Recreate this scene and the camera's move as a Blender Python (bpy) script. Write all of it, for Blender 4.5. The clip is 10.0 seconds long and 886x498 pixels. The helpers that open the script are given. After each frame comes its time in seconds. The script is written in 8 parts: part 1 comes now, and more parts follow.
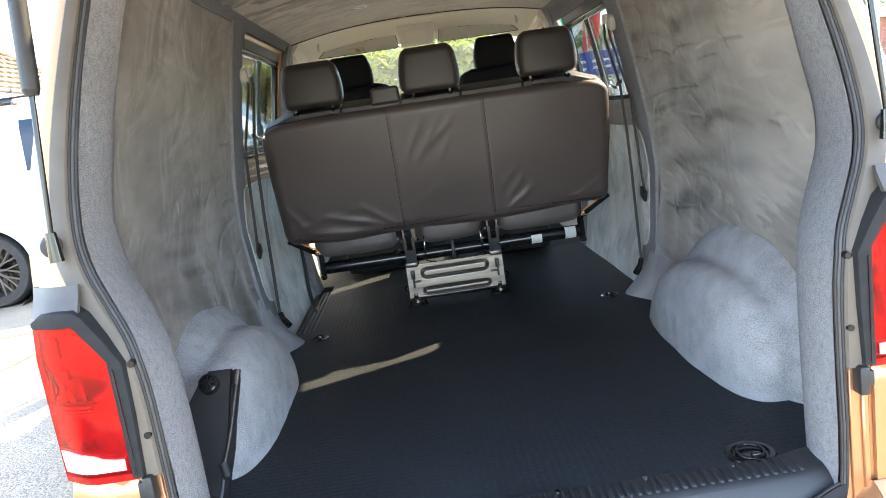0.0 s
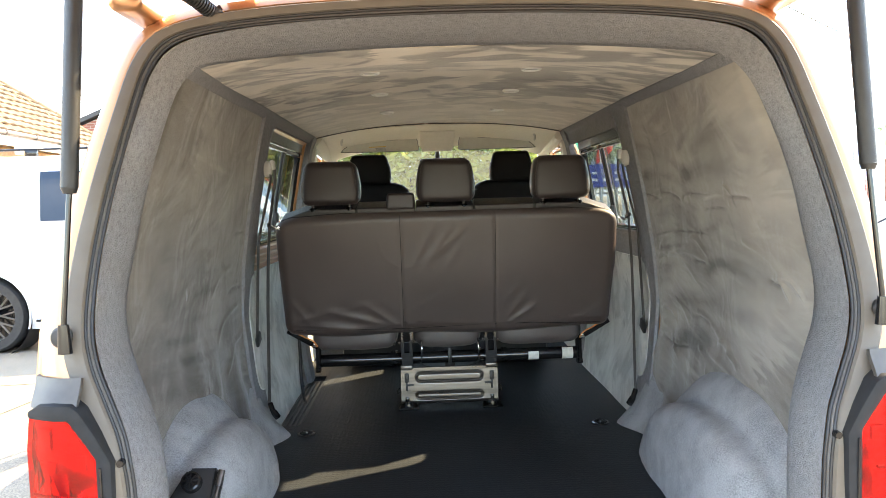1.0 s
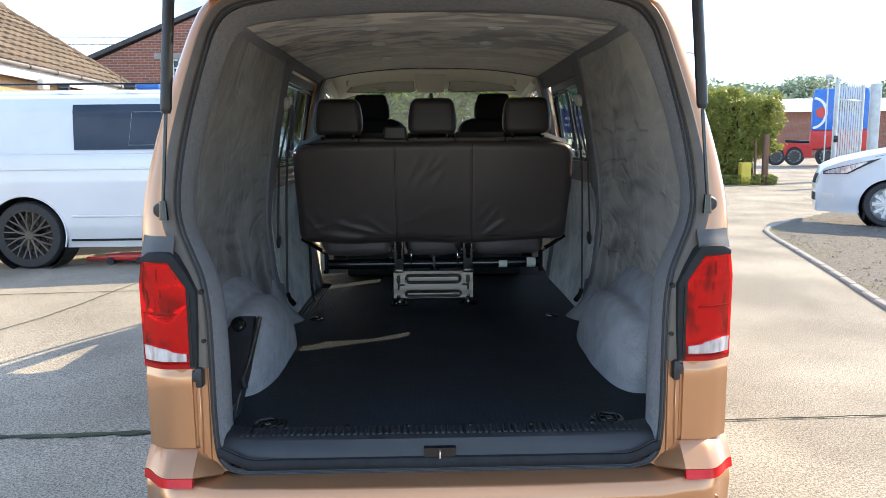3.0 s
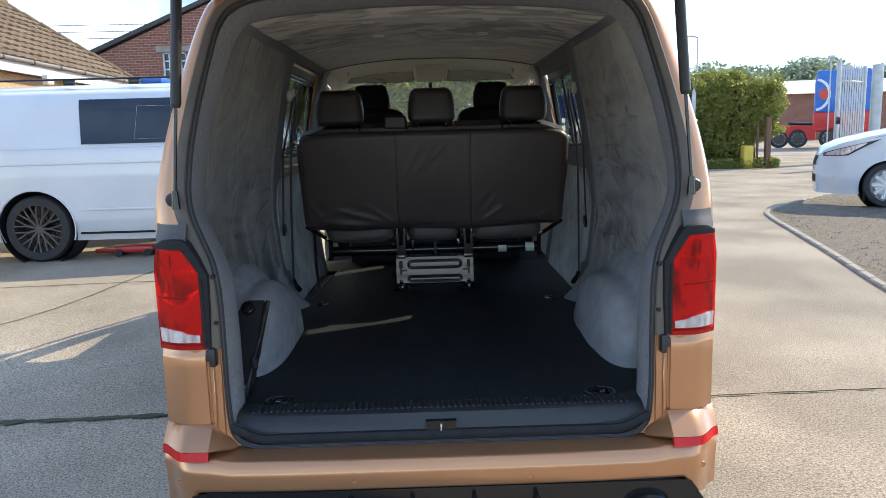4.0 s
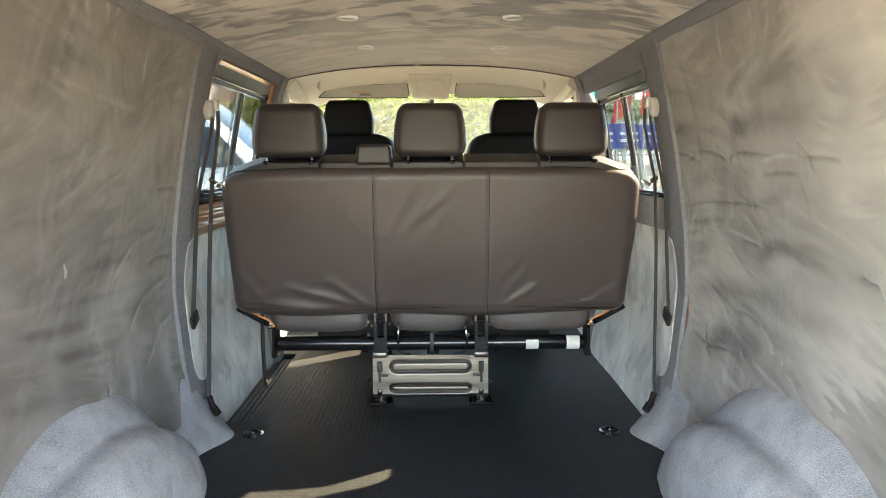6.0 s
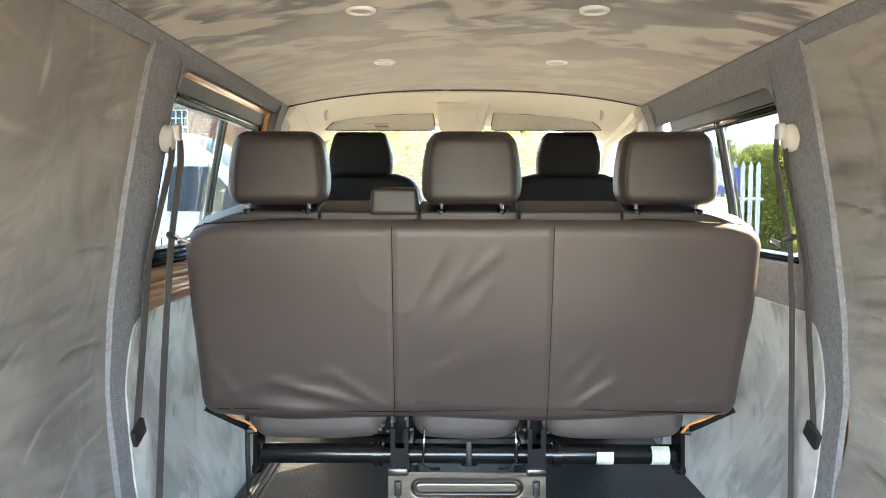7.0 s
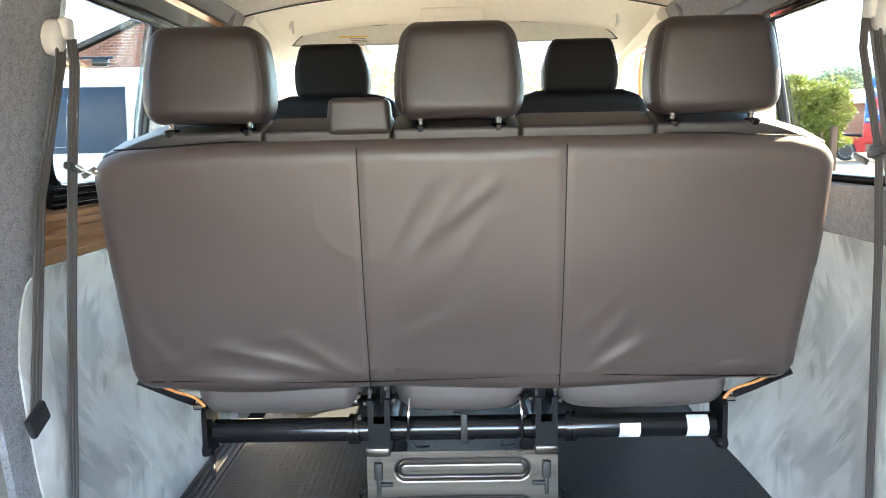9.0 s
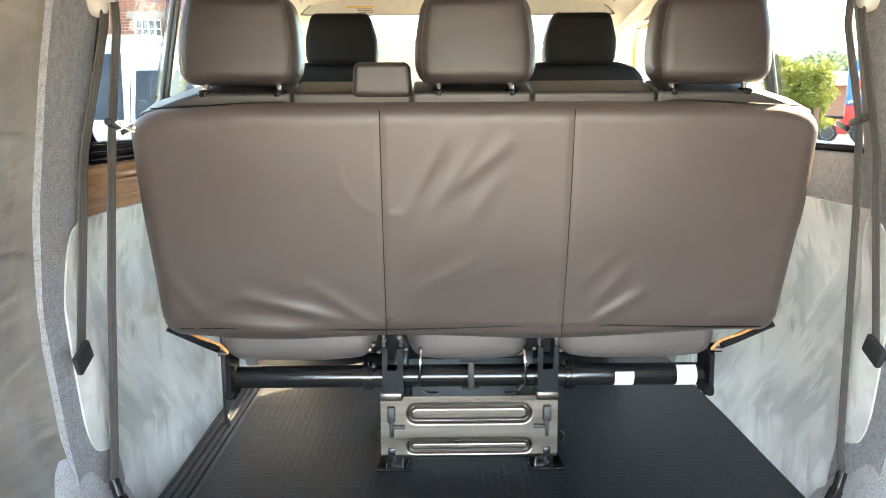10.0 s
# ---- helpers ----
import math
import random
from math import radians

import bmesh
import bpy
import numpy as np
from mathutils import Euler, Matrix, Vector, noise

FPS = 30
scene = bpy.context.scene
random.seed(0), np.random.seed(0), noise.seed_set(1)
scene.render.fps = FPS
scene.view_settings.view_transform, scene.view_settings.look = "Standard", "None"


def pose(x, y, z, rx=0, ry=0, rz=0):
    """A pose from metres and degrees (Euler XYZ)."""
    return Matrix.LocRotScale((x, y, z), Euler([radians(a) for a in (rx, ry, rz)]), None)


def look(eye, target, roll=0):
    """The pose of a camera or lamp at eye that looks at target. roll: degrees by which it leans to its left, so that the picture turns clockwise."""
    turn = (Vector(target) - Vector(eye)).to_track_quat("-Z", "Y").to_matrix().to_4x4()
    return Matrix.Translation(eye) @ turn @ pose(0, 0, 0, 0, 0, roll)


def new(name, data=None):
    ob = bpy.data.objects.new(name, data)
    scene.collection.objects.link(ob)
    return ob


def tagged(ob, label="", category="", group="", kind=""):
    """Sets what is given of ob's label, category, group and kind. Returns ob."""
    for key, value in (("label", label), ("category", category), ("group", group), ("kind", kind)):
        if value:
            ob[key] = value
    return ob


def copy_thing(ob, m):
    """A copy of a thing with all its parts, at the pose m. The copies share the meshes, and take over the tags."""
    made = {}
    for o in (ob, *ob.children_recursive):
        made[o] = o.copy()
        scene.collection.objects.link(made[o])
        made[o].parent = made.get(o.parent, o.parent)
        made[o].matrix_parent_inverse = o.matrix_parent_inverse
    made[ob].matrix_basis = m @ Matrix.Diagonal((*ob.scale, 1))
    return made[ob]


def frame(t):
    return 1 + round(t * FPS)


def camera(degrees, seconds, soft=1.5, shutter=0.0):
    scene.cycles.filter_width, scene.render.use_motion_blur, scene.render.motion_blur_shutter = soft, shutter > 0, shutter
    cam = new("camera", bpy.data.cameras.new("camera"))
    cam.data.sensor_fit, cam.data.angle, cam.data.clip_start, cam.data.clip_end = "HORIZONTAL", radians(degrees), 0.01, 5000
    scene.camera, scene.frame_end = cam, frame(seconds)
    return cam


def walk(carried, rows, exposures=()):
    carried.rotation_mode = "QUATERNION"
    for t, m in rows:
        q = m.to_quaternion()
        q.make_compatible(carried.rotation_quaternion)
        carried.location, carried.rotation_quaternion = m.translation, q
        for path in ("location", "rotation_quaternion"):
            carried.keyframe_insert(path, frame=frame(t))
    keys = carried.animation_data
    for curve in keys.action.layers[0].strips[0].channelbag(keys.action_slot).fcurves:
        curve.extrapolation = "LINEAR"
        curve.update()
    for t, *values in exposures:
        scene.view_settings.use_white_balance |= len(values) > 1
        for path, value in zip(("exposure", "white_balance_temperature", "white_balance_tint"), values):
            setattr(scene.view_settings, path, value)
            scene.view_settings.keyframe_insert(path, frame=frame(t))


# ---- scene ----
cam = camera(63.0, 10.0, 0.6)
PATH = [
    (0, (-0.096, -1.382, 1.344), (-0.069, 0.584, 0.978), -8.4),
    (0.5, (-0.169, -1.352, 1.431), (-0.129, 0.638, 1.232), -4.0),
    (1, (-0.103, -1.41, 1.448), (-0.053, 0.585, 1.315), -1.8),
    (1.5, (-0.044, -1.614, 1.426), (-0.012, 0.379, 1.259), -1.1),
    (2, (-0.052, -1.857, 1.384), (-0.015, 0.13, 1.163), -0.7),
    (2.5, (-0.047, -1.978, 1.38), (-0.016, 0.005, 1.119), -0.5),
    (3.8, (0.015, -2.355, 1.391), (0.048, -0.379, 1.083), -1.2),
    (4, (-0.002, -2.271, 1.384), (0.019, -0.297, 1.069), -1.6),
    (4.5, (-0.047, -2.001, 1.371), (-0.018, -0.028, 1.041), -1.8),
    (5, (0.032, -1.588, 1.369), (0.068, 0.384, 1.037), -1.7),
    (5.5, (0.006, -1.228, 1.404), (0.028, 0.749, 1.102), -1.1),
    (6, (0.017, -0.83, 1.434), (0.036, 1.154, 1.188), -0.3),
    (6.2, (0.043, -0.665, 1.436), (0.033, 1.323, 1.221), -0.1),
    (7.3, (-0.088, 0.067, 1.46), (-0.106, 2.063, 1.337), 0.2),
    (7.5, (-0.067, 0.16, 1.464), (-0.104, 2.156, 1.337), 0.0),
    (8, (-0.038, 0.252, 1.451), (-0.077, 2.244, 1.284), -0.6),
    (8.5, (-0.023, 0.282, 1.419), (-0.066, 2.269, 1.195), -1.2),
    (9, (-0.022, 0.312, 1.395), (-0.048, 2.291, 1.105), -1.2),
    (9.5, (-0.037, 0.314, 1.371), (-0.033, 2.285, 1.034), -0.8),
    (10, (-0.092, 0.189, 1.369), (-0.071, 2.157, 1.015), -0.3),
]
EXPOSURES = [(0.0, 3.25, 6500, 11), (0.5, 3.42, 7050, 11), (1.0, 3.2, 7000, 11), (1.5, 3.0, 6650, 11), (2.0, 2.6, 6450, 10), (2.5, 2.08, 6150, 10), (4.0, 1.2, 5850, 10),
             (4.5, 1.35, 5800, 10), (5.0, 1.85, 6050, 13), (5.5, 3.05, 6600, 11), (6.0, 3.85, 7200, 11), (7.5, 4.45, 6350, 11), (8.0, 4.45, 6050, 11), (8.5, 4.6, 6300, 12), (9.0, 4.7, 6500, 12),
             (9.5, 4.93, 7150, 12), (10.0, 4.98, 7250, 12)]
walk(cam, [(t, look(eye, target, roll)) for t, eye, target, roll in PATH], EXPOSURES)

# ---- world and sun ----
SUN_EL, SUN_AZ = radians(36.8), math.atan2(0.8836, 0.468)
world = bpy.data.worlds.new("sky")
scene.world = world
world.use_nodes = True
wn, wl = world.node_tree.nodes, world.node_tree.links
sky = wn.new("ShaderNodeTexSky")
sky.sky_type, sky.sun_disc = "NISHITA", False
sky.sun_elevation, sky.sun_rotation = SUN_EL, SUN_AZ
sky.dust_density, sky.ozone_density = 0.0, 2.0
cloud = wn.new("ShaderNodeTexNoise")
cloud.inputs["Scale"].default_value, cloud.inputs["Detail"].default_value, cloud.inputs["Distortion"].default_value = 2.6, 9.0, 0.3
drift, sky_way = wn.new("ShaderNodeMapping"), wn.new("ShaderNodeTexCoord")
drift.inputs["Location"].default_value, drift.inputs["Scale"].default_value = (1.3, 0.4, 2.2), (1.0, 1.0, 1.8)
wl.new(sky_way.outputs["Generated"], drift.inputs["Vector"])
wl.new(drift.outputs["Vector"], cloud.inputs["Vector"])
cloud_ramp = wn.new("ShaderNodeValToRGB")
cloud_ramp.color_ramp.elements[0].position, cloud_ramp.color_ramp.elements[1].position = 0.42, 0.60
shade = wn.new("ShaderNodeTexNoise")
shade.inputs["Scale"].default_value, shade.inputs["Detail"].default_value = 5.5, 8.0
wl.new(drift.outputs["Vector"], shade.inputs["Vector"])
shade_ramp = wn.new("ShaderNodeValToRGB")
shade_ramp.color_ramp.elements[0].position, shade_ramp.color_ramp.elements[1].position = 0.38, 0.62
shade_ramp.color_ramp.elements[0].color, shade_ramp.color_ramp.elements[1].color = (0.25, 0.32, 0.43, 1), (0.86, 0.92, 1.0, 1)
cloud_tone = wn.new("ShaderNodeVectorMath")
cloud_tone.operation, cloud_tone.inputs["Scale"].default_value = "SCALE", 4.5
cloud_mix = wn.new("ShaderNodeMix")
cloud_mix.data_type = "RGBA"
wl.new(shade.outputs["Fac"], shade_ramp.inputs["Fac"])
wl.new(shade_ramp.outputs["Color"], cloud_tone.inputs[0])
wl.new(cloud_tone.outputs["Vector"], cloud_mix.inputs["B"])
wl.new(cloud.outputs["Fac"], cloud_ramp.inputs["Fac"])
wl.new(cloud_ramp.outputs["Color"], cloud_mix.inputs["Factor"])
wl.new(sky.outputs["Color"], cloud_mix.inputs["A"])
wl.new(cloud_mix.outputs["Result"], wn["Background"].inputs["Color"])
wn["Background"].inputs["Strength"].default_value = 0.19

sun = new("sun", bpy.data.lights.new("sun", "SUN"))
sun.data.energy, sun.data.angle, sun.data.color = 3.4, radians(0.5), (1.0, 0.81, 0.53)
to_sun = Vector((0.8836 * math.cos(SUN_EL), 0.468 * math.cos(SUN_EL), math.sin(SUN_EL)))
sun.matrix_world = look(to_sun * 20, (0, 0, 0))


# ---- materials ----
def material(name, color, rough=0.6, metal=0.0, color2=None, scale=30.0, detail=4.0, low=0.35, high=0.65, bump=0.0, bump_scale=None,
             coat=0.0, coat_ior=1.5, sheen=0.0, stretch=(1, 1, 1), fine=None, fine_scale=300.0, fine_amount=0.15, spec=0.5, rough_var=0.0, warp=0.0, fine_mix=0.7, vary=0.0, fine_detail=2.0, fine_rough=0.5):
    """A principled material whose colour varies between two tones by a broad noise, with an optional fine grain and relief."""
    m = bpy.data.materials.new(name)
    m.use_nodes = True
    n, l = m.node_tree.nodes, m.node_tree.links
    b = n["Principled BSDF"]
    b.inputs["Roughness"].default_value, b.inputs["Metallic"].default_value = rough, metal
    b.inputs["Coat Weight"].default_value, b.inputs["Sheen Weight"].default_value = coat, sheen
    b.inputs["Coat Roughness"].default_value, b.inputs["Coat IOR"].default_value = 0.06, coat_ior
    b.inputs["Specular IOR Level"].default_value = spec
    b.inputs["Base Color"].default_value = (*color, 1)
    co = n.new("ShaderNodeTexCoord")
    mp = n.new("ShaderNodeMapping")
    mp.inputs["Scale"].default_value = stretch
    l.new(co.outputs["Object"], mp.inputs["Vector"])
    last = None
    if color2:
        t = n.new("ShaderNodeTexNoise")
        t.inputs["Scale"].default_value, t.inputs["Detail"].default_value = scale, detail
        t.inputs["Distortion"].default_value = warp
        l.new(mp.outputs["Vector"], t.inputs["Vector"])
        r = n.new("ShaderNodeValToRGB")
        r.color_ramp.elements[0].position, r.color_ramp.elements[1].position = low, high
        r.color_ramp.elements[0].color, r.color_ramp.elements[1].color = (*color, 1), (*color2, 1)
        l.new(t.outputs["Fac"], r.inputs["Fac"])
        last = r.outputs["Color"]
        if rough_var:
            mr = n.new("ShaderNodeMapRange")
            mr.inputs["To Min"].default_value, mr.inputs["To Max"].default_value = rough - rough_var, rough + rough_var
            l.new(t.outputs["Fac"], mr.inputs["Value"])
            l.new(mr.outputs["Result"], b.inputs["Roughness"])
    if fine:
        t2 = n.new("ShaderNodeTexNoise")
        t2.inputs["Scale"].default_value, t2.inputs["Detail"].default_value = fine_scale, fine_detail
        t2.inputs["Roughness"].default_value = fine_rough
        l.new(mp.outputs["Vector"], t2.inputs["Vector"])
        r2 = n.new("ShaderNodeValToRGB")
        r2.color_ramp.elements[0].position, r2.color_ramp.elements[1].position = 0.5 - fine_amount, 0.5 + fine_amount
        l.new(t2.outputs["Fac"], r2.inputs["Fac"])
        mx = n.new("ShaderNodeMix")
        mx.data_type = "RGBA"
        mx.inputs["B"].default_value = (*fine, 1)
        if last:
            l.new(last, mx.inputs["A"])
        else:
            mx.inputs["A"].default_value = (*color, 1)
        mt = n.new("ShaderNodeMath")
        mt.operation, mt.inputs[1].default_value = "MULTIPLY", fine_mix
        l.new(r2.outputs["Color"], mt.inputs[0])
        l.new(mt.outputs[0], mx.inputs["Factor"])
        last = mx.outputs["Result"]
    if last and vary:
        info, rng, tone = n.new("ShaderNodeObjectInfo"), n.new("ShaderNodeMapRange"), n.new("ShaderNodeVectorMath")
        rng.inputs["To Min"].default_value, rng.inputs["To Max"].default_value = 1 - vary, 1 + vary
        tone.operation = "SCALE"
        l.new(info.outputs["Random"], rng.inputs["Value"])
        l.new(last, tone.inputs[0])
        l.new(rng.outputs["Result"], tone.inputs["Scale"])
        last = tone.outputs["Vector"]
    if last:
        l.new(last, b.inputs["Base Color"])
    if bump:
        t3 = n.new("ShaderNodeTexNoise")
        t3.inputs["Scale"].default_value, t3.inputs["Detail"].default_value = bump_scale or fine_scale, 3.0
        l.new(mp.outputs["Vector"], t3.inputs["Vector"])
        bp = n.new("ShaderNodeBump")
        bp.inputs["Strength"].default_value, bp.inputs["Distance"].default_value = bump, 0.01
        l.new(t3.outputs["Fac"], bp.inputs["Height"])
        l.new(bp.outputs["Normal"], b.inputs["Normal"])
    return m


def glass_material(name, tint, rough=0.0, haze=0.0):
    m = bpy.data.materials.new(name)
    m.use_nodes = True
    n, l = m.node_tree.nodes, m.node_tree.links
    out = n["Material Output"]
    tr, gl, mix, fr = (n.new("ShaderNodeBsdfTransparent"), n.new("ShaderNodeBsdfGlossy"), n.new("ShaderNodeMixShader"), n.new("ShaderNodeLayerWeight"))
    tr.inputs["Color"].default_value = (*tint, 1)
    gl.inputs["Roughness"].default_value = rough
    pw = n.new("ShaderNodeMath")
    pw.operation, pw.inputs[1].default_value = "POWER", 4.0
    mr = n.new("ShaderNodeMapRange")
    mr.inputs["To Min"].default_value, mr.inputs["To Max"].default_value = 0.03, 0.5
    l.new(fr.outputs["Facing"], pw.inputs[0])
    l.new(pw.outputs[0], mr.inputs["Value"])
    l.new(mr.outputs["Result"], mix.inputs[0])
    l.new(tr.outputs[0], mix.inputs[1])
    l.new(gl.outputs[0], mix.inputs[2])
    # pale translucent film stands in for glare washing out the view
    if haze:
        film, over = n.new("ShaderNodeBsdfTranslucent"), n.new("ShaderNodeMixShader")
        film.inputs["Color"].default_value, over.inputs[0].default_value = (0.8, 0.82, 0.8, 1), haze
        l.new(mix.outputs[0], over.inputs[1])
        l.new(film.outputs[0], over.inputs[2])
        l.new(over.outputs[0], out.inputs["Surface"])
        return m
    l.new(mix.outputs[0], out.inputs["Surface"])
    return m


def suede_material(name, dark, light, plane, size=3.0, bias=0.0, seed=0.0, tilts=(20.0, -55.0), folds=0.0, soft=0.07, fine=0.22, drag=0.10, calm=None):
    """Brushed suede: patches of nap laid one way or the other by a hand's strokes, with edges dragged out along the stroke. plane: the two axes of the cloth."""
    m = bpy.data.materials.new(name)
    m.use_nodes = True
    n, l = m.node_tree.nodes, m.node_tree.links
    b = n["Principled BSDF"]
    b.inputs["Roughness"].default_value, b.inputs["Sheen Weight"].default_value, b.inputs["Specular IOR Level"].default_value = 0.92, 0.5, 0.2
    b.inputs["Sheen Roughness"].default_value = 0.4
    co, sep, flat = n.new("ShaderNodeTexCoord"), n.new("ShaderNodeSeparateXYZ"), n.new("ShaderNodeCombineXYZ")
    l.new(co.outputs["Object"], sep.inputs[0])
    l.new(sep.outputs[plane[0]], flat.inputs["X"])
    l.new(sep.outputs[plane[1]], flat.inputs["Y"])
    flat.inputs["Z"].default_value = seed

    def tex(sc, detail, warp, vec, rough=0.55):
        t = n.new("ShaderNodeTexNoise")
        t.inputs["Scale"].default_value, t.inputs["Detail"].default_value = sc, detail
        t.inputs["Distortion"].default_value, t.inputs["Roughness"].default_value = warp, rough
        l.new(vec, t.inputs["Vector"])
        return t

    def ramp(value, lo, hi, a=0.0, c=1.0):
        r = n.new("ShaderNodeMapRange")
        r.interpolation_type = "SMOOTHSTEP"
        r.inputs["From Min"].default_value, r.inputs["From Max"].default_value = lo, hi
        r.inputs["To Min"].default_value, r.inputs["To Max"].default_value = a, c
        l.new(value, r.inputs["Value"])
        return r.outputs["Result"]

    def mix(a, c, f):
        x = n.new("ShaderNodeMix")
        if isinstance(f, float):
            x.inputs["Factor"].default_value = f
        else:
            l.new(f, x.inputs["Factor"])
        l.new(a, x.inputs["A"])
        l.new(c, x.inputs["B"])
        return x.outputs["Result"]

    def brushed(tilt, shift):
        """Nap patches brushed along one direction, and the fine streaks in them."""
        turn, thin, push, add = n.new("ShaderNodeMapping"), n.new("ShaderNodeMapping"), n.new("ShaderNodeCombineXYZ"), n.new("ShaderNodeVectorMath")
        turn.inputs["Rotation"].default_value, turn.inputs["Location"].default_value = (0, 0, radians(tilt)), (shift, shift * 0.6, 0)
        thin.inputs["Scale"].default_value = (0.16, 1, 1)
        l.new(flat.outputs[0], turn.inputs["Vector"])
        l.new(turn.outputs[0], thin.inputs["Vector"])
        streak = tex(30.0, 4.0, 0.5, thin.outputs[0], 0.6)
        l.new(ramp(streak.outputs["Fac"], 0.3, 0.7, -drag, drag), push.inputs["X"])
        l.new(turn.outputs[0], add.inputs[0])
        l.new(push.outputs[0], add.inputs[1])
        squash = n.new("ShaderNodeMapping")
        squash.inputs["Scale"].default_value = (0.62, 1.25, 1)
        l.new(add.outputs[0], squash.inputs["Vector"])
        patch = ramp(tex(size, 2.6, 0.5, squash.outputs[0], 0.45).outputs["Fac"], 0.5 - soft, 0.5 + soft)
        return mix(patch, ramp(streak.outputs["Fac"], 0.34, 0.66), fine)

    which = ramp(tex(size * 0.8, 2.0, 0.4, flat.outputs[0]).outputs["Fac"], 0.44, 0.56)
    fac = mix(brushed(tilts[0], 0.0), brushed(tilts[1], 3.7), which)
    fac = mix(fac, ramp(tex(size * 0.5, 2.0, 0.5, flat.outputs[0]).outputs["Fac"], 0.3, 0.7), 0.35)
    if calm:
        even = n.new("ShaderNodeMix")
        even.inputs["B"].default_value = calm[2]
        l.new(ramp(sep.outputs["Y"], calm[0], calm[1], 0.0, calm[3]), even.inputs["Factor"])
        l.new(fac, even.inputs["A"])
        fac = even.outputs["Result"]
    nap, lay = n.new("ShaderNodeAttribute"), n.new("ShaderNodeMath")
    nap.attribute_name = "nap"
    lay.operation, lay.use_clamp = "SUBTRACT", True
    shifted = n.new("ShaderNodeMath")
    shifted.operation, shifted.inputs[1].default_value = "ADD", bias
    l.new(fac, shifted.inputs[0])
    l.new(shifted.outputs[0], lay.inputs[0])
    l.new(nap.outputs["Fac"], lay.inputs[1])
    cm = n.new("ShaderNodeMix")
    cm.data_type = "RGBA"
    cm.inputs["A"].default_value, cm.inputs["B"].default_value = (*dark, 1), (*light, 1)
    l.new(lay.outputs[0], cm.inputs["Factor"])
    l.new(cm.outputs["Result"], b.inputs["Base Color"])
    grain = tex(450.0, 2.0, 0.0, co.outputs["Object"])
    bp = n.new("ShaderNodeBump")
    bp.inputs["Strength"].default_value, bp.inputs["Distance"].default_value = 0.14, 0.01
    l.new(grain.outputs["Fac"], bp.inputs["Height"])
    if folds:
        drape = tex(4.0, 3.0, 0.7, flat.outputs[0], 0.5)
        bp2 = n.new("ShaderNodeBump")
        bp2.inputs["Strength"].default_value, bp2.inputs["Distance"].default_value = folds, 0.05
        l.new(drape.outputs["Fac"], bp2.inputs["Height"])
        l.new(bp2.outputs["Normal"], bp.inputs["Normal"])
    l.new(bp.outputs["Normal"], b.inputs["Normal"])
    return m


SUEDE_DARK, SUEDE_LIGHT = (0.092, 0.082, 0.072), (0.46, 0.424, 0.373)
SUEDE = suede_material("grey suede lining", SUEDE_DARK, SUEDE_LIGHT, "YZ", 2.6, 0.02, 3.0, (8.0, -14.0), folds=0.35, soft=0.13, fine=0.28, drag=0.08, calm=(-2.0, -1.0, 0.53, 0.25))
# same cloth as SUEDE, with the left wall's shade put into darker tones
SUEDE_SHADED = suede_material("grey suede lining shaded for the left wall", (0.076, 0.067, 0.057), (0.37, 0.338, 0.294), "YZ", 2.4, 0.0, 9.0, (-17.0, 9.0), folds=0.35, soft=0.13, fine=0.28, drag=0.08, calm=(-2.0, -1.0, 0.14, 0.45))
# calm draws the tone paler and more even from y 1.45 forward
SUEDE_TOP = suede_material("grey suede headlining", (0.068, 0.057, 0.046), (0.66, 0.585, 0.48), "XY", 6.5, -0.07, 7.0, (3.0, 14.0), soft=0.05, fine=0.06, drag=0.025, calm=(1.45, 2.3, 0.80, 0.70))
SUEDE_PALE = suede_material("pale grey suede card", (0.30, 0.305, 0.29), (0.72, 0.725, 0.69), "YZ", 6.5, 0.0, 11.0, (55.0, 110.0), soft=0.13, fine=0.2, drag=0.05)
CARPET = material("grey felt carpet", (0.175, 0.175, 0.182), 0.97, color2=(0.265, 0.265, 0.275), scale=70, detail=6, low=0.34, high=0.66, fine=(0.36, 0.36, 0.377), fine_scale=240,
                  fine_amount=0.22, bump=0.6, bump_scale=320, spec=0.1)
CARPET_PALE = material("light grey felt carpet", (0.225, 0.227, 0.232), 0.97, color2=(0.37, 0.373, 0.38), scale=14, detail=10, fine=(0.58, 0.58, 0.585), fine_scale=230,
                       fine_amount=0.25, bump=0.6, bump_scale=320, spec=0.1)
RUBBER_MAT = material("black rubber floor mat", (0.0125, 0.0155, 0.019), 0.55, color2=(0.020, 0.024, 0.028), scale=4, detail=8, fine=(0.029, 0.032, 0.035),
                      fine_scale=120, fine_amount=0.08, bump=0.22, bump_scale=420, spec=0.2, rough_var=0.1)
# small moulded studs all over the mat
mat_nodes, mat_links = RUBBER_MAT.node_tree.nodes, RUBBER_MAT.node_tree.links
mat_place, studs, stud_bump = mat_nodes.new("ShaderNodeTexCoord"), mat_nodes.new("ShaderNodeMath"), mat_nodes.new("ShaderNodeBump")
studs.operation = "MULTIPLY"
for slot, way in enumerate("XY"):
    rows = mat_nodes.new("ShaderNodeTexWave")
    rows.bands_direction, rows.inputs["Scale"].default_value = way, 16.0
    mat_links.new(mat_place.outputs["Object"], rows.inputs["Vector"])
    mat_links.new(rows.outputs["Fac"], studs.inputs[slot])
stud_bump.inputs["Strength"].default_value, stud_bump.inputs["Distance"].default_value = 0.16, 0.004
mat_links.new(studs.outputs[0], stud_bump.inputs["Height"])
mat_links.new(stud_bump.outputs["Normal"], [n for n in mat_nodes if n.type == "BUMP" and n != stud_bump][0].inputs["Normal"])
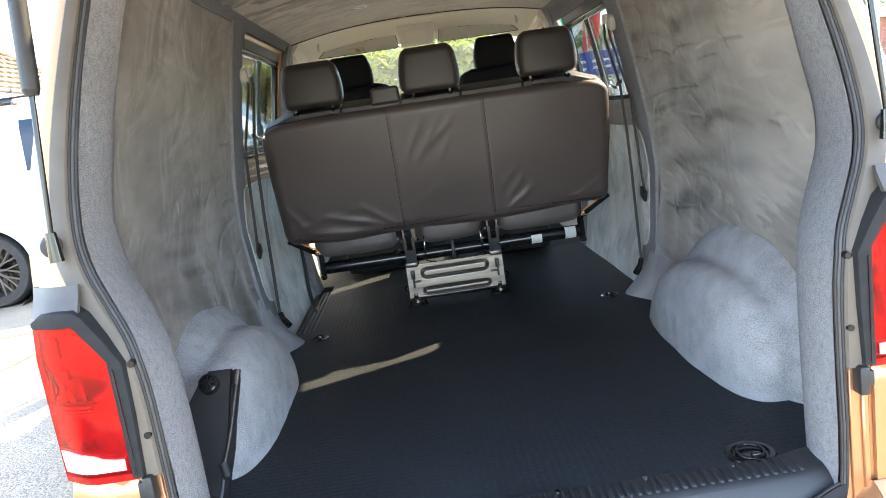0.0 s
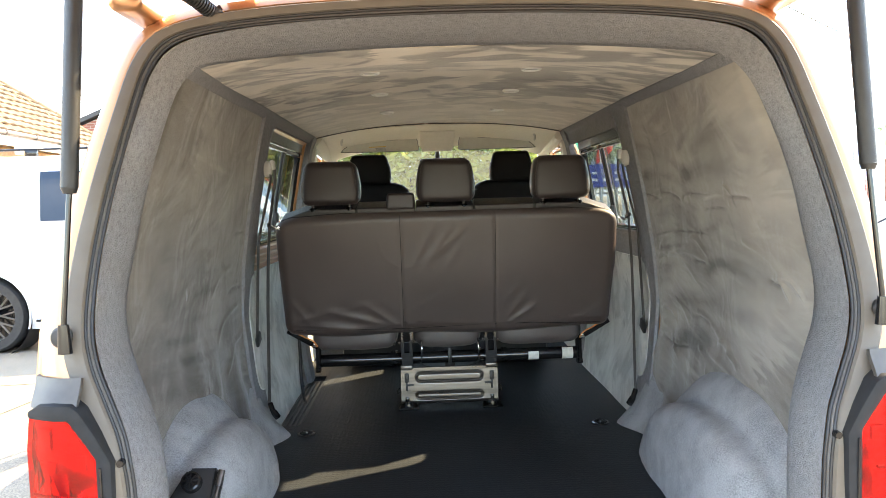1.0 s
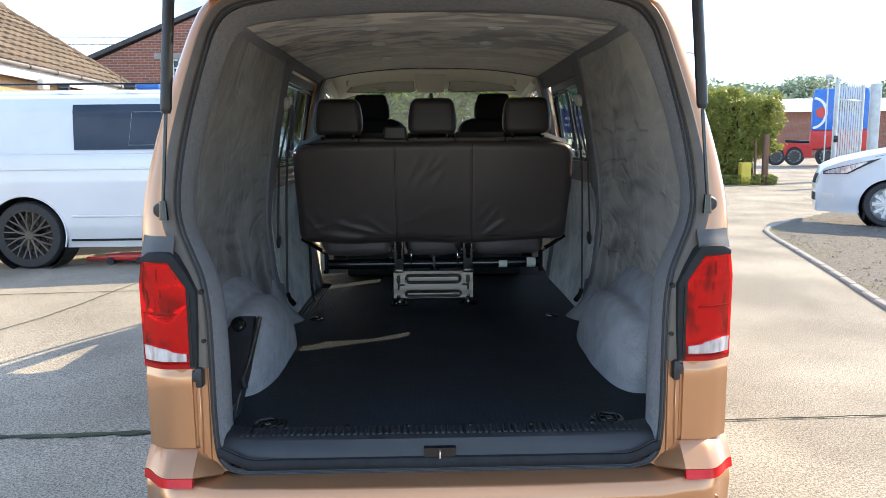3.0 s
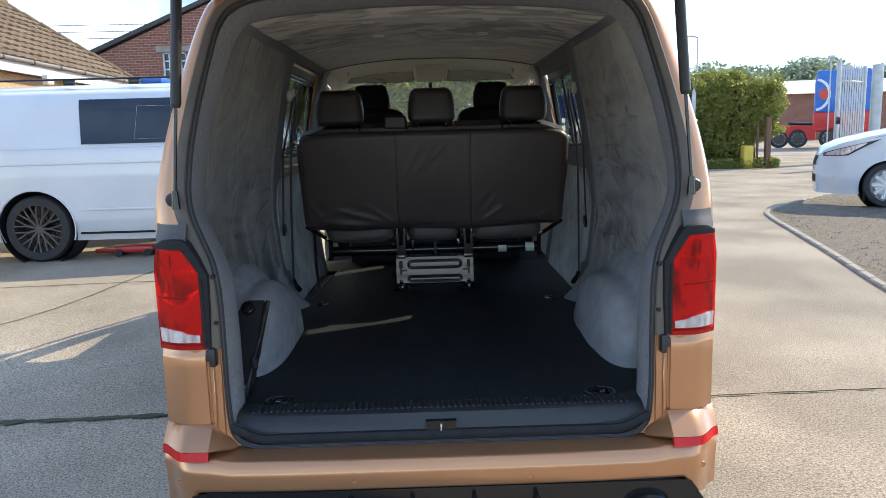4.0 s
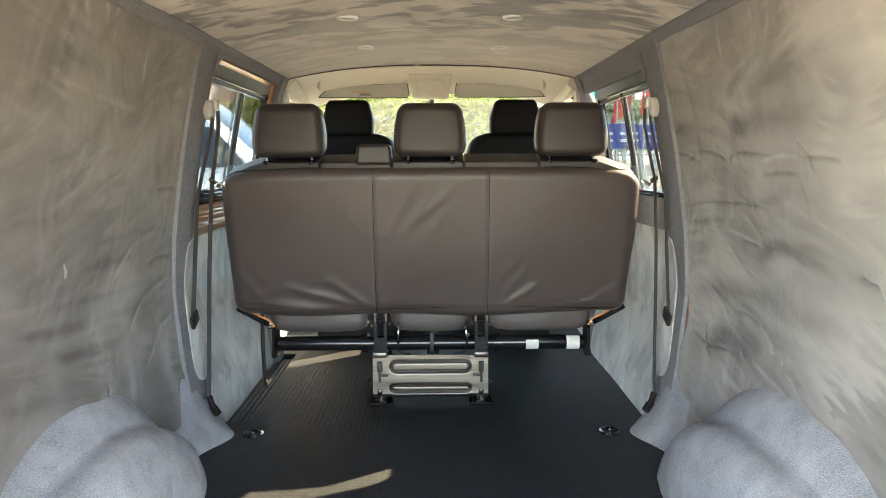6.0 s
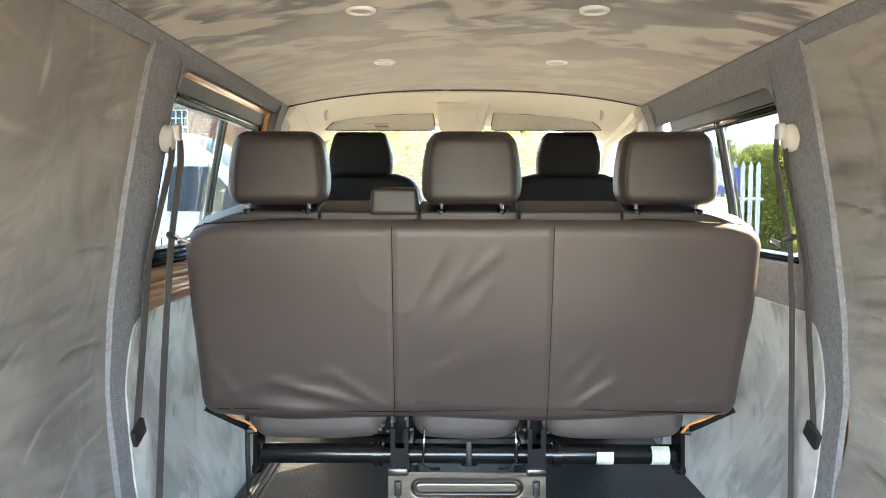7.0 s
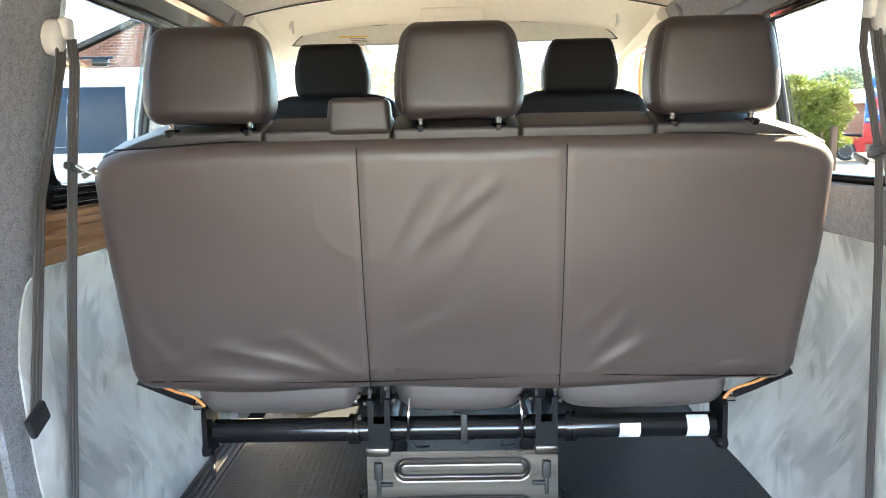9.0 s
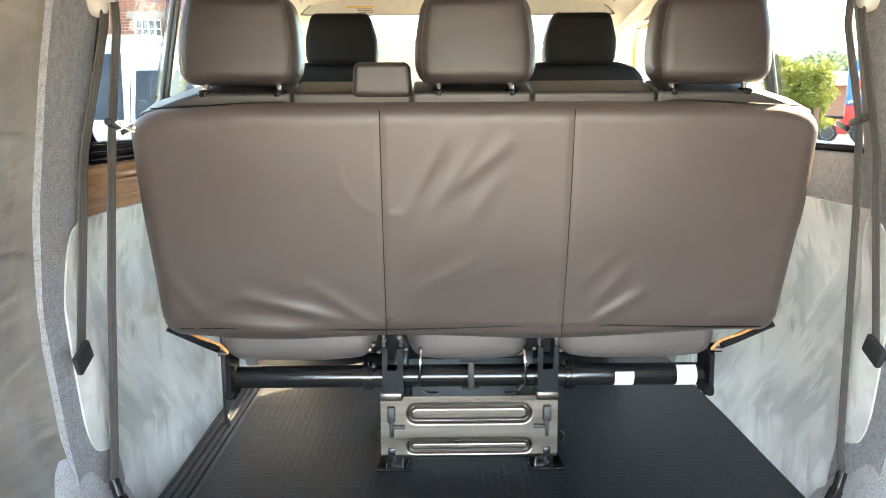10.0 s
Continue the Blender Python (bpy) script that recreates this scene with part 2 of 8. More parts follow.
SILL_PLASTIC = material("black sill plastic", (0.019, 0.0205, 0.023), 0.46, color2=(0.026, 0.0275, 0.030), scale=12, detail=6, bump=0.15, bump_scale=700, spec=0.5, rough_var=0.08)
BLACK_PLASTIC = material("black textured plastic", (0.020, 0.0205, 0.0215), 0.42, color2=(0.024, 0.024, 0.025), scale=40, bump=0.15, bump_scale=900)
GLOSS_BLACK = material("gloss black paint", (0.008, 0.008, 0.009), 0.12, color2=(0.011, 0.011, 0.012), scale=30)
SEAL_RUBBER = material("black rubber seal", (0.018, 0.018, 0.02), 0.5, color2=(0.026, 0.026, 0.028), scale=40)
LEATHER = material("black leatherette", (0.065, 0.049, 0.045), 0.40, color2=(0.077, 0.059, 0.054), scale=3, detail=8, bump=0.10, bump_scale=800, spec=0.5, rough_var=0.06)
# two darker copies of LEATHER, for parts seen against the bright windows
LEATHER_BAND = material("black leatherette piping", (0.022, 0.020, 0.020), 0.42, color2=(0.028, 0.025, 0.025), scale=5, detail=6, bump=0.12, bump_scale=800)
LEATHER_HEAD = material("smooth dark leatherette", (0.030, 0.0235, 0.0222), 0.36, color2=(0.037, 0.0295, 0.028), scale=5, detail=6, bump=0.18, bump_scale=700, spec=0.5, rough_var=0.05)
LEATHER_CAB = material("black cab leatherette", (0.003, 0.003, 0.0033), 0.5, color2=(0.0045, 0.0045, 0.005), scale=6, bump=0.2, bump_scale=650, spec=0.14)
LEATHER_GREY = material("grey underside vinyl", (0.10, 0.084, 0.080), 0.42, color2=(0.122, 0.104, 0.098), scale=6, bump=0.08, bump_scale=700)
STITCH = material("grey thread", (0.17, 0.155, 0.14), 0.8)
COPPER = material("copper metallic paint", (0.49, 0.246, 0.116), 0.28, 0.6, color2=(0.525, 0.268, 0.13), scale=900, detail=1, coat=0.6, coat_ior=1.45)
STEEL_BLACK = material("black coated steel", (0.009, 0.009, 0.010), 0.14, 0.0, color2=(0.013, 0.013, 0.014), scale=12)
STEEL = material("brushed steel plate", (0.10, 0.089, 0.08), 0.30, 0.9, color2=(0.17, 0.153, 0.138), scale=8, detail=8, stretch=(0.2, 1, 6), rough_var=0.08)
CHROME = material("chrome", (0.8, 0.8, 0.8), 0.1, 1.0, color2=(0.72, 0.72, 0.72), scale=40)
CREAM = material("cream headliner cloth", (0.81, 0.775, 0.685), 0.9, color2=(0.84, 0.805, 0.715), scale=60, bump=0.1, bump_scale=700, spec=0.2)
CREAM_PLASTIC = material("light grey plastic", (0.50, 0.485, 0.45), 0.45, color2=(0.54, 0.525, 0.49), scale=50)
BELT = material("grey belt webbing", (0.062, 0.057, 0.053), 0.6, color2=(0.080, 0.074, 0.068), scale=200, stretch=(1, 1, 8), bump=0.3, bump_scale=500)
WHITE_LABEL = material("white paper label", (0.78, 0.77, 0.72), 0.7, color2=(0.68, 0.67, 0.62), scale=60)
LABEL_INK = material("grey label print", (0.25, 0.24, 0.22), 0.7)
LABEL_YELLOW = material("yellow warning label", (0.8, 0.5, 0.06), 0.6)
ORANGE_CORD = material("orange cord", (0.75, 0.25, 0.06), 0.7, color2=(0.85, 0.4, 0.15), scale=90)
RED_LENS = material("red lamp lens", (0.62, 0.008, 0.010), 0.10, color2=(0.42, 0.004, 0.005), scale=14, detail=3, stretch=(1, 1, 0.6), spec=0.2, bump=0.2, bump_scale=14, coat=0.12)
JAMB = material("champagne satin jamb paint", (0.125, 0.108, 0.09), 0.5, 0.1, color2=(0.14, 0.122, 0.102), scale=20, spec=0.3)
SEAL_DARK = material("dark grey rubber", (0.016, 0.0165, 0.018), 0.7, color2=(0.022, 0.0225, 0.024), scale=30, spec=0.25)
SEAL_GREY = material("grey sponge seal", (0.085, 0.08, 0.078), 0.6, color2=(0.105, 0.10, 0.097), scale=30)
PILLAR_TRIM = material("dark grey satin trim", (0.075, 0.068, 0.062), 0.45, color2=(0.09, 0.082, 0.075), scale=30)
RED_DEEP = material("dark red lamp cells", (0.30, 0.004, 0.004), 0.14, color2=(0.42, 0.006, 0.006), scale=40, spec=0.3, bump=0.4, bump_scale=40)
CLEAR_LENS = material("clear reversing lens", (0.72, 0.68, 0.66), 0.12, 0.2, color2=(0.36, 0.31, 0.30), scale=38, detail=2, stretch=(1, 1, 0.35), coat=1.0, bump=0.3, bump_scale=90)
GREY_PAINT = material("grey primer paint", (0.20, 0.185, 0.17), 0.4, 0.2, color2=(0.23, 0.21, 0.19), scale=20, coat=0.3)
RED_GLASS = glass_material("red lamp glass", (0.97, 0.018, 0.026), 0.03)
# dark patches stand in for dark reflections among the facets
LAMP_SILVER = material("silvered lamp reflector", (0.58, 0.56, 0.55), 0.16, 1.0, color2=(0.08, 0.07, 0.07), scale=15, detail=3, low=0.52, high=0.68, stretch=(1, 1, 0.55), bump=0.10, bump_scale=60)
LAMP_DARK = material("dark lamp insert", (0.16, 0.14, 0.14), 0.4, color2=(0.22, 0.19, 0.19), scale=40)
GLASS = glass_material("tinted side glass", (0.52, 0.55, 0.535))
# the windscreen's glare is mixed into the glass as a pale film
GLASS_CAB = glass_material("windscreen glass", (0.88, 0.95, 0.91), haze=0.022)
VISOR = material("cream visor cloth", (0.70, 0.685, 0.61), 0.85, color2=(0.74, 0.725, 0.65), scale=40, bump=0.1, bump_scale=500)
RAIL_GREY = material("grey anodised rail", (0.05, 0.052, 0.052), 0.35, 0.4, color2=(0.065, 0.067, 0.067), scale=30)
SPOT_WHITE = material("white spot lens", (0.55, 0.55, 0.52), 0.35)
SPOT_RIM = material("white spot bezel", (0.85, 0.85, 0.82), 0.4)


# ---- mesh helpers ----
def part(name, bm, mat, parent=None, label="", sharp=38.0):
    """Links a bmesh, built in world places, as one mesh object under a thing or a part."""
    me = bpy.data.meshes.new(name)
    bmesh.ops.recalc_face_normals(bm, faces=bm.faces)
    bm.to_mesh(me)
    bm.free()
    me.materials.append(mat)
    me.polygons.foreach_set("use_smooth", [True] * len(me.polygons))
    me.set_sharp_from_angle(angle=radians(sharp))
    ob = new(name, me)
    if parent is not None:
        ob.parent = parent
        ob.matrix_parent_inverse = Matrix.Translation(parent.location).inverted() if parent.type == "EMPTY" else Matrix()
    if label:
        tagged(ob, label)
    return ob


def thing(name, label, category, at=(0, 0, 0), group="", kind=""):
    ob = new(name)
    ob.location = at
    ob.empty_display_size = 0.1
    return tagged(ob, label, category, group, kind)


def merge(bm, other):
    me = bpy.data.meshes.new("tmp")
    other.to_mesh(me)
    other.free()
    bm.from_mesh(me)
    bpy.data.meshes.remove(me)


def box(bm, c, s, bev=0.0, m=None, seg=2):
    t = bmesh.new()
    bmesh.ops.create_cube(t, size=1.0, matrix=Matrix.Diagonal((*s, 1)))
    if bev:
        bmesh.ops.bevel(t, geom=t.edges[:], offset=bev, segments=seg, profile=0.5, affect="EDGES")
    t.transform(Matrix.Translation(c) @ (m or Matrix()))
    merge(bm, t)
    return bm


def cyl(bm, a, b, r, r2=None, seg=16, cap=True):
    a, b = Vector(a), Vector(b)
    t = bmesh.new()
    bmesh.ops.create_cone(t, cap_ends=cap, segments=seg, radius1=r, radius2=r if r2 is None else r2, depth=(b - a).length)
    t.transform(Matrix.Translation((a + b) / 2) @ (b - a).to_track_quat("Z", "Y").to_matrix().to_4x4())
    merge(bm, t)
    return bm


def loft(bm, rings, closed=True, caps=False):
    rows = [[bm.verts.new(p) for p in ring] for ring in rings]
    n = len(rows[0])
    for a, b in zip(rows, rows[1:]):
        for i in range(n if closed else n - 1):
            j = (i + 1) % n
            bm.faces.new((a[i], a[j], b[j], b[i]))
    if caps:
        bm.faces.new(rows[0])
        bm.faces.new(rows[-1])
    return bm


def shell(bm, f, us, vs, t):
    """A sheet f(u, v) given a thickness t towards its normal, closed along its rim."""
    top = [[Vector(f(u, v)) for v in vs] for u in us]
    nu, nv = len(us), len(vs)

    def normal(i, j):
        a = top[min(i + 1, nu - 1)][j] - top[max(i - 1, 0)][j]
        b = top[i][min(j + 1, nv - 1)] - top[i][max(j - 1, 0)]
        return a.cross(b).normalized()

    A = [[bm.verts.new(top[i][j]) for j in range(nv)] for i in range(nu)]
    B = [[bm.verts.new(top[i][j] + normal(i, j) * t) for j in range(nv)] for i in range(nu)]
    for i in range(nu - 1):
        for j in range(nv - 1):
            bm.faces.new((A[i][j], A[i + 1][j], A[i + 1][j + 1], A[i][j + 1]))
            bm.faces.new((B[i][j], B[i][j + 1], B[i + 1][j + 1], B[i + 1][j]))
    for i in range(nu - 1):
        bm.faces.new((A[i][0], B[i][0], B[i + 1][0], A[i + 1][0]))
        bm.faces.new((A[i][-1], A[i + 1][-1], B[i + 1][-1], B[i][-1]))
    for j in range(nv - 1):
        bm.faces.new((A[0][j], A[0][j + 1], B[0][j + 1], B[0][j]))
        bm.faces.new((A[-1][j], B[-1][j], B[-1][j + 1], A[-1][j + 1]))
    return bm


def sweep(bm, pts, w, h=None, seg=10, side=(1, 0, 0), cap=True, close=False):
    """A round (h None) or flat band swept along points; side is the band's width direction."""
    pts = [Vector(p) for p in pts]
    rings = []
    n = len(pts)
    for i, p in enumerate(pts):
        q, o = (pts[(i + 1) % n], pts[i - 1]) if close else (pts[min(i + 1, n - 1)], pts[max(i - 1, 0)])
        d = (q - o).normalized()
        s = Vector(side)
        s = (s - d * s.dot(d)).normalized()
        u = d.cross(s)
        if h is None:
            rings.append([p + (s * math.cos(a) + u * math.sin(a)) * w for a in (2 * math.pi * k / seg for k in range(seg))])
        else:
            c = min(w, h) * 0.3
            rings.append([p + s * x + u * y for x, y in ((-w / 2 + c, -h / 2), (w / 2 - c, -h / 2), (w / 2, -h / 2 + c), (w / 2, h / 2 - c),
                                                         (w / 2 - c, h / 2), (-w / 2 + c, h / 2), (-w / 2, h / 2 - c), (-w / 2, -h / 2 + c))])
    if close:
        rings.append(rings[0])
    loft(bm, rings, True, cap and not close)
    if close:
        bmesh.ops.remove_doubles(bm, verts=bm.verts, dist=1e-6)
    return bm


def steps(h, r, n, k=4):
    inner = [(-1 + 2 * i / n) * (h - r) for i in range(n + 1)]
    edge = [r * math.tan(math.pi / 4 * (i + 1) / k) for i in range(k)]
    return [-(h - r) - e for e in reversed(edge)] + inner + [(h - r) + e for e in edge]


def pad(bm, half, r, n=(6, 2, 6), f=None, k=4):
    """A rounded block of half sizes half and edge radius r as a fine grid; f moves each of its points (given with the point's place in the block)."""
    cs = [steps(h, r, m, k) for h, m in zip(half, n)]
    verts = {}

    def vert(i, j, l):
        key = (i, j, l)
        if key not in verts:
            q = Vector((cs[0][i], cs[1][j], cs[2][l]))
            c = Vector([max(-(h - r), min(h - r, v)) for h, v in zip(half, q)])
            d = q - c
            p = c + d.normalized() * r if d.length > 1e-9 else q
            verts[key] = bm.verts.new(f(p, q) if f else p)
        return verts[key]

    N = [len(c) - 1 for c in cs]
    for i in range(N[0]):
        for l in range(N[2]):
            for j in (0, N[1]):
                bm.faces.new((vert(i, j, l), vert(i + 1, j, l), vert(i + 1, j, l + 1), vert(i, j, l + 1)))
    for i in range(N[0]):
        for j in range(N[1]):
            for l in (0, N[2]):
                bm.faces.new((vert(i, j, l), vert(i + 1, j, l), vert(i + 1, j + 1, l), vert(i, j + 1, l)))
    for j in range(N[1]):
        for l in range(N[2]):
            for i in (0, N[0]):
                bm.faces.new((vert(i, j, l), vert(i, j + 1, l), vert(i, j + 1, l + 1), vert(i, j, l + 1)))
    return bm


def plate(bm, outline, a, b, axis="y"):
    """A flat outline (x, z), (x, y) or (y, z) drawn out along an axis from a to b."""
    put = {"y": lambda p, d: (p[0], d, p[1]), "z": lambda p, d: (p[0], p[1], d), "x": lambda p, d: (d, p[0], p[1])}[axis]
    return loft(bm, [[put(p, a) for p in outline], [put(p, b) for p in outline]], True, True)


def lathe(bm, profile, centre, axis="x", seg=32):
    """Turns a profile of (offset along the axis, radius) round an axis through centre."""
    rings = []
    for i in range(seg):
        a = 2 * math.pi * i / seg
        c, s = math.cos(a), math.sin(a)
        put = {"x": lambda o, r: (o, r * c, r * s), "y": lambda o, r: (r * c, o, r * s), "z": lambda o, r: (r * c, r * s, o)}[axis]
        rings.append([Vector(centre) + Vector(put(o, r)) for o, r in profile])
    return loft(bm, rings + [rings[0]], False)


def lin(a, b, n):
    return [a + (b - a) * i / n for i in range(n + 1)]


def interp(x, pts):
    return float(np.interp(x, [p[0] for p in pts], [p[1] for p in pts]))


# ---- the van's sections: (z, half width) ----
FLOOR = 0.47
WALL = [(0.40, 0.79), (0.47, 0.80), (0.75, 0.84), (1.0, 0.862), (1.2, 0.848), (1.45, 0.81), (1.68, 0.765), (1.81, 0.735), (1.845, 0.71)]
SKIN = [(0.30, 0.885), (0.45, 0.92), (0.70, 0.938), (1.0, 0.947), (1.15, 0.942), (1.22, 0.934), (1.35, 0.911), (1.5, 0.874), (1.665, 0.827), (1.78, 0.786), (1.85, 0.745)]
OPEN_L = [(-0.655, 0.385), (-0.690, 0.43), (-0.70, 0.55), (-0.70, 0.72), (-0.703, 0.90), (-0.718, 0.99), (-0.752, 1.07), (-0.782, 1.14), (-0.797, 1.22), (-0.790, 1.35),
          (-0.765, 1.50), (-0.727, 1.66), (-0.695, 1.765), (-0.645, 1.822), (-0.55, 1.849), (-0.40, 1.866), (-0.20, 1.876)]
BODY_L = [(-0.885, 0.33), (-0.915, 0.44), (-0.928, 0.55), (-0.938, 0.72), (-0.944, 0.90), (-0.946, 0.99), (-0.945, 1.07), (-0.942, 1.14), (-0.934, 1.22), (-0.911, 1.35),
          (-0.874, 1.50), (-0.827, 1.66), (-0.786, 1.775), (-0.742, 1.852), (-0.65, 1.902), (-0.45, 1.932), (-0.22, 1.943)]


def whole(half, top):
    return half + [(0.0, top)] + [(-x, z) for x, z in reversed(half)]


OPEN_RING, BODY_RING = whole(OPEN_L, 1.879), whole(BODY_L, 1.947)


def wall_x(z):
    return interp(z, WALL)


def skin_x(z):
    return interp(z, SKIN)


def open_y(z):
    return 0.0 if z < 0.95 else 0.25 * (z - 0.95)


def fine_ring(ring, n=4):
    """A ring with n rounded points to each of its stretches (Catmull-Rom)."""
    out = []
    for i in range(len(ring) - 1):
        p = [Vector(ring[max(0, min(len(ring) - 1, i + k))]) for k in (-1, 0, 1, 2)]
        for j in range(n):
            t = j / n
            out.append(0.5 * (2 * p[1] + (p[2] - p[0]) * t + (2 * p[0] - 5 * p[1] + 4 * p[2] - p[3]) * t * t + (3 * p[1] - p[0] - 3 * p[2] + p[3]) * t ** 3))
    return [tuple(q) for q in out] + [tuple(ring[-1])]


OPEN_F, BODY_F = fine_ring(OPEN_RING), fine_ring(BODY_RING)

# ---- the lined load space: floor, walls, ceiling ----
def smooth(a, b, x):
    t = max(0.0, min(1.0, (x - a) / (b - a)))
    return t * t * (3 - 2 * t)


def lining_x(y, z):
    """Half width of the lining, which draws in at the top towards the rear."""
    k = 0.085 * (1 - smooth(0.25, 1.3, y))
    return wall_x(z) - k * max(0.0, (z - 1.2) / 0.6) ** 1.4


def lining_top(y):
    return 1.775 + 0.04 * smooth(0.25, 1.4, y)


def floor_pieces():
    fl = thing("floor", "black rubber mat floor of the van with a fine dimpled grain", "floor", (0, 1.4, FLOOR), kind="structure")
    bm = bmesh.new()
    plate(bm, [(-0.80, 0.115), (0.80, 0.115), (0.845, 1.0), (0.86, 2.86), (-0.688, 2.86), (-0.677, 1.795), (-0.70, 1.765), (-0.845, 1.76), (-0.845, 1.0)], FLOOR - 0.02, FLOOR, "z")
    mat = part("rubber_mat", bm, RUBBER_MAT, fl)
    bm = bmesh.new()
    plate(bm, [(-0.93, 1.72), (-0.672, 1.72), (-0.672, 2.86), (-0.93, 2.86)], FLOOR - 0.15, FLOOR - 0.07, "z")
    for i in range(9):
        box(bm, (-0.70 - 0.022 * i, 2.3, FLOOR - 0.067), (0.009, 1.06, 0.008), 0.002)
    part("entrance_step", bm, SILL_PLASTIC, fl, "ribbed black plastic step by the sliding door")
    bm = bmesh.new()
    box(bm, (-0.672, 2.33, FLOOR - 0.052), (0.012, 1.06, 0.065), 0.003)
    part("step_riser", bm, SILL_PLASTIC, fl)
    bm = bmesh.new()
    box(bm, (0.13, 1.5, FLOOR - 0.1), (1.58, 2.7, 0.1))
    box(bm, (-0.79, 0.9, FLOOR - 0.1), (0.25, 1.6, 0.1))
    part("floor_pan", bm, GREY_PAINT, fl)
    # dimples pressed up along the stretch by the bench
    bm = bmesh.new()
    for i in range(92):
        for j in range(64):
            x, y = -0.64 + i * 0.0145, 1.60 + j * 0.0165 + (0.008 if i % 2 else 0)
            a = [bm.verts.new((x + dx, y + dy, FLOOR - 0.0002)) for dx, dy in ((-0.0035, -0.0045), (0.0035, -0.0045), (0.0035, 0.0045), (-0.0035, 0.0045))]
            t = bm.verts.new((x, y, FLOOR + 0.0011))
            for k in range(4):
                bm.faces.new((a[k], a[(k + 1) % 4], t))
    tagged(part("mat_dimples", bm, RUBBER_MAT, fl, sharp=80), kind="stuff")
    return fl


floor_pieces()


def rear_sill():
    s = thing("door_sill", "black ribbed plastic loading sill with a central lock recess", "door sill", (0, 0.05, FLOOR), kind="structure")
    bm = bmesh.new()
    prof = [(0.125, FLOOR + 0.001), (0.115, FLOOR + 0.006), (0.045, FLOOR + 0.005), (0.028, FLOOR - 0.003), (0.008, 0.425), (0.0, 0.402), (0.0, 0.388), (0.03, 0.382), (0.125, 0.40)]
    xs = [-0.70, -0.675, -0.60, -0.11, -0.085, 0.085, 0.11, 0.60, 0.675, 0.70]
    rings = []
    for x in xs:
        up = 0.03 * smooth(0.58, 0.70, abs(x))
        rings.append([(x, y + up * 0.5, z + (up if z < 0.46 else up * 0.2)) for y, z in prof])
    loft(bm, rings, True, True)
    part("sill_trim", bm, SILL_PLASTIC, s)
    bm = bmesh.new()
    loft(bm, [[(x, y - 0.002, z + 0.045 * smooth(0.56, 0.70, abs(x)) ** 1.5) for y, z in ((0.006, 0.419), (-0.004, 0.417), (-0.010, 0.408), (-0.011, 0.396), (-0.007, 0.387), (0.006, 0.384))] for x in lin(-0.69, 0.69, 60)], True, True)
    part("sill_seal", bm, SEAL_DARK, s, "dark grey rubber seal along the sill")
    bm = bmesh.new()
    sweep(bm, [(x, -0.003, 0.4225 + 0.045 * smooth(0.56, 0.70, abs(x)) ** 1.5) for x in lin(-0.68, 0.68, 60)], 0.0028, seg=6)
    part("seal_lip", bm, SEAL_RUBBER, s)
    bm = bmesh.new()
    for i in range(64):
        x = -0.63 + 0.02 * i
        box(bm, (x, 0.08, FLOOR + 0.0055), (0.011, 0.068, 0.009), 0.003, seg=1)
    part("sill_ribs", bm, SILL_PLASTIC, s)
    for x in (-0.5, -0.3, -0.1, 0.1, 0.3, 0.5):
        bm = bmesh.new()
        cyl(bm, (x, 0.11, FLOOR + 0.004), (x, 0.11, FLOOR + 0.0095), 0.009, 0.007)
        part("screw", bm, STEEL_BLACK, s)
    bm = bmesh.new()
    loft(bm, [[(sx * w, y, z) for sx, y, z in ((-1, 0.03, 0.455), (1, 0.03, 0.455), (1, -0.003, 0.407), (-1, -0.003, 0.407))] for w in (0.046, 0.042)], True, True)
    plate(bm, [(-0.046, 0.406), (0.046, 0.406), (0.05, 0.447), (-0.05, 0.447)], -0.003, 0.02)
    part("lock_recess", bm, GLOSS_BLACK, s)
    bm = bmesh.new()
    sweep(bm, [(0.0, -0.004, 0.443), (0.0, -0.013, 0.439), (0.0, -0.015, 0.420), (0.0, -0.008, 0.414)], 0.0034)
    part("lock_striker", bm, CHROME, s, "bright steel lock striker")
    return s


rear_sill()


def lashing_ring(at, r=0.05):
    t = thing("lashing_ring", "black recessed load lashing ring let into the floor mat", "lashing ring", at, "floor lashing rings")
    x, y, z = at
    bm = bmesh.new()
    lathe(bm, [(0.001, r * 1.15), (0.006, r * 1.08), (0.007, r * 0.86), (0.002, r * 0.78), (0.0015, 0.001)], at, "z", 28)
    part("cup", bm, GLOSS_BLACK, t)
    bm = bmesh.new()
    sweep(bm, [(x + r * 0.6 * math.cos(a), y + r * 0.6 * math.sin(a), z + 0.007 + 0.003 * math.sin(a)) for a in lin(0, 2 * math.pi, 20)[:-1]], 0.0045, close=True, side=(0, 0, 1))
    part("ring", bm, STEEL_BLACK, t)
    bm = bmesh.new()
    box(bm, (x, y - r * 0.6, z + 0.013), (0.022, 0.014, 0.012), 0.003)
    part("hinge_block", bm, STEEL_BLACK, t)
    return t


ring = lashing_ring((-0.561, 0.157, FLOOR), 0.05)
copy_thing(ring, pose(0.563, 0.157, FLOOR))
small = lashing_ring((-0.635, 1.638, FLOOR), 0.034)
copy_thing(small, pose(0.630, 1.638, FLOOR))


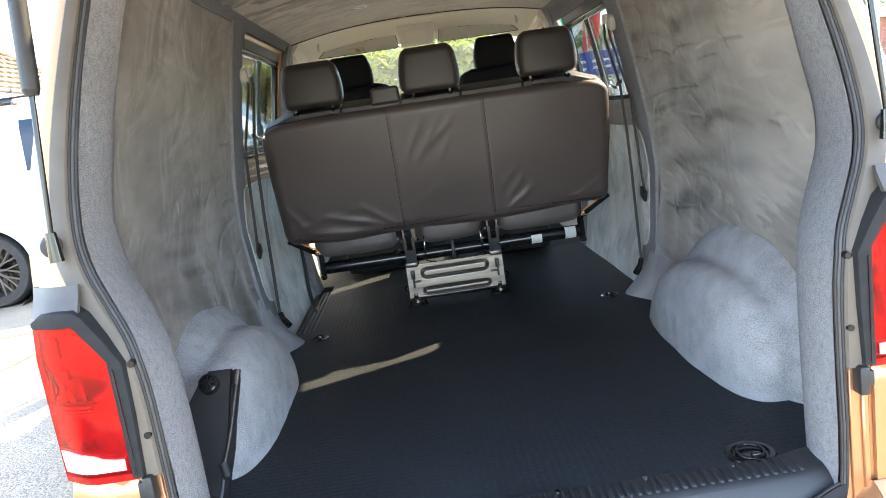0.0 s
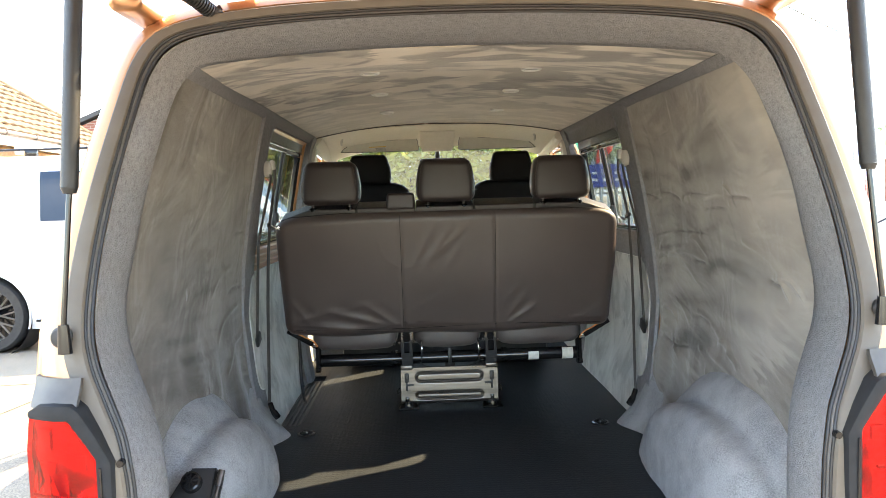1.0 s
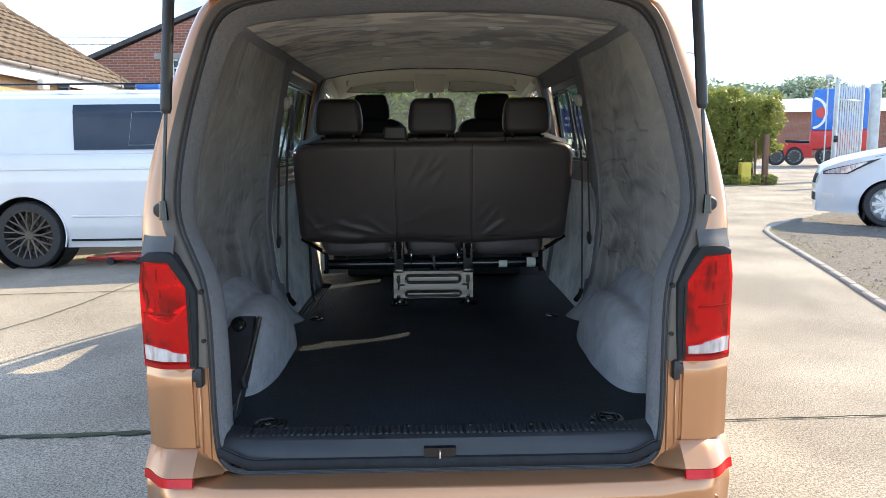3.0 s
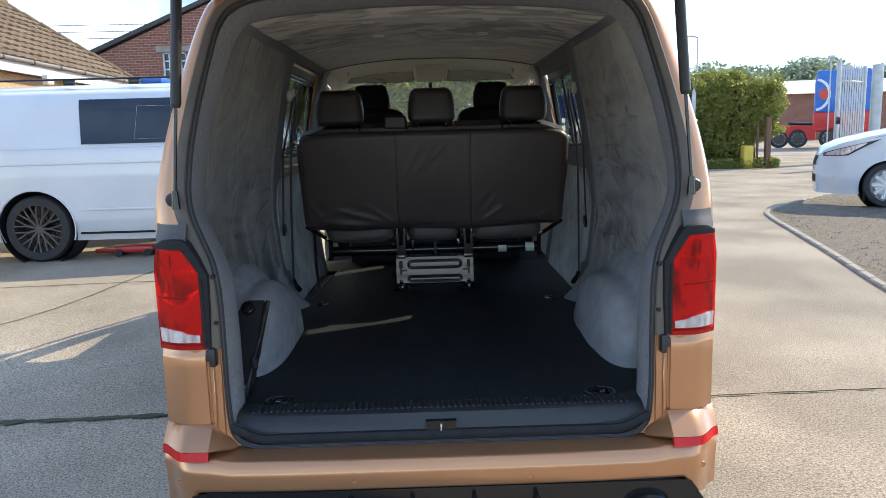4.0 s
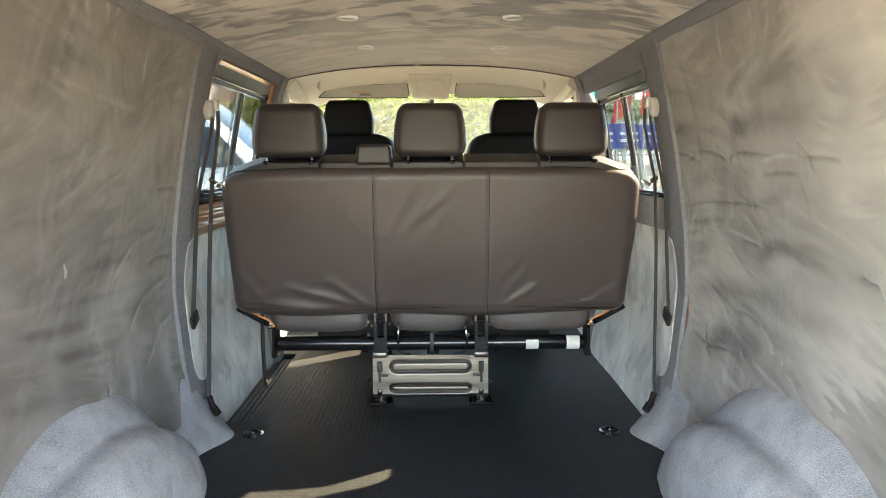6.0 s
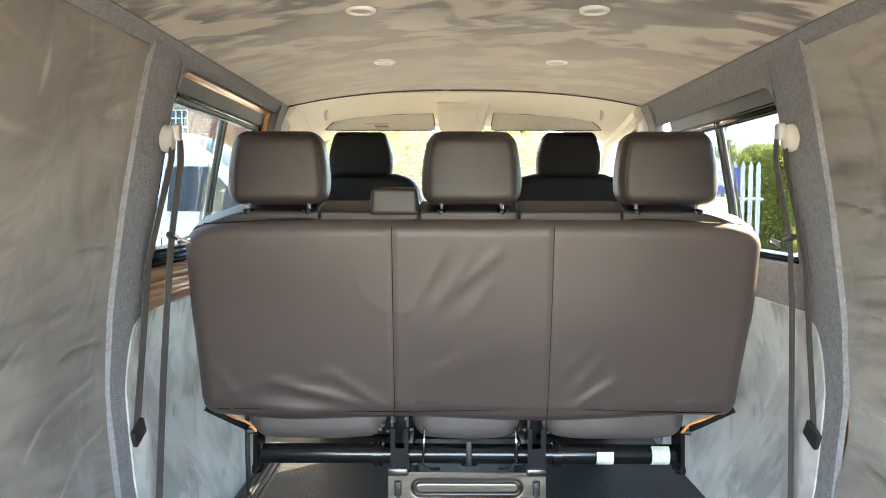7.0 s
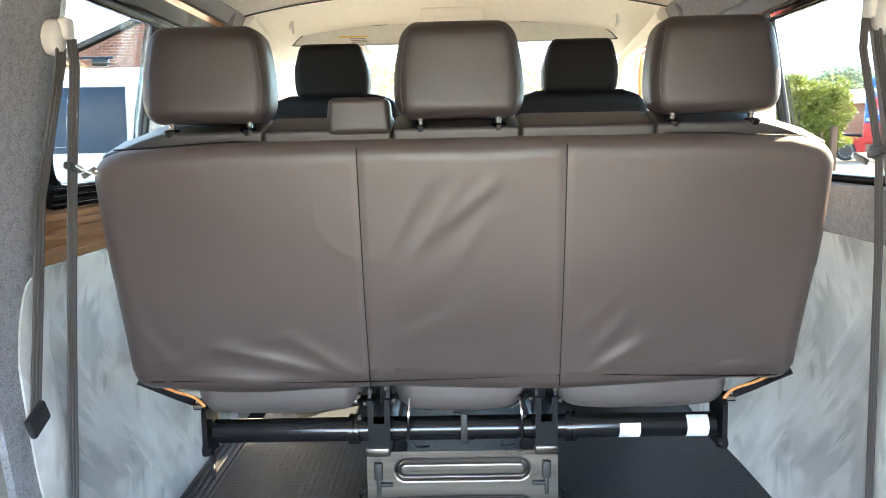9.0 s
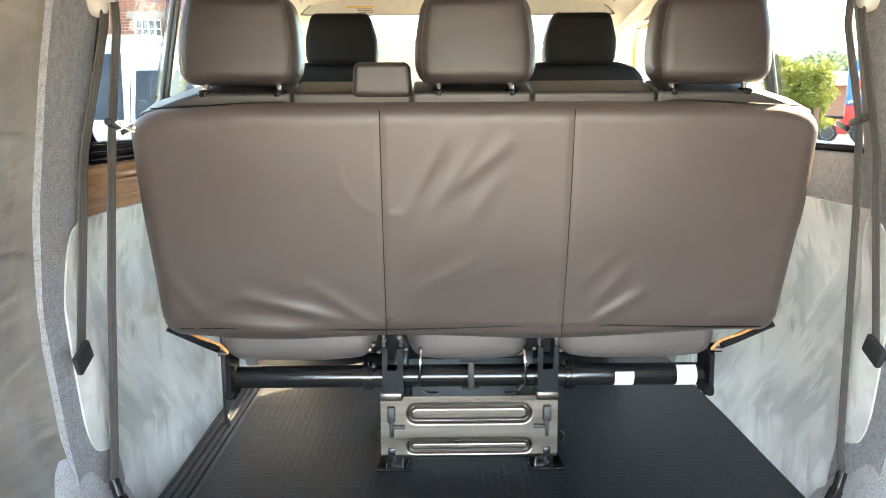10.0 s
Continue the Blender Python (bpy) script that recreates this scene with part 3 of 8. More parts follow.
def arch_bulge(bm, side, D, flange, inner, outer, e=0.6, front=1.0):
    """A felt-covered dome against the wall that runs out into a low flange. inner and outer: centre, half length, height and rearward draw of the two outlines."""
    n = 44

    def edge(ph, outline, s):
        yc, a, h, draw = outline
        z = h * s * max(0.0, math.sin(ph)) ** 0.8
        return yc + a * s * math.copysign(abs(math.cos(ph)) ** 0.85, math.cos(ph)) - draw * z / h, z

    rings = []
    for i in range(21):
        th = math.pi / 2 * i / 20
        c = max(0.0, math.cos(th)) ** e
        ring = []
        for k in range(n + 1):
            ph = math.pi * k / n
            s = max(0.0, math.sin(th)) ** (e + (front - e) * smooth(-0.2, 0.5, math.cos(ph)))
            y, z = edge(ph, inner, s)
            w = 0.006 * noise.noise((y * 6, z * 6, 2 + side)) + 0.003 * noise.noise((y * 17, z * 17, side))
            ring.append((side * (0.84 - flange - (D - flange) * c + w), y, FLOOR + 0.001 + z))
        rings.append(ring)
    for i in range(1, 9):
        u = i / 8
        ring = []
        for k in range(n + 1):
            ph = math.pi * k / n
            (ya, za), (yb, zb) = edge(ph, inner, 1.0), edge(ph, outer, 1.0)
            y, z = ya + (yb - ya) * u, za + (zb - za) * u
            ring.append((side * (0.84 + 0.03 * u - flange * max(0.0, math.cos(math.pi / 2 * u)) ** 0.8 + 0.004 * noise.noise((y * 7, z * 7, side))), y, FLOOR + 0.001 + z))
        rings.append(ring)
    loft(bm, rings, False)


P_EDGE = [(-0.665, 0.16, 0.40), (-0.682, 0.16, 0.44), (-0.687, 0.17, 0.55), (-0.690, 0.18, 0.72), (-0.708, 0.21, 0.90), (-0.752, 0.27, 0.99), (-0.801, 0.326, 1.068), (-0.830, 0.355, 1.14),
          (-0.834, 0.361, 1.23), (-0.803, 0.352, 1.35), (-0.755, 0.328, 1.50), (-0.690, 0.300, 1.66), (-0.655, 0.31, 1.738), (-0.622, 0.35, 1.780), (-0.55, 0.42, 1.808), (-0.40, 0.46, 1.829),
          (-0.20, 0.495, 1.846), (0.0, 0.505, 1.851)]


def rear_lining():
    """The felt-covered frame that runs round the inside of the rear opening."""
    fr = thing("opening_lining", "grey felt carpet lining round the inside of the tailgate opening", "lining", (0, 0.2, FLOOR), kind="structure")
    edge = P_EDGE + [(-x, y - (0.028 + 0.025 * smooth(1.0, 1.15, z)) * smooth(1.84, 1.5, z), z) for x, y, z in reversed(P_EDGE[:-1])]
    edge = fine_ring(edge)
    rings = []
    for t in (0.0, 0.12, 0.3, 0.55, 0.8, 1.0):
        ring = []
        for (ox, oz), (px, py, pz) in zip(OPEN_F, edge):
            o, p = Vector((ox * 0.985, open_y(oz) + 0.012, oz - 0.012 * smooth(1.6, 1.85, oz))), Vector((px, py, pz))
            q = o.lerp(p, t)
            puff = 0.012 * math.sin(math.pi * t)
            q.x *= 1 - puff * smooth(1.85, 1.5, oz)
            q.z -= puff * 0.6 * smooth(1.7, 1.85, oz)
            ring.append(q)
        rings.append(ring)
    rings.append([Vector((p.x + math.copysign(0.035 + 0.065 * smooth(1.10, 0.85, p.z), p.x) * smooth(0.3, 0.6, abs(p.x)), p.y + 0.015 + 0.085 * smooth(1.15, 0.95, p.z), p.z + (0.012 if p.z > 1.75 else 0.0))) for p in rings[-1]])
    bm = bmesh.new()
    loft(bm, rings, False)
    part("felt_frame", bm, CARPET, fr, sharp=60)
    return fr


rear_lining()


# hand strokes in the suede's nap (two ends and the middle of an arc on the wall, width, strength), and the fine creases in it
STROKES = ((1.12, 1.495, 0.936, 1.525, 0.713, 1.506, 0.048, 0.40), (1.677, 1.48, 1.492, 1.523, 1.242, 1.509, 0.034, 0.32), (1.726, 1.613, 1.565, 1.645, 1.327, 1.619, 0.026, 0.25),
           (1.418, 1.742, 1.352, 1.547, 1.403, 1.357, 0.03, 0.20), (1.081, 1.323, 0.948, 1.322, 0.814, 1.354, 0.026, 0.30), (1.006, 1.181, 0.869, 1.215, 0.676, 1.182, 0.040, 0.38),
           (1.468, 1.02, 1.052, 1.067, 0.624, 1.058, 0.060, 0.40), (1.429, 0.85, 1.222, 0.90, 1.035, 0.92, 0.075, 0.42), (1.11, 1.591, 0.983, 1.637, 0.848, 1.663, 0.028, 0.25),
           (1.52, 1.222, 1.227, 1.257, 0.95, 1.255, 0.015, 0.22), (0.749, 1.378, 0.73, 1.335, 0.734, 1.284, 0.014, 0.25), (0.711, 1.492, 0.692, 1.436, 0.673, 1.405, 0.010, 0.35))
CREASES = ((0.731, 1.434, 0.642, 1.434, 0.563, 1.428), (1.526, 1.276, 1.256, 1.308, 0.895, 1.308), (0.938, 1.39, 0.857, 1.399, 0.74, 1.398), (1.555, 1.443, 1.50, 1.445, 1.37, 1.42),
           (1.36, 1.453, 1.247, 1.447, 1.154, 1.418), (1.131, 1.207, 1.068, 1.21, 1.015, 1.207), (0.581, 1.198, 0.536, 1.192, 0.499, 1.185), (1.133, 1.42, 1.074, 1.446, 0.846, 1.436),
           (1.516, 1.184, 1.457, 1.201, 1.394, 1.196), (1.483, 0.884, 1.336, 0.866, 1.119, 0.898), (1.198, 1.0, 1.087, 1.005, 1.014, 0.992))


# more strokes of the same kind; a negative strength lays the nap to its pale side
RIGHT_MORE = ((0.992, 1.58, 0.669, 1.625, 0.412, 1.645, 0.045, 0.24), (0.99, 1.506, 0.759, 1.514, 0.576, 1.506, 0.04, 0.24), (1.486, 1.032, 1.211, 1.033, 0.843, 0.992, 0.05, 0.24),
              (0.891, 1.217, 0.709, 1.221, 0.493, 1.17, 0.025, 0.16), (1.475, 1.345, 1.143, 1.403, 0.999, 1.391, 0.03, 0.12))
# the thin level ones paint the light caught along creases
RIGHT_PALE = ((0.937, 1.425, 0.809, 1.439, 0.723, 1.429, 0.006, -0.22), (1.45, 0.89, 1.302, 0.881, 1.112, 0.903, 0.006, -0.3), (1.193, 1.007, 1.098, 1.005, 1.012, 0.999, 0.006, -0.26),
              (0.832, 1.765, 0.845, 1.731, 0.875, 1.702, 0.012, -0.22), (0.733, 1.731, 0.755, 1.711, 0.784, 1.695, 0.012, -0.2), (1.081, 1.777, 1.088, 1.725, 1.088, 1.664, 0.006, -0.2),
              (1.498, 1.434, 1.417, 1.443, 1.351, 1.426, 0.006, -0.2))
LEFT_PALE = ((0.645, 1.608, 1.043, 1.577, 1.533, 1.542, 0.012, -0.16), (0.651, 1.755, 0.667, 1.742, 0.674, 1.724, 0.012, -0.3), (0.721, 1.77, 0.744, 1.752, 0.766, 1.732, 0.014, -0.3),
             (0.834, 1.791, 0.858, 1.769, 0.874, 1.735, 0.016, -0.32), (0.919, 1.804, 0.918, 1.783, 0.906, 1.761, 0.012, -0.26), (1.297, 1.796, 1.308, 1.764, 1.316, 1.73, 0.012, -0.2),
             (1.169, 1.735, 1.173, 1.676, 1.156, 1.615, 0.005, -0.2), (1.383, 1.696, 1.458, 1.659, 1.521, 1.607, 0.005, -0.2), (0.489, 1.541, 0.583, 1.527, 0.685, 1.527, 0.05, -0.1),
             (0.592, 1.128, 0.86, 1.117, 1.209, 1.14, 0.016, -0.1), (0.715, 1.161, 0.821, 1.154, 0.943, 1.14, 0.01, -0.12))
LEFT_DARK = ((1.341, 1.574, 1.39, 1.374, 1.481, 1.228, 0.045, 0.16), (0.649, 1.452, 0.88, 1.447, 1.143, 1.465, 0.02, 0.1), (1.028, 1.226, 1.22, 1.229, 1.457, 1.23, 0.018, 0.16),
             (0.943, 1.165, 1.171, 1.165, 1.467, 1.157, 0.018, 0.16), (0.809, 1.101, 1.102, 1.079, 1.446, 1.073, 0.018, 0.18), (0.63, 1.073, 0.915, 1.029, 1.426, 1.0, 0.022, 0.18),
             (0.801, 0.976, 1.052, 0.948, 1.395, 0.916, 0.022, 0.18), (0.608, 1.308, 0.81, 1.307, 1.144, 1.313, 0.014, 0.1), (0.645, 1.651, 0.848, 1.654, 1.108, 1.697, 0.06, 0.1))


def lay_nap(ob, side):
    """Brushes the nap of a suede panel along arcs, presses its creases in and paints their shade."""
    n = len(ob.data.vertices)
    co = np.empty(n * 3)
    ob.data.vertices.foreach_get("co", co)
    co = co.reshape(n, 3)
    strokes, creases = STROKES + RIGHT_MORE + RIGHT_PALE, CREASES
    if side < 0:
        strokes = LEFT_DARK + LEFT_PALE
        creases = [(1.54, 1.34, 1.46, 1.35, 1.36, 1.345), (1.54, 1.12, 1.44, 1.135, 1.33, 1.12)]
    ragged = np.array([noise.noise((y * 5, z * 11, 3.0)) + 0.4 * noise.noise((y * 14, z * 30, 9.0)) for x, y, z in co])

    def gap(a, steps=14):
        p0, pm, p1 = np.array(a[0:2]), np.array(a[2:4]), np.array(a[4:6])
        c = 2 * pm - 0.5 * (p0 + p1)
        best, at = np.full(n, 9.0), np.zeros(n)
        line = [(1 - t) ** 2 * p0 + 2 * t * (1 - t) * c + t * t * p1 for t in np.linspace(0, 1, steps + 1)]
        for k in range(steps):
            a0, along = line[k], line[k + 1] - line[k]
            f = np.clip(((co[:, 1] - a0[0]) * along[0] + (co[:, 2] - a0[1]) * along[1]) / max(1e-9, along @ along), 0, 1)
            d = np.hypot(co[:, 1] - a0[0] - f * along[0], co[:, 2] - a0[1] - f * along[1])
            at = np.where(d < best, (k + f) / steps, at)
            best = np.minimum(best, d)
        return best, at

    nap, pale = np.zeros(n), np.zeros(n)
    for s in strokes:
        d, t = gap(s)
        edge = np.clip((s[6] * 0.95 + 0.012 * ragged - d) / (1.05 * s[6] + 0.004), 0, 1)
        edge = edge * edge * (3 - 2 * edge)
        lay = (1.25 if s[7] > 0 else 1.7) * abs(s[7]) * edge * np.clip(1.15 - 0.75 * t, 0, 1) * np.clip(0.35 + 5 * t, 0, 1) * (1 + 0.5 * ragged)
        if s[7] > 0:
            nap = np.maximum(nap, lay)
        else:
            pale = np.maximum(pale, lay)
    press = np.zeros(n)
    for s in creases:
        d, t = gap(s)
        press = np.maximum(press, np.exp(-(d / 0.0046) ** 2) * np.clip(4 * np.minimum(t, 1 - t) + 0.15, 0, 1))
    co[:, 0] += side * 0.006 * press
    ob.data.vertices.foreach_set("co", co.ravel())
    layer = ob.data.attributes.new("nap", "FLOAT", "POINT")
    # 0.30 * press puts the creases' shade into the tone
    layer.data.foreach_set("value", np.clip(nap - pale + 0.30 * press, -0.5, 0.8))


def side_wall(side):
    word = "left" if side < 0 else "right"
    w = thing("wall_" + word, "van side lined with brushed grey suede and grey felt carpet", "wall", (side * 0.85, 1.4, FLOOR), kind="structure")

    def surf(y, z, out=0.0):
        return (side * (lining_x(y, z) + out), y, z)

    # suede panel, gathered in folds above the wheel arch
    wrinkles = ((1.52, 0.93, 1.30, 0.83, 0.010), (1.50, 1.06, 1.22, 0.96, 0.007), (1.10, 0.90, 1.02, 0.82, 0.009), (1.38, 1.22, 1.10, 1.12, 0.005), (1.52, 0.98, 1.36, 0.95, 0.010),
                (1.02, 0.90, 0.70, 0.78, 0.009), (1.16, 1.02, 0.80, 0.90, 0.008), (0.68, 1.30, 0.46, 1.16, 0.012), (1.16, 1.28, 1.00, 1.24, 0.008), (1.50, 1.22, 1.20, 1.30, 0.004), (1.05, 1.45, 1.02, 1.30, 0.006),
                (0.54, 1.20, 0.38, 1.157, 0.007), (0.74, 1.437, 0.69, 1.437, 0.005), (0.716, 1.46, 0.716, 1.415, 0.005), (1.41, 1.20, 0.99, 1.215, 0.006), (0.93, 0.95, 0.84, 0.92, 0.010))
    def panel(y, v):
        z0 = 0.58
        z = z0 + (lining_top(y) + 0.02 - z0) * v
        fold = smooth(1.15, 0.75, z) * smooth(0.5, 1.0, y) * 0.016
        d = fold * noise.noise((y * 9 + 3 * side, z * 5, 1.3)) + 0.005 * noise.noise((y * 2.2, z * 3.1, 4.0 + side))
        d += 0.010 * smooth(0.10, 0.02, abs(z - 1.13 + 0.35 * (y - 0.9))) * smooth(0.35, 0.7, y) * (1 if side > 0 else 0.3)
        for ay, az, by, bz, h in (wrinkles if side > 0 else wrinkles[:4]):
            a, c = Vector((ay, az)), Vector((by - ay, bz - az))
            t = max(0.0, min(1.0, (Vector((y, z)) - a).dot(c) / c.length_squared))
            p = a + c * t + Vector((0, 0.03 * math.sin(math.pi * t)))
            d -= 1.5 * h * math.exp(-((Vector((y, z)) - p).length / 0.009) ** 2) * math.sin(math.pi * min(0.97, max(0.03, t))) ** 0.6
        return surf(y, z, d + 0.004 + 0.04 * smooth(0.40, 0.29, y) * smooth(1.5, 1.68, z))

    bm = bmesh.new()
    ys, vs = (lin(0.22, 1.56, 300), lin(0, 1, 230)) if side > 0 else (lin(0.27, 1.56, 210), lin(0, 1, 170))
    shell(bm, panel, ys, vs, 0.012 * -side * -1)
    # the left panel takes the copy with shade in its colour
    lay_nap(part("suede_panel", bm, SUEDE if side > 0 else SUEDE_SHADED, w, "brushed grey suede panel", sharp=60), side)
    if side < 0:
        bm = bmesh.new()
        shell(bm, lambda u, v: surf(0.846 + (u - 0.5) * 0.012 * math.sin(math.pi * (0.15 + 0.8 * v)) + 0.004 * math.sin(5 * v), 1.162 + 0.036 * v, -0.001), lin(0, 1, 3), lin(0, 1, 10), 0.001 * side)
        part("scuff", bm, CARPET_PALE, w, "pale scuffed fleck in the suede")
    # felt pillar between panel and window, and the strip over the window
    bm = bmesh.new()
    shell(bm, lambda y, z: surf(y, z, -0.007 if 1.555 < y < 1.74 else 0.004), [1.551, 1.557, 1.585, 1.66, 1.72, 1.745, 1.755], lin(0.55, 1.818, 26), 0.02 * side)
    part("felt_pillar", bm, CARPET, w)
    bm = bmesh.new()
    top0 = 1.795 if side < 0 else 1.745

    def over(y, v):
        z = top0 + (lining_top(y) + 0.012 - top0) * v
        return surf(y, z, -0.002)

    shell(bm, over, lin(1.765, 2.80, 16), lin(0, 1, 6), 0.03 * side)
    part("felt_header", bm, CARPET, w)
    bm = bmesh.new()
    shell(bm, lambda y, v: surf(y, lining_top(y) - 0.012 + 0.028 * v, -0.004 - 0.010 * v * v), lin(0.31, 2.80, 60), lin(0, 1, 6), 0.02 * side)
    part("felt_coving", bm, CARPET, w, "felt strip between wall and headlining")
    bm = bmesh.new()
    r = 0.09 if side < 0 else 0.05
    yc, zc = 1.745 + r, top0 - r
    arc = [(yc + r * math.cos(radians(a)), zc + r * math.sin(radians(a))) for a in lin(180, 90, 12)]
    out = [(1.745, zc + (top0 + 0.01 - zc) * min(1, k / 6)) if k <= 6 else (1.745 + r * (k - 6) / 5, top0 + 0.01) for k in range(12)]
    loft(bm, [[surf(y, z, -0.003) for y, z in out], [surf(y, z, -0.003) for y, z in arc], [surf(y, z, 0.03) for y, z in arc]], False)
    part("felt_corner", bm, CARPET, w)
    bm = bmesh.new()
    shell(bm, lambda y, z: surf(y, z, -0.012), [2.74, 2.76, 2.80, 2.85, 2.87], lin(0.42, 1.83, 20), 0.03 * side)
    part("door_pillar", bm, CARPET, w)
    # felt foot that runs from the pillar down to the floor
    bm = bmesh.new()
    f0 = [(side * 0.79, 1.30, FLOOR + 0.001), (side * 0.765, 1.46, FLOOR + 0.001), (side * 0.700, 1.63, FLOOR + 0.001), (side * 0.80, 1.78, FLOOR + 0.001)]
    f1 = [(side * 0.835, 1.30, 0.62), (side * 0.826, 1.46, 0.63), (side * 0.806, 1.60, 0.60), (side * 0.84, 1.78, 0.60)]
    f2 = [(side * 0.855, 1.30, 0.70), (side * 0.856, 1.46, 0.73), (side * 0.848, 1.60, 0.76), (side * 0.852, 1.78, 0.70)]
    grid = [fine_ring(r, 5) for r in (f0, [tuple((Vector(a) + Vector(b)) / 2 + Vector((side * 0.012, 0, 0))) for a, b in zip(f0, f1)], f1, f2)]
    loft(bm, grid, False)
    part("felt_foot", bm, CARPET_PALE, w, sharp=70)
    # wheel arch
    arch = thing("wheel_arch", "rounded wheel arch box covered in light grey felt", "wheel arch", (side * 0.78, 0.95, FLOOR), "felt wheel arches", "structure")
    bm = bmesh.new()
    if side < 0:
        arch_bulge(bm, side, 0.203, 0.06, (0.88, 0.46, 0.305, 0.16), (0.845, 0.45, 0.380, 0.0))
    else:
        arch_bulge(bm, side, 0.192, 0.06, (0.87, 0.475, 0.30, 0.15), (0.775, 0.47, 0.405, 0.0))
    part("arch_box", bm, CARPET_PALE, arch, sharp=75)
    return w


WALL_L, WALL_R = side_wall(-1), side_wall(1)


def ceiling():
    c = thing("ceiling", "brushed grey suede headlining with a gentle crown", "ceiling", (0, 1.6, 1.9), kind="structure")

    def f(y, u):
        half = lining_x(y, lining_top(y)) + 0.012
        x = half * u
        mid = 1.851 + 0.051 * smooth(0.45, 1.2, y)
        edge = lining_top(y) + 0.012
        z = edge + (mid - edge) * (1 - abs(u) ** 2.4)
        back = 0.52 - 0.17 * abs(u) ** 2.2
        yy = back + (y - 0.35) * (2.83 - back) / (2.83 - 0.35)
        return (x, yy, z + 0.003 * noise.noise((x * 3, y * 3, 0.2)))

    bm = bmesh.new()
    shell(bm, f, lin(0.35, 2.83, 60), lin(-1, 1, 40), -0.012)
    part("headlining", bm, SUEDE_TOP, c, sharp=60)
    bm = bmesh.new()
    sweep(bm, [(f(2.83, u)[0], 2.834, f(2.83, u)[2] - 0.004) for u in lin(-0.97, 0.97, 30)], 0.0028)
    part("edge_trim", bm, SEAL_GREY, c)
    return c


ceiling()


def spot_light(at):
    t = thing("spot_light", "small round white recessed spotlight in the headlining", "spotlight", at, "ceiling spotlights")
    bm = bmesh.new()
    lathe(bm, [(0.004, 0.036), (-0.002, 0.035), (-0.005, 0.031), (-0.004, 0.025), (0.001, 0.023), (0.003, 0.023)], at, "z", 28)
    part("bezel", bm, SPOT_RIM, t, "white bezel")
    bm = bmesh.new()
    lathe(bm, [(-0.001, 0.0235), (-0.0015, 0.012), (-0.002, 0.0005)], at, "z", 24)
    part("lens", bm, SPOT_WHITE, t)
    return t


lamp = spot_light((-0.268, 1.03, 1.8785))
for x, y, z in ((0.272, 1.03, 1.8785), (-0.268, 1.606, 1.893), (0.274, 1.606, 1.893), (-0.268, 2.227, 1.893), (0.280, 2.227, 1.893)):
    copy_thing(lamp, pose(x, y, z))


# ---- the van's painted body ----
VAN = thing("camper_van", "copper metallic panel van with its tailgate raised", "van", (0, 1.2, 0))


def body_shell():
    bm = bmesh.new()
    rings = []
    for t, dy in ((0.0, 0.03), (0.0, 0.004), (0.10, 0.0), (0.16, -0.004), (0.35, -0.012), (0.60, -0.002), (0.78, 0.03), (0.89, 0.075), (0.955, 0.15), (0.99, 0.26), (1.0, 0.42), (1.0, 0.80), (1.0, 1.2), (1.0, 1.755)):
        rings.append([(ox + (bx - ox) * t, open_y(oz) + dy if dy < 0.75 else dy, oz + (bz - oz) * t) for (ox, oz), (bx, bz) in zip(OPEN_F, BODY_F)])
    loft(bm, rings, False)
    part("body_rear", bm, COPPER, VAN, sharp=50)
    for side in (-1, 1):
        bm = bmesh.new()

        def s(y, z):
            pinch = 0.10 * smooth(3.6, 4.6, y)
            return (side * (skin_x(z) - pinch), y, z)

        for y0, y1, z0, z1 in ((1.76, 2.80, 0.30, 1.27), (1.76, 2.80, 1.775, 1.85), (2.80, 2.97, 0.30, 1.85), (2.97, 3.72, 0.30, 1.22), (2.97, 3.45, 1.745, 1.85), (3.72, 4.70, 0.30, 1.10)):
            shell(bm, s, lin(y0, y1, 8), lin(z0, z1, 12), 0.012 * -side)
        part("body_side", bm, COPPER, VAN, sharp=50)
    bm = bmesh.new()

    def roof(y, u):
        x = 0.745 * u
        z = interp(abs(x), [(0, 1.947), (0.22, 1.943), (0.45, 1.932), (0.65, 1.902), (0.742, 1.852), (0.76, 1.85)])
        return (x * (1 - 0.06 * smooth(2.8, 3.3, y)), y, z - 0.09 * smooth(2.6, 3.35, y))

    shell(bm, roof, lin(1.76, 3.3, 14), lin(-1, 1, 24), 0.01)
    part("roof", bm, COPPER, VAN)
    # windscreen pillars, bonnet and nose
    for side in (-1, 1):
        bm = bmesh.new()
        sweep(bm, [(side * 0.70, 3.22, 1.80), (side * 0.755, 3.6, 1.52), (side * 0.80, 4.02, 1.14)], 0.07, 0.06)
        part("windscreen_pillar", bm, COPPER, VAN)
    bm = bmesh.new()
    loft(bm, [[(x * k, y, z - 0.10 * abs(x) ** 2) for x in lin(-0.86, 0.86, 12)] for y, z, k in ((3.95, 1.16, 1.0), (4.3, 1.08, 0.98), (4.6, 0.98, 0.95), (4.75, 0.80, 0.92), (4.80, 0.5, 0.92), (4.78, 0.25, 0.9))], False)
    part("bonnet", bm, COPPER, VAN)
    bm = bmesh.new()
    shell(bm, lambda u, v: (u * (0.70 + 0.10 * v), 3.20 + 0.82 * v - 0.10 * abs(u) ** 2.2, 1.805 - 0.66 * v), lin(-1, 1, 16), lin(0, 1, 8), 0.005)
    w = part("windscreen", bm, GLASS_CAB, VAN, "clear glass windscreen")
    w.visible_shadow = False
    bm = bmesh.new()
    box(bm, (0, 3.95, 1.05), (1.5, 0.5, 0.22), 0.06)
    part("dashboard", bm, BLACK_PLASTIC, VAN)


body_shell()


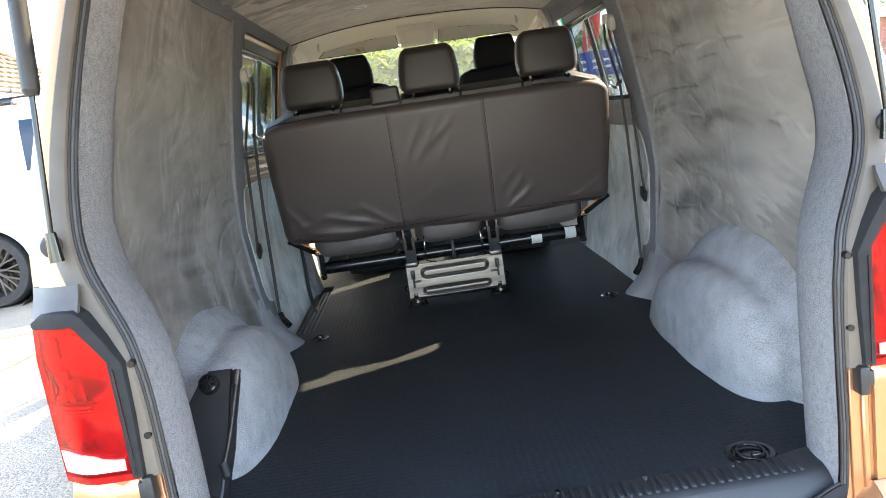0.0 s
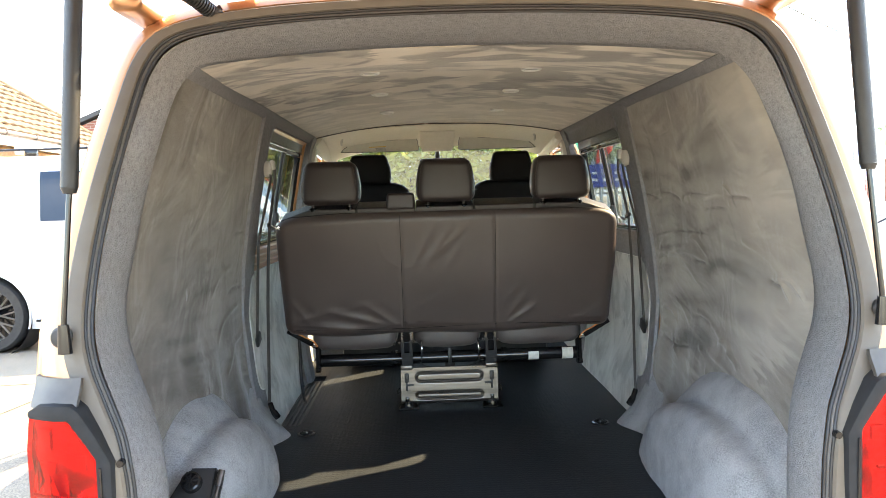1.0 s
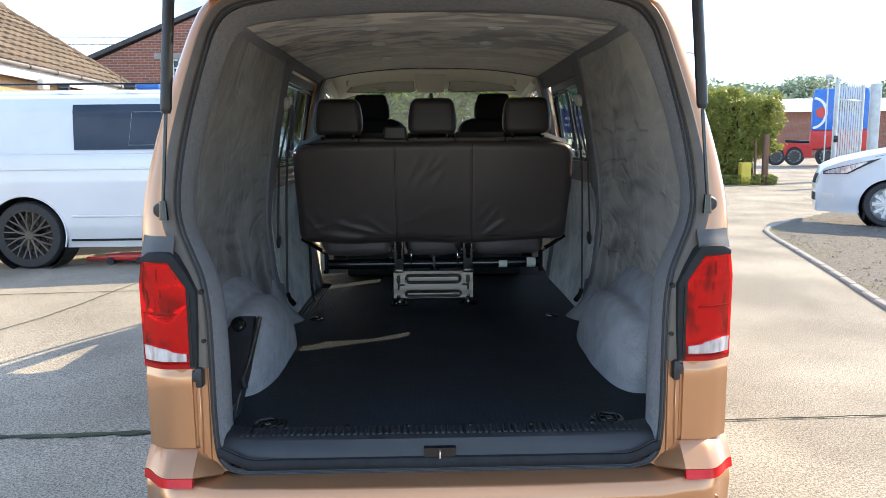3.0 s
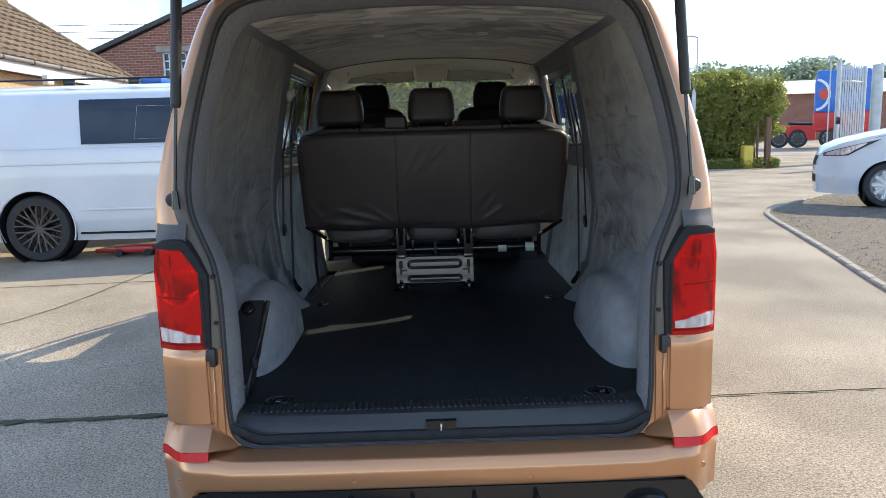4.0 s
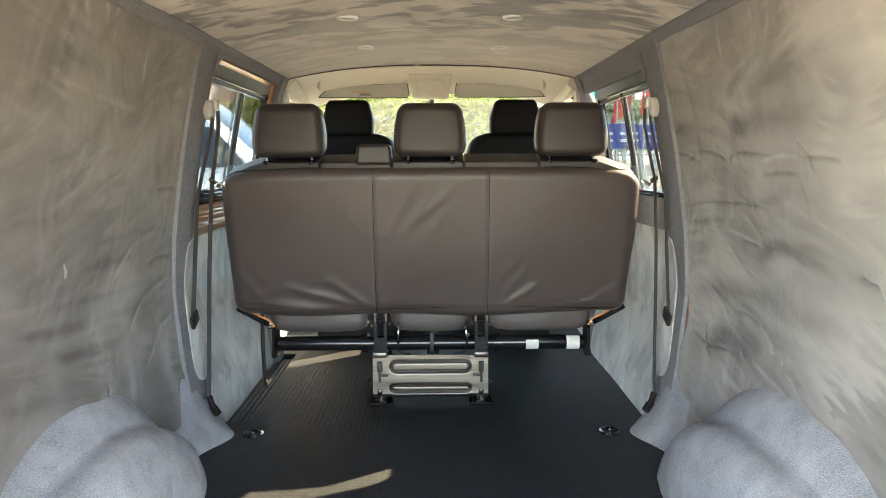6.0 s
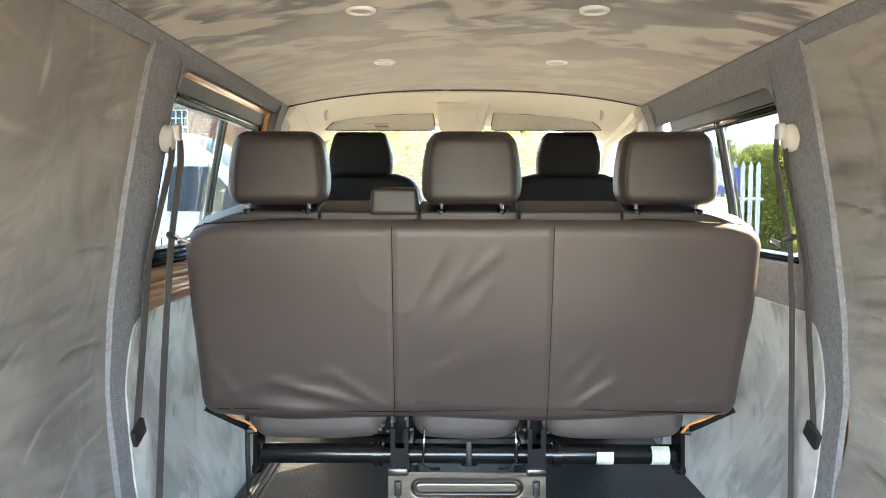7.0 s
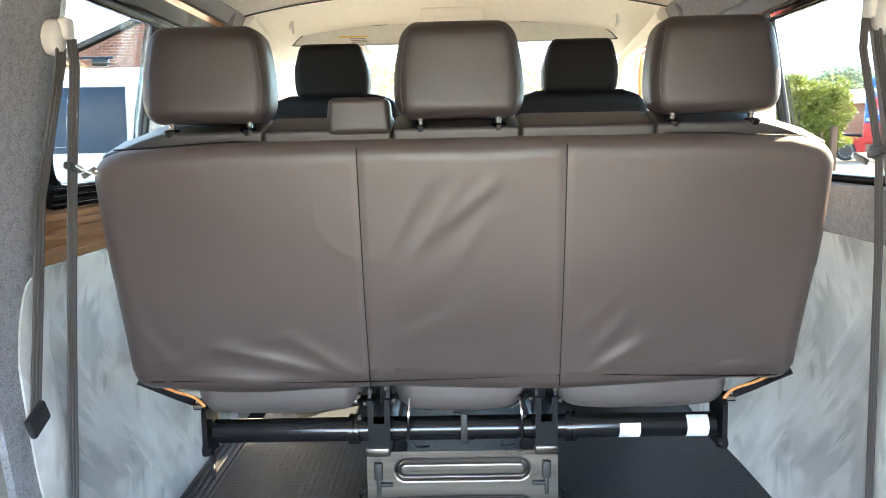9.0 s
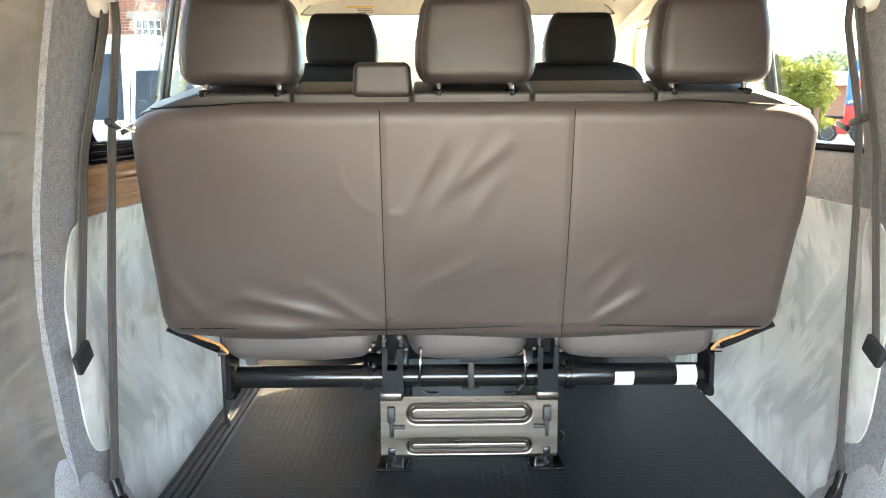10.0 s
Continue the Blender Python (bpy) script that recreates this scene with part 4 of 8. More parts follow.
def rear_details():
    # twin-lipped rubber seal round the opening
    def seal_loop(off, dy):
        pts = []
        for (x, z) in OPEN_F:
            v = Vector((x, z - 1.1))
            v *= 1 - off / max(0.4, v.length)
            pts.append((v.x, open_y(z) + dy, v.y + 1.1))
        return pts + [(x, -0.002 + dy, 0.374 + off * 0.6) for x in lin(0.60, -0.60, 12)]

    for off, r, dy in ((0.001, 0.0036, -0.005), (0.0125, 0.0036, -0.001)):
        bm = bmesh.new()
        sweep(bm, seal_loop(off, dy), r, seg=8, side=(0, 1, 0), close=True)
        part("door_seal", bm, SEAL_RUBBER, VAN, "black rubber tailgate seal")
    bm = bmesh.new()
    loft(bm, [seal_loop(o, d) for o, d in ((0.003, 0.004), (0.004, -0.005), (0.0065, -0.007), (0.009, -0.004), (0.011, 0.006))], True)
    part("seal_bulb", bm, SEAL_GREY, VAN, "grey sponge bulb of the tailgate seal")
    # grey-brown jamb band outside the seal, on the upper part
    bm = bmesh.new()
    rings = []
    band = [(o, b) for o, b in zip(OPEN_F, BODY_F)]
    for t, dy in ((-0.02, 0.002), (0.03, -0.008), (0.12, -0.014), (0.45, -0.018), (0.85, -0.019), (0.95, -0.016), (1.0, -0.008)):
        rings.append([])
        for o, b in band:
            if o[1] > 0.72:
                w = t * (0.22 + 0.08 * smooth(1.05, 1.18, o[1]))
                rings[-1].append((o[0] + (b[0] - o[0]) * w, open_y(o[1]) + dy, o[1] + (b[1] - o[1]) * w))
    loft(bm, rings, False)
    part("jamb_band", bm, JAMB, VAN, "satin champagne painted tailgate jamb")
    for side in (-1, 1):
        def mir(pts):
            return [(side * x, z) for x, z in pts]

        # lamp surround and lamp
        def depth(x):
            return -0.026 + 0.050 * smooth(0.80, 0.93, abs(x)) ** 1.5

        def lamp_sheet(bm, outline_in, outline_out, z0, z1, off, n=14, m=10):
            rings = []
            for i in range(n + 1):
                z = z0 + (z1 - z0) * i / n
                xi, xo = interp(z, outline_in), interp(z, outline_out)
                row = []
                for k in range(m + 1):
                    x = xi + (xo - xi) * k / m
                    row.append((side * x, depth(x) + off, z))
                row.append((side * (xo + 0.006), depth(xo) + 0.10, z))
                row.append((side * (xi + 0.004), 0.06, z))
                row.append((side * (xi - 0.0), 0.0, z))
                rings.append(row)
            loft(bm, rings, True, True)

        t = part("tail_lamp", *(lambda b: (lamp_sheet(b, [(0.735, 0.751), (0.970, 0.750), (1.043, 0.797), (1.05, 0.803)], [(0.735, 0.904), (0.98, 0.905), (1.05, 0.893)], 0.735, 1.050, 0.0, 28), b)[1:])(bmesh.new()), RED_GLASS, VAN,
                 "red and clear rear lamp cluster")
        # faceted reflector bowl: the foremost of a set of slanting planes
        rnd = random.Random(21 if side < 0 else 34)
        planes = [(rnd.uniform(0.76, 0.90), rnd.uniform(0.80, 1.04), rnd.uniform(-0.30, 0.30), rnd.uniform(-0.30, 0.30), rnd.uniform(0.0, 0.006)) for _ in range(16)]
        bm = bmesh.new()
        rows = []
        for z in lin(0.742, 1.043, 60):
            xi = interp(z, [(0.735, 0.756), (0.968, 0.755), (1.038, 0.801), (1.05, 0.81)])
            xo = interp(z, [(0.735, 0.899), (0.98, 0.900), (1.05, 0.888)])
            row = []
            for k in range(31):
                x = xi + (xo - xi) * k / 30
                d = min(a * (x - px) + b * (z - pz) + o for px, pz, a, b, o in planes)
                flute = 0.0016 * abs(math.sin(x * 210)) * smooth(0.965, 0.985, z)
                row.append((side * x, depth(x) + 0.022 + max(-0.012, min(0.014, d)) + flute, z))
            rows.append(row)
        loft(bm, rows, False)
        part("reflector", bm, LAMP_SILVER, t, "silvered faceted reflector bowl", sharp=8)
        bm = bmesh.new()
        lamp_sheet(bm, [(0.74, 0.760), (0.770, 0.760), (0.774, 0.80), (0.784, 0.815), (0.792, 0.872)], [(0.74, 0.895), (0.792, 0.898)], 0.747, 0.792, -0.004, 14)
        part("reversing_lens", bm, CLEAR_LENS, t, "clear white reversing lens")
        for z0, z1, xi, xo, cell in ((0.94, 0.962, 0.835, 0.852, LAMP_SILVER), (0.985, 1.028, 0.843, 0.872, LAMP_SILVER), (0.945, 0.975, 0.775, 0.800, LAMP_SILVER), (0.886, 0.892, 0.79, 0.90, LAMP_DARK)):
            bm = bmesh.new()
            lamp_sheet(bm, [(z0, xi), (z1, xi)], [(z0, xo), (z1, xo)], z0, z1, 0.006, 3, 4)
            part("lamp_cell", bm, cell, t)
        # ribbed reflector rows and slanting facets behind the lens
        for z0, n, xi, xo in ((0.945, 7, 0.800, 0.875), (0.862, 4, 0.800, 0.868)):
            for k in range(n):
                bm = bmesh.new()
                sweep(bm, [(side * x, depth(x) + 0.012, z0 + 0.0075 * k) for x in lin(xi, xo, 4)], 0.0032, 0.003, seg=6, side=(0, 0, 1))
                part("reflector_rib", bm, LAMP_SILVER if n == 7 else LAMP_DARK, t)
        # bright and dark bars drawn in for highlights and dark reflections
        for a, c, w, face in (((0.765, 0.872), (0.888, 0.800), 0.010, LAMP_DARK), ((0.765, 0.838), (0.83, 0.796), 0.006, LAMP_SILVER), ((0.79, 0.888), (0.893, 0.832), 0.005, LAMP_SILVER), ((0.765, 0.815), (0.80, 0.793), 0.008, LAMP_SILVER),
                              ((0.895, 0.868), (0.84, 0.806), 0.007, LAMP_SILVER), ((0.862, 0.985), (0.858, 0.88), 0.008, LAMP_SILVER), ((0.818, 0.985), (0.815, 0.89), 0.006, LAMP_SILVER), ((0.885, 1.03), (0.888, 0.87), 0.005, LAMP_DARK),
                              ((0.775, 0.985), (0.80, 1.03), 0.005, LAMP_DARK), ((0.762, 0.93), (0.80, 0.925), 0.004, LAMP_SILVER)):
            bm = bmesh.new()
            sweep(bm, [(side * x, depth(x) + 0.013, a[1] + (c[1] - a[1]) * k) for k, x in ((k, a[0] + (c[0] - a[0]) * k) for k in lin(0, 1, 6))], 0.004, w, seg=6, side=(0, 1, 0))
            part("facet", bm, face, t)
        bm = bmesh.new()
        sweep(bm, [(side * 0.742, -0.032, z) for z in lin(0.735, 0.955, 4)], 0.004, 0.006, side=(1, 0, 0))
        part("surround_rib", bm, STEEL_BLACK, t)
        bm = bmesh.new()
        outer = [(0.729, 0.728), (0.722, 0.85), (0.720, 0.962), (0.748, 1.018), (0.777, 1.066), (0.793, 1.079), (0.83, 1.081), (0.862, 1.078), (0.893, 1.061)]
        innr = [(0.752, 0.728), (0.751, 0.85), (0.751, 0.970), (0.774, 1.007), (0.797, 1.042), (0.803, 1.048), (0.83, 1.048), (0.862, 1.048), (0.891, 1.047)]
        rings = []
        for (ax, az), (bx, bz) in zip(outer, innr):
            mx, mz = (ax + bx) / 2, (az + bz) / 2
            rings.append([(side * ax, 0.05, az), (side * ax, depth(ax) + 0.004, az), (side * (ax * 0.8 + mx * 0.2), depth(ax) - 0.003, az * 0.8 + mz * 0.2), (side * mx, depth(mx) - 0.006, mz),
                          (side * bx, depth(bx) - 0.002, bz), (side * bx, 0.05, bz)])
        loft(bm, rings, True, True)
        part("lamp_surround", bm, SEAL_DARK, t, "satin black lamp surround")
        bm = bmesh.new()
        lamp_sheet(bm, [(0.722, 0.745), (0.74, 0.745)], [(0.722, 0.904), (0.74, 0.905)], 0.722, 0.737, 0.001, 2)
        part("lamp_foot", bm, RED_DEEP, t)
        # bolts in the jamb
        for z in (0.956, 0.806):
            bm = bmesh.new()
            cyl(bm, (side * 0.711, -0.004, z), (side * 0.711, -0.017, z), 0.0085, 0.007, 12)
            part("jamb_bolt", bm, STEEL_BLACK, VAN)
        # striker cover below the lamp
        bm = bmesh.new()
        box(bm, (side * 0.727, -0.016, 0.695), (0.022, 0.035, 0.062), 0.006)
        box(bm, (side * 0.736, -0.024, 0.70), (0.02, 0.02, 0.035), 0.005)
        part("guide_block", bm, BLACK_PLASTIC, VAN, "black plastic tailgate guide")
        # quarter panel under the lamp, with the shut line and the flange by the seal
        bm = bmesh.new()

        def quarter(z, u):
            x = 0.752 + (0.925 - 0.752) * u
            lip = 0.010 * smooth(0.690, 0.716, z)
            return (side * x, depth(x) * 0.95 + 0.006 + lip + 0.25 * smooth(0.9, 1.0, u), z)

        shell(bm, quarter, [0.468, 0.475, 0.52, 0.60, 0.66, 0.69, 0.70, 0.71, 0.716], lin(0, 1, 16), 0.01 * side)
        part("quarter_panel", bm, COPPER, VAN)
        bm = bmesh.new()
        plate(bm, mir([(0.745, 0.40), (0.731, 0.40), (0.731, 0.665), (0.745, 0.665)]), -0.012, 0.02)
        plate(bm, mir([(0.731, 0.42), (0.708, 0.42), (0.708, 0.725), (0.731, 0.725)]), -0.004, 0.02)
        bmesh.ops.bevel(bm, geom=bm.edges[:], offset=0.003, segments=1, affect="EDGES")
        part("jamb_flange", bm, COPPER, VAN)
        # strut ball on a black cover
        bm = bmesh.new()
        lathe(bm, [(0.03, 0.001), (0.03, 0.021), (0.004, 0.022), (-0.002, 0.017), (-0.004, 0.001)], (side * 0.835, 0.035, 1.199), "y", 24)
        part("strut_mount", bm, BLACK_PLASTIC, VAN)
        bm = bmesh.new()
        ball, joint, top = Vector((side * 0.815, 0.012, 1.184)), Vector((side * 0.795, 0.03, 1.497)), Vector((side * 0.745, 0.03, 2.06))
        cyl(bm, ball - Vector((0, 0, 0.012)), ball + Vector((0, 0, 0.045)), 0.014, 0.010, 14)
        cyl(bm, ball + Vector((0, 0, 0.04)), joint, 0.0055, seg=12)
        strut = part("strut_rod", bm, STEEL_BLACK, VAN)
        bm = bmesh.new()
        cyl(bm, joint, top, 0.0165, seg=18)
        cyl(bm, joint - Vector((0, 0, 0.012)), joint, 0.012, 0.0165, seg=18)
        part("strut_cylinder", bm, BLACK_PLASTIC, strut, "black gas strut cylinder")
        # side trim block above the lamp
        bm = bmesh.new()
        shell(bm, lambda z, u: (side * (0.785 + 0.125 * u), depth(0.785 + 0.125 * u) + 0.002 + 0.03 * smooth(1.06, 1.125, z) + 0.2 * smooth(0.88, 1.0, u), z), lin(1.068, 1.124, 4), lin(0, 1, 12), 0.01 * side)
        part("pillar_block", bm, PILLAR_TRIM, VAN, "dark grey trim block over the lamp")


rear_details()


def bumper():
    b = part("bumper", *(lambda bm: (loft(bm, [[(x, y + 0.012 * (abs(x) / 0.9) ** 4 * 2 + bend(x), z + (rise(x) * k if k >= 0 else k)) for y, z, k in
             ((0.03, 0.373, 0.4), (-0.005, 0.373, 0.5), (-0.090, 0.3675, 1.0), (-0.0955, 0.366, 1.0), (-0.0995, 0.362, 1.0), (-0.1135, 0.334, 0.9), (-0.1155, 0.328, 0.8), (-0.1155, 0.321, 0.7), (-0.1135, 0.300, 0.4), (-0.109, 0.279, 0.1),
              (-0.106, 0.271, -drop(x)), (-0.100, 0.266, -drop(x)), (-0.02, 0.262, -drop(x)), (0.03, 0.262, -drop(x)))]
             for x in lin(-0.922, 0.922, 64)], True, True), bm)[1:])(bmesh.new()), COPPER, VAN, "copper painted rear bumper")
    return b


def bend(x):
    return 0.10 * smooth(0.79, 0.92, abs(x)) ** 1.6


def drop(x):
    return 0.075 * smooth(0.78, 0.86, abs(x)) + 1e-6


def rise(x):
    return 0.012 * smooth(0.66, 0.76, abs(x))


BUMPER = bumper()
for side in (-1, 1):
    bm = bmesh.new()

    def corner(u, v):
        x = 0.742 + (0.915 - 0.742) * u
        return (side * x, -0.020 + 0.085 * smooth(0.80, 0.92, x) ** 1.5 - 0.076 * v, 0.468 - 0.062 * v ** 1.3)

    shell(bm, corner, lin(0, 1, 14), lin(0, 1, 6), 0.02 * side)

    def inner(u, v):
        return (side * (0.742 - 0.06 * u * v - 0.012 * u), -0.020 + 0.05 * u - 0.076 * v * (1 - 0.4 * u), 0.468 - 0.062 * v - 0.02 * u)

    shell(bm, inner, lin(0, 1, 4), lin(0, 1, 6), -0.012 * side)
    part("bumper_corner", bm, COPPER, BUMPER)
    bm = bmesh.new()

    def refl(u, v):
        x = 0.742 + (0.914 - 0.742) * u
        return (side * x, -0.098 + 0.085 * smooth(0.80, 0.92, x) ** 1.5 - 0.008 * v, 0.405 - 0.026 * v)

    shell(bm, refl, lin(0, 1, 12), lin(0, 1, 3), 0.012 * side)
    part("bumper_reflector", bm, RED_LENS, BUMPER, "red bumper reflector strip")
    bm = bmesh.new()
    cyl(bm, (side * 0.66, -0.13, 0.185), (side * 0.66, 0.2, 0.185), 0.055, seg=24, cap=False)
    cyl(bm, (side * 0.66, -0.128, 0.185), (side * 0.66, 0.2, 0.185), 0.048, seg=24, cap=False)
    lathe(bm, [(0.0, 0.055), (-0.004, 0.0515), (0.0, 0.048)], (side * 0.66, -0.13, 0.185), "y", 24)
    bmesh.ops.scale(bm, vec=(1.35, 1, 0.8), verts=bm.verts, space=Matrix.Translation((-side * 0.66, 0, -0.185)))
    part("exhaust_tip", bm, STEEL_BLACK, VAN, "dark oval exhaust tip")
    for x in (0.28, 0.845):
        bm = bmesh.new()
        y = -0.1135 + bend(x) + 0.012 * (x / 0.9) ** 4 * 2
        lathe(bm, [(-0.001, 0.0005), (-0.002, 0.008), (0.002, 0.0085), (-0.001, 0.0095), (0.004, 0.0105)], (side * x, y, 0.300), "y", 20)
        part("parking_sensor", bm, COPPER, BUMPER)
bm = bmesh.new()
plate(bm, [(-0.80, 0.262), (-0.76, 0.268), (0.76, 0.268), (0.80, 0.262), (0.86, 0.17), (0.78, 0.14), (0.4, 0.12), (-0.4, 0.12), (-0.78, 0.14), (-0.86, 0.17)], -0.104, 0.02)
for i in range(4):
    box(bm, (-0.3 + 0.2 * i, -0.126, 0.18), (0.014, 0.03, 0.12), 0.004)
bmesh.ops.bevel(bm, geom=[e for e in bm.edges if e.calc_length() > 0.09], offset=0.006, segments=2, affect="EDGES")
part("diffuser", bm, GLOSS_BLACK, BUMPER, "gloss black lower diffuser")


def tailgate():
    """The raised tailgate over the opening, hinged at the roof's rear edge."""
    m = Matrix.Translation((0, 0.20, 1.975)) @ Euler((radians(10), 0, 0)).to_matrix().to_4x4()
    bm = bmesh.new()
    pad(bm, (0.80, 0.62, 0.035), 0.03, (10, 10, 2), lambda p, q: m @ Vector((p.x * (1 + 0.08 * (-p.y / 0.62)), p.y - 0.66, p.z + 0.05 - 0.06 * (p.x / 0.8) ** 2)))
    gate = part("tailgate", bm, COPPER, VAN, "raised copper tailgate")
    bm = bmesh.new()
    pad(bm, (0.66, 0.46, 0.012), 0.012, (4, 4, 1), lambda p, q: m @ Vector((p.x, p.y - 0.70, p.z - 0.008)))
    part("tailgate_trim", bm, CARPET, gate)
    for side in (-1, 1):
        bm = bmesh.new()
        box(bm, (side * 0.50, 0.225, 1.945), (0.07, 0.10, 0.025), 0.006)
        box(bm, (side * 0.50, 0.18, 1.965), (0.05, 0.06, 0.02), 0.005)
        part("hinge", bm, COPPER, gate)
    # corrugated cable sleeve
    bm = bmesh.new()
    path = fine_ring([(-0.545, 0.235, 1.868), (-0.575, 0.18, 1.893), (-0.63, 0.10, 1.922), (-0.72, 0.0, 1.965), (-0.75, -0.10, 2.0)], 12)
    for i in range(len(path) - 1):
        cyl(bm, path[i], tuple(Vector(path[i]).lerp(Vector(path[i + 1]), 0.62)), 0.0175, seg=12)
    sweep(bm, path, 0.014, seg=8, side=(0, 0, 1))
    part("cable_sleeve", bm, BLACK_PLASTIC, gate, "black corrugated cable sleeve")
    bm = bmesh.new()
    cyl(bm, (-0.525, 0.238, 1.855), (-0.552, 0.225, 1.878), 0.022, seg=14)
    part("cable_grommet", bm, BLACK_PLASTIC, gate)
    for side in (-1, 1):
        bm = bmesh.new()
        pad(bm, (0.035, 0.11, 0.045), 0.02, (2, 3, 2), lambda p, q: Vector((side * 0.70, 0.21, 1.90)) + p)
        part("gate_shoulder", bm, COPPER, gate)


tailgate()

# ---- side windows and the inside of the doors ----
def window(side, y0, y1, z0, z1, sash, name):
    """A sliding side window: black frame, divider and two panes, standing a little outside the lining."""
    out = 0.055
    w = thing(name, "black framed sliding side window with two clear panes", "window", (side * 0.86, y0, z0), kind="structure")

    def at(y, z, d=0.0):
        return Vector((side * (wall_x(z) + out + d), y, z))

    def rounded(y0, y1, z0, z1, r, d=0.0):
        pts = []
        for cy, cz, a0 in ((y1 - r, z1 - r, 0), (y0 + r, z1 - r, 90), (y0 + r, z0 + r, 180), (y1 - r, z0 + r, 270)):
            for k in range(6):
                a = radians(a0 + 18 * k)
                pts.append((cy + r * math.cos(a), cz + r * math.sin(a)))
        return pts

    bm = bmesh.new()
    loops = [(-0.02, 0.0), (-0.02, -0.02), (0.024, -0.024), (0.034, -0.012), (0.034, 0.006)]
    rings = []
    for inset, d in loops:
        rings.append([at(y, z, d) for y, z in rounded(y0 + inset, y1 - inset, z0 + inset, z1 - inset, 0.07)])
    loft(bm, rings, True)
    frame_ob = part("window_frame", bm, GLOSS_BLACK, w, "gloss black window frame")
    bm = bmesh.new()
    for s, wd in ((sash, 0.030), (sash + 0.026, 0.010)):
        sweep(bm, [at(s, z, -0.012) for z in lin(z0 + 0.025, z1 - 0.025, 6)], 0.014, wd, side=(1, 0, 0))
    part("divider", bm, SILL_PLASTIC, w)
    bm = bmesh.new()
    bar = 0.044 if side < 0 else 0.042
    shell(bm, lambda y, z: at(y, z, -0.026), lin(y0 + 0.01, y1 - 0.03, 4), [z1 - bar, z1 - 0.5 * bar, z1 + 0.004], 0.03 * side)
    part("top_bar", bm, BLACK_PLASTIC, w, "satin black top bar")
    bm = bmesh.new()
    shell(bm, lambda y, z: at(y, z, -0.018), lin(y0 + 0.03, y1 - 0.03, 4), [z1 - bar - 0.022, z1 - bar - 0.011, z1 - bar + 0.004], 0.018 * side)
    part("sliding_rail", bm, RAIL_GREY if side < 0 else GLOSS_BLACK, w, "sliding rail under the top bar")
    for dz, h, d in ((0.024, 0.010, -0.016), (0.008, 0.008, -0.024)):
        bm = bmesh.new()
        sweep(bm, [at(y, z1 - bar - dz, d) for y in lin(y0 + 0.03, y1 - 0.03, 4)], h, 0.016, side=(0, 0, 1))
        part("rail_lip", bm, GLOSS_BLACK, w)
    bm = bmesh.new()
    shell(bm, lambda y, z: at(y, z, -0.022), lin(y0 + 0.02, y1 - 0.02, 4), [z0 - 0.012, z0 + 0.01, z0 + 0.032], 0.02 * side)
    for dz in (-0.006, 0.012, 0.028):
        sweep(bm, [at(y, z0 + dz, -0.028) for y in lin(y0 + 0.02, y1 - 0.02, 4)], 0.007, 0.009, side=(0, 0, 1))
    part("bottom_rail", bm, GLOSS_BLACK, w, "gloss black ribbed bottom rail")
    for a, b, d in ((y0 + 0.02, sash, 0.002), (sash, y1 - 0.02, 0.008)):
        bm = bmesh.new()
        shell(bm, lambda y, z: at(y, z, d), lin(a, b, 4), lin(z0 + 0.02, z1 - 0.02, 6), 0.004 * side)
        p = part("pane", bm, GLASS, w, "clear glass pane")
        p.visible_shadow = False
    # catch by the belt
    bm = bmesh.new()
    box(bm, at(sash - 0.03, z0 + 0.10, -0.03), (0.02, 0.03, 0.05), 0.005)
    part("catch", bm, BLACK_PLASTIC, w)
    return w


window(-1, 1.80, 2.735, 1.29, 1.785, 2.28, "window_left")
window(1, 1.745, 2.70, 1.275, 1.755, 2.24, "window_right")


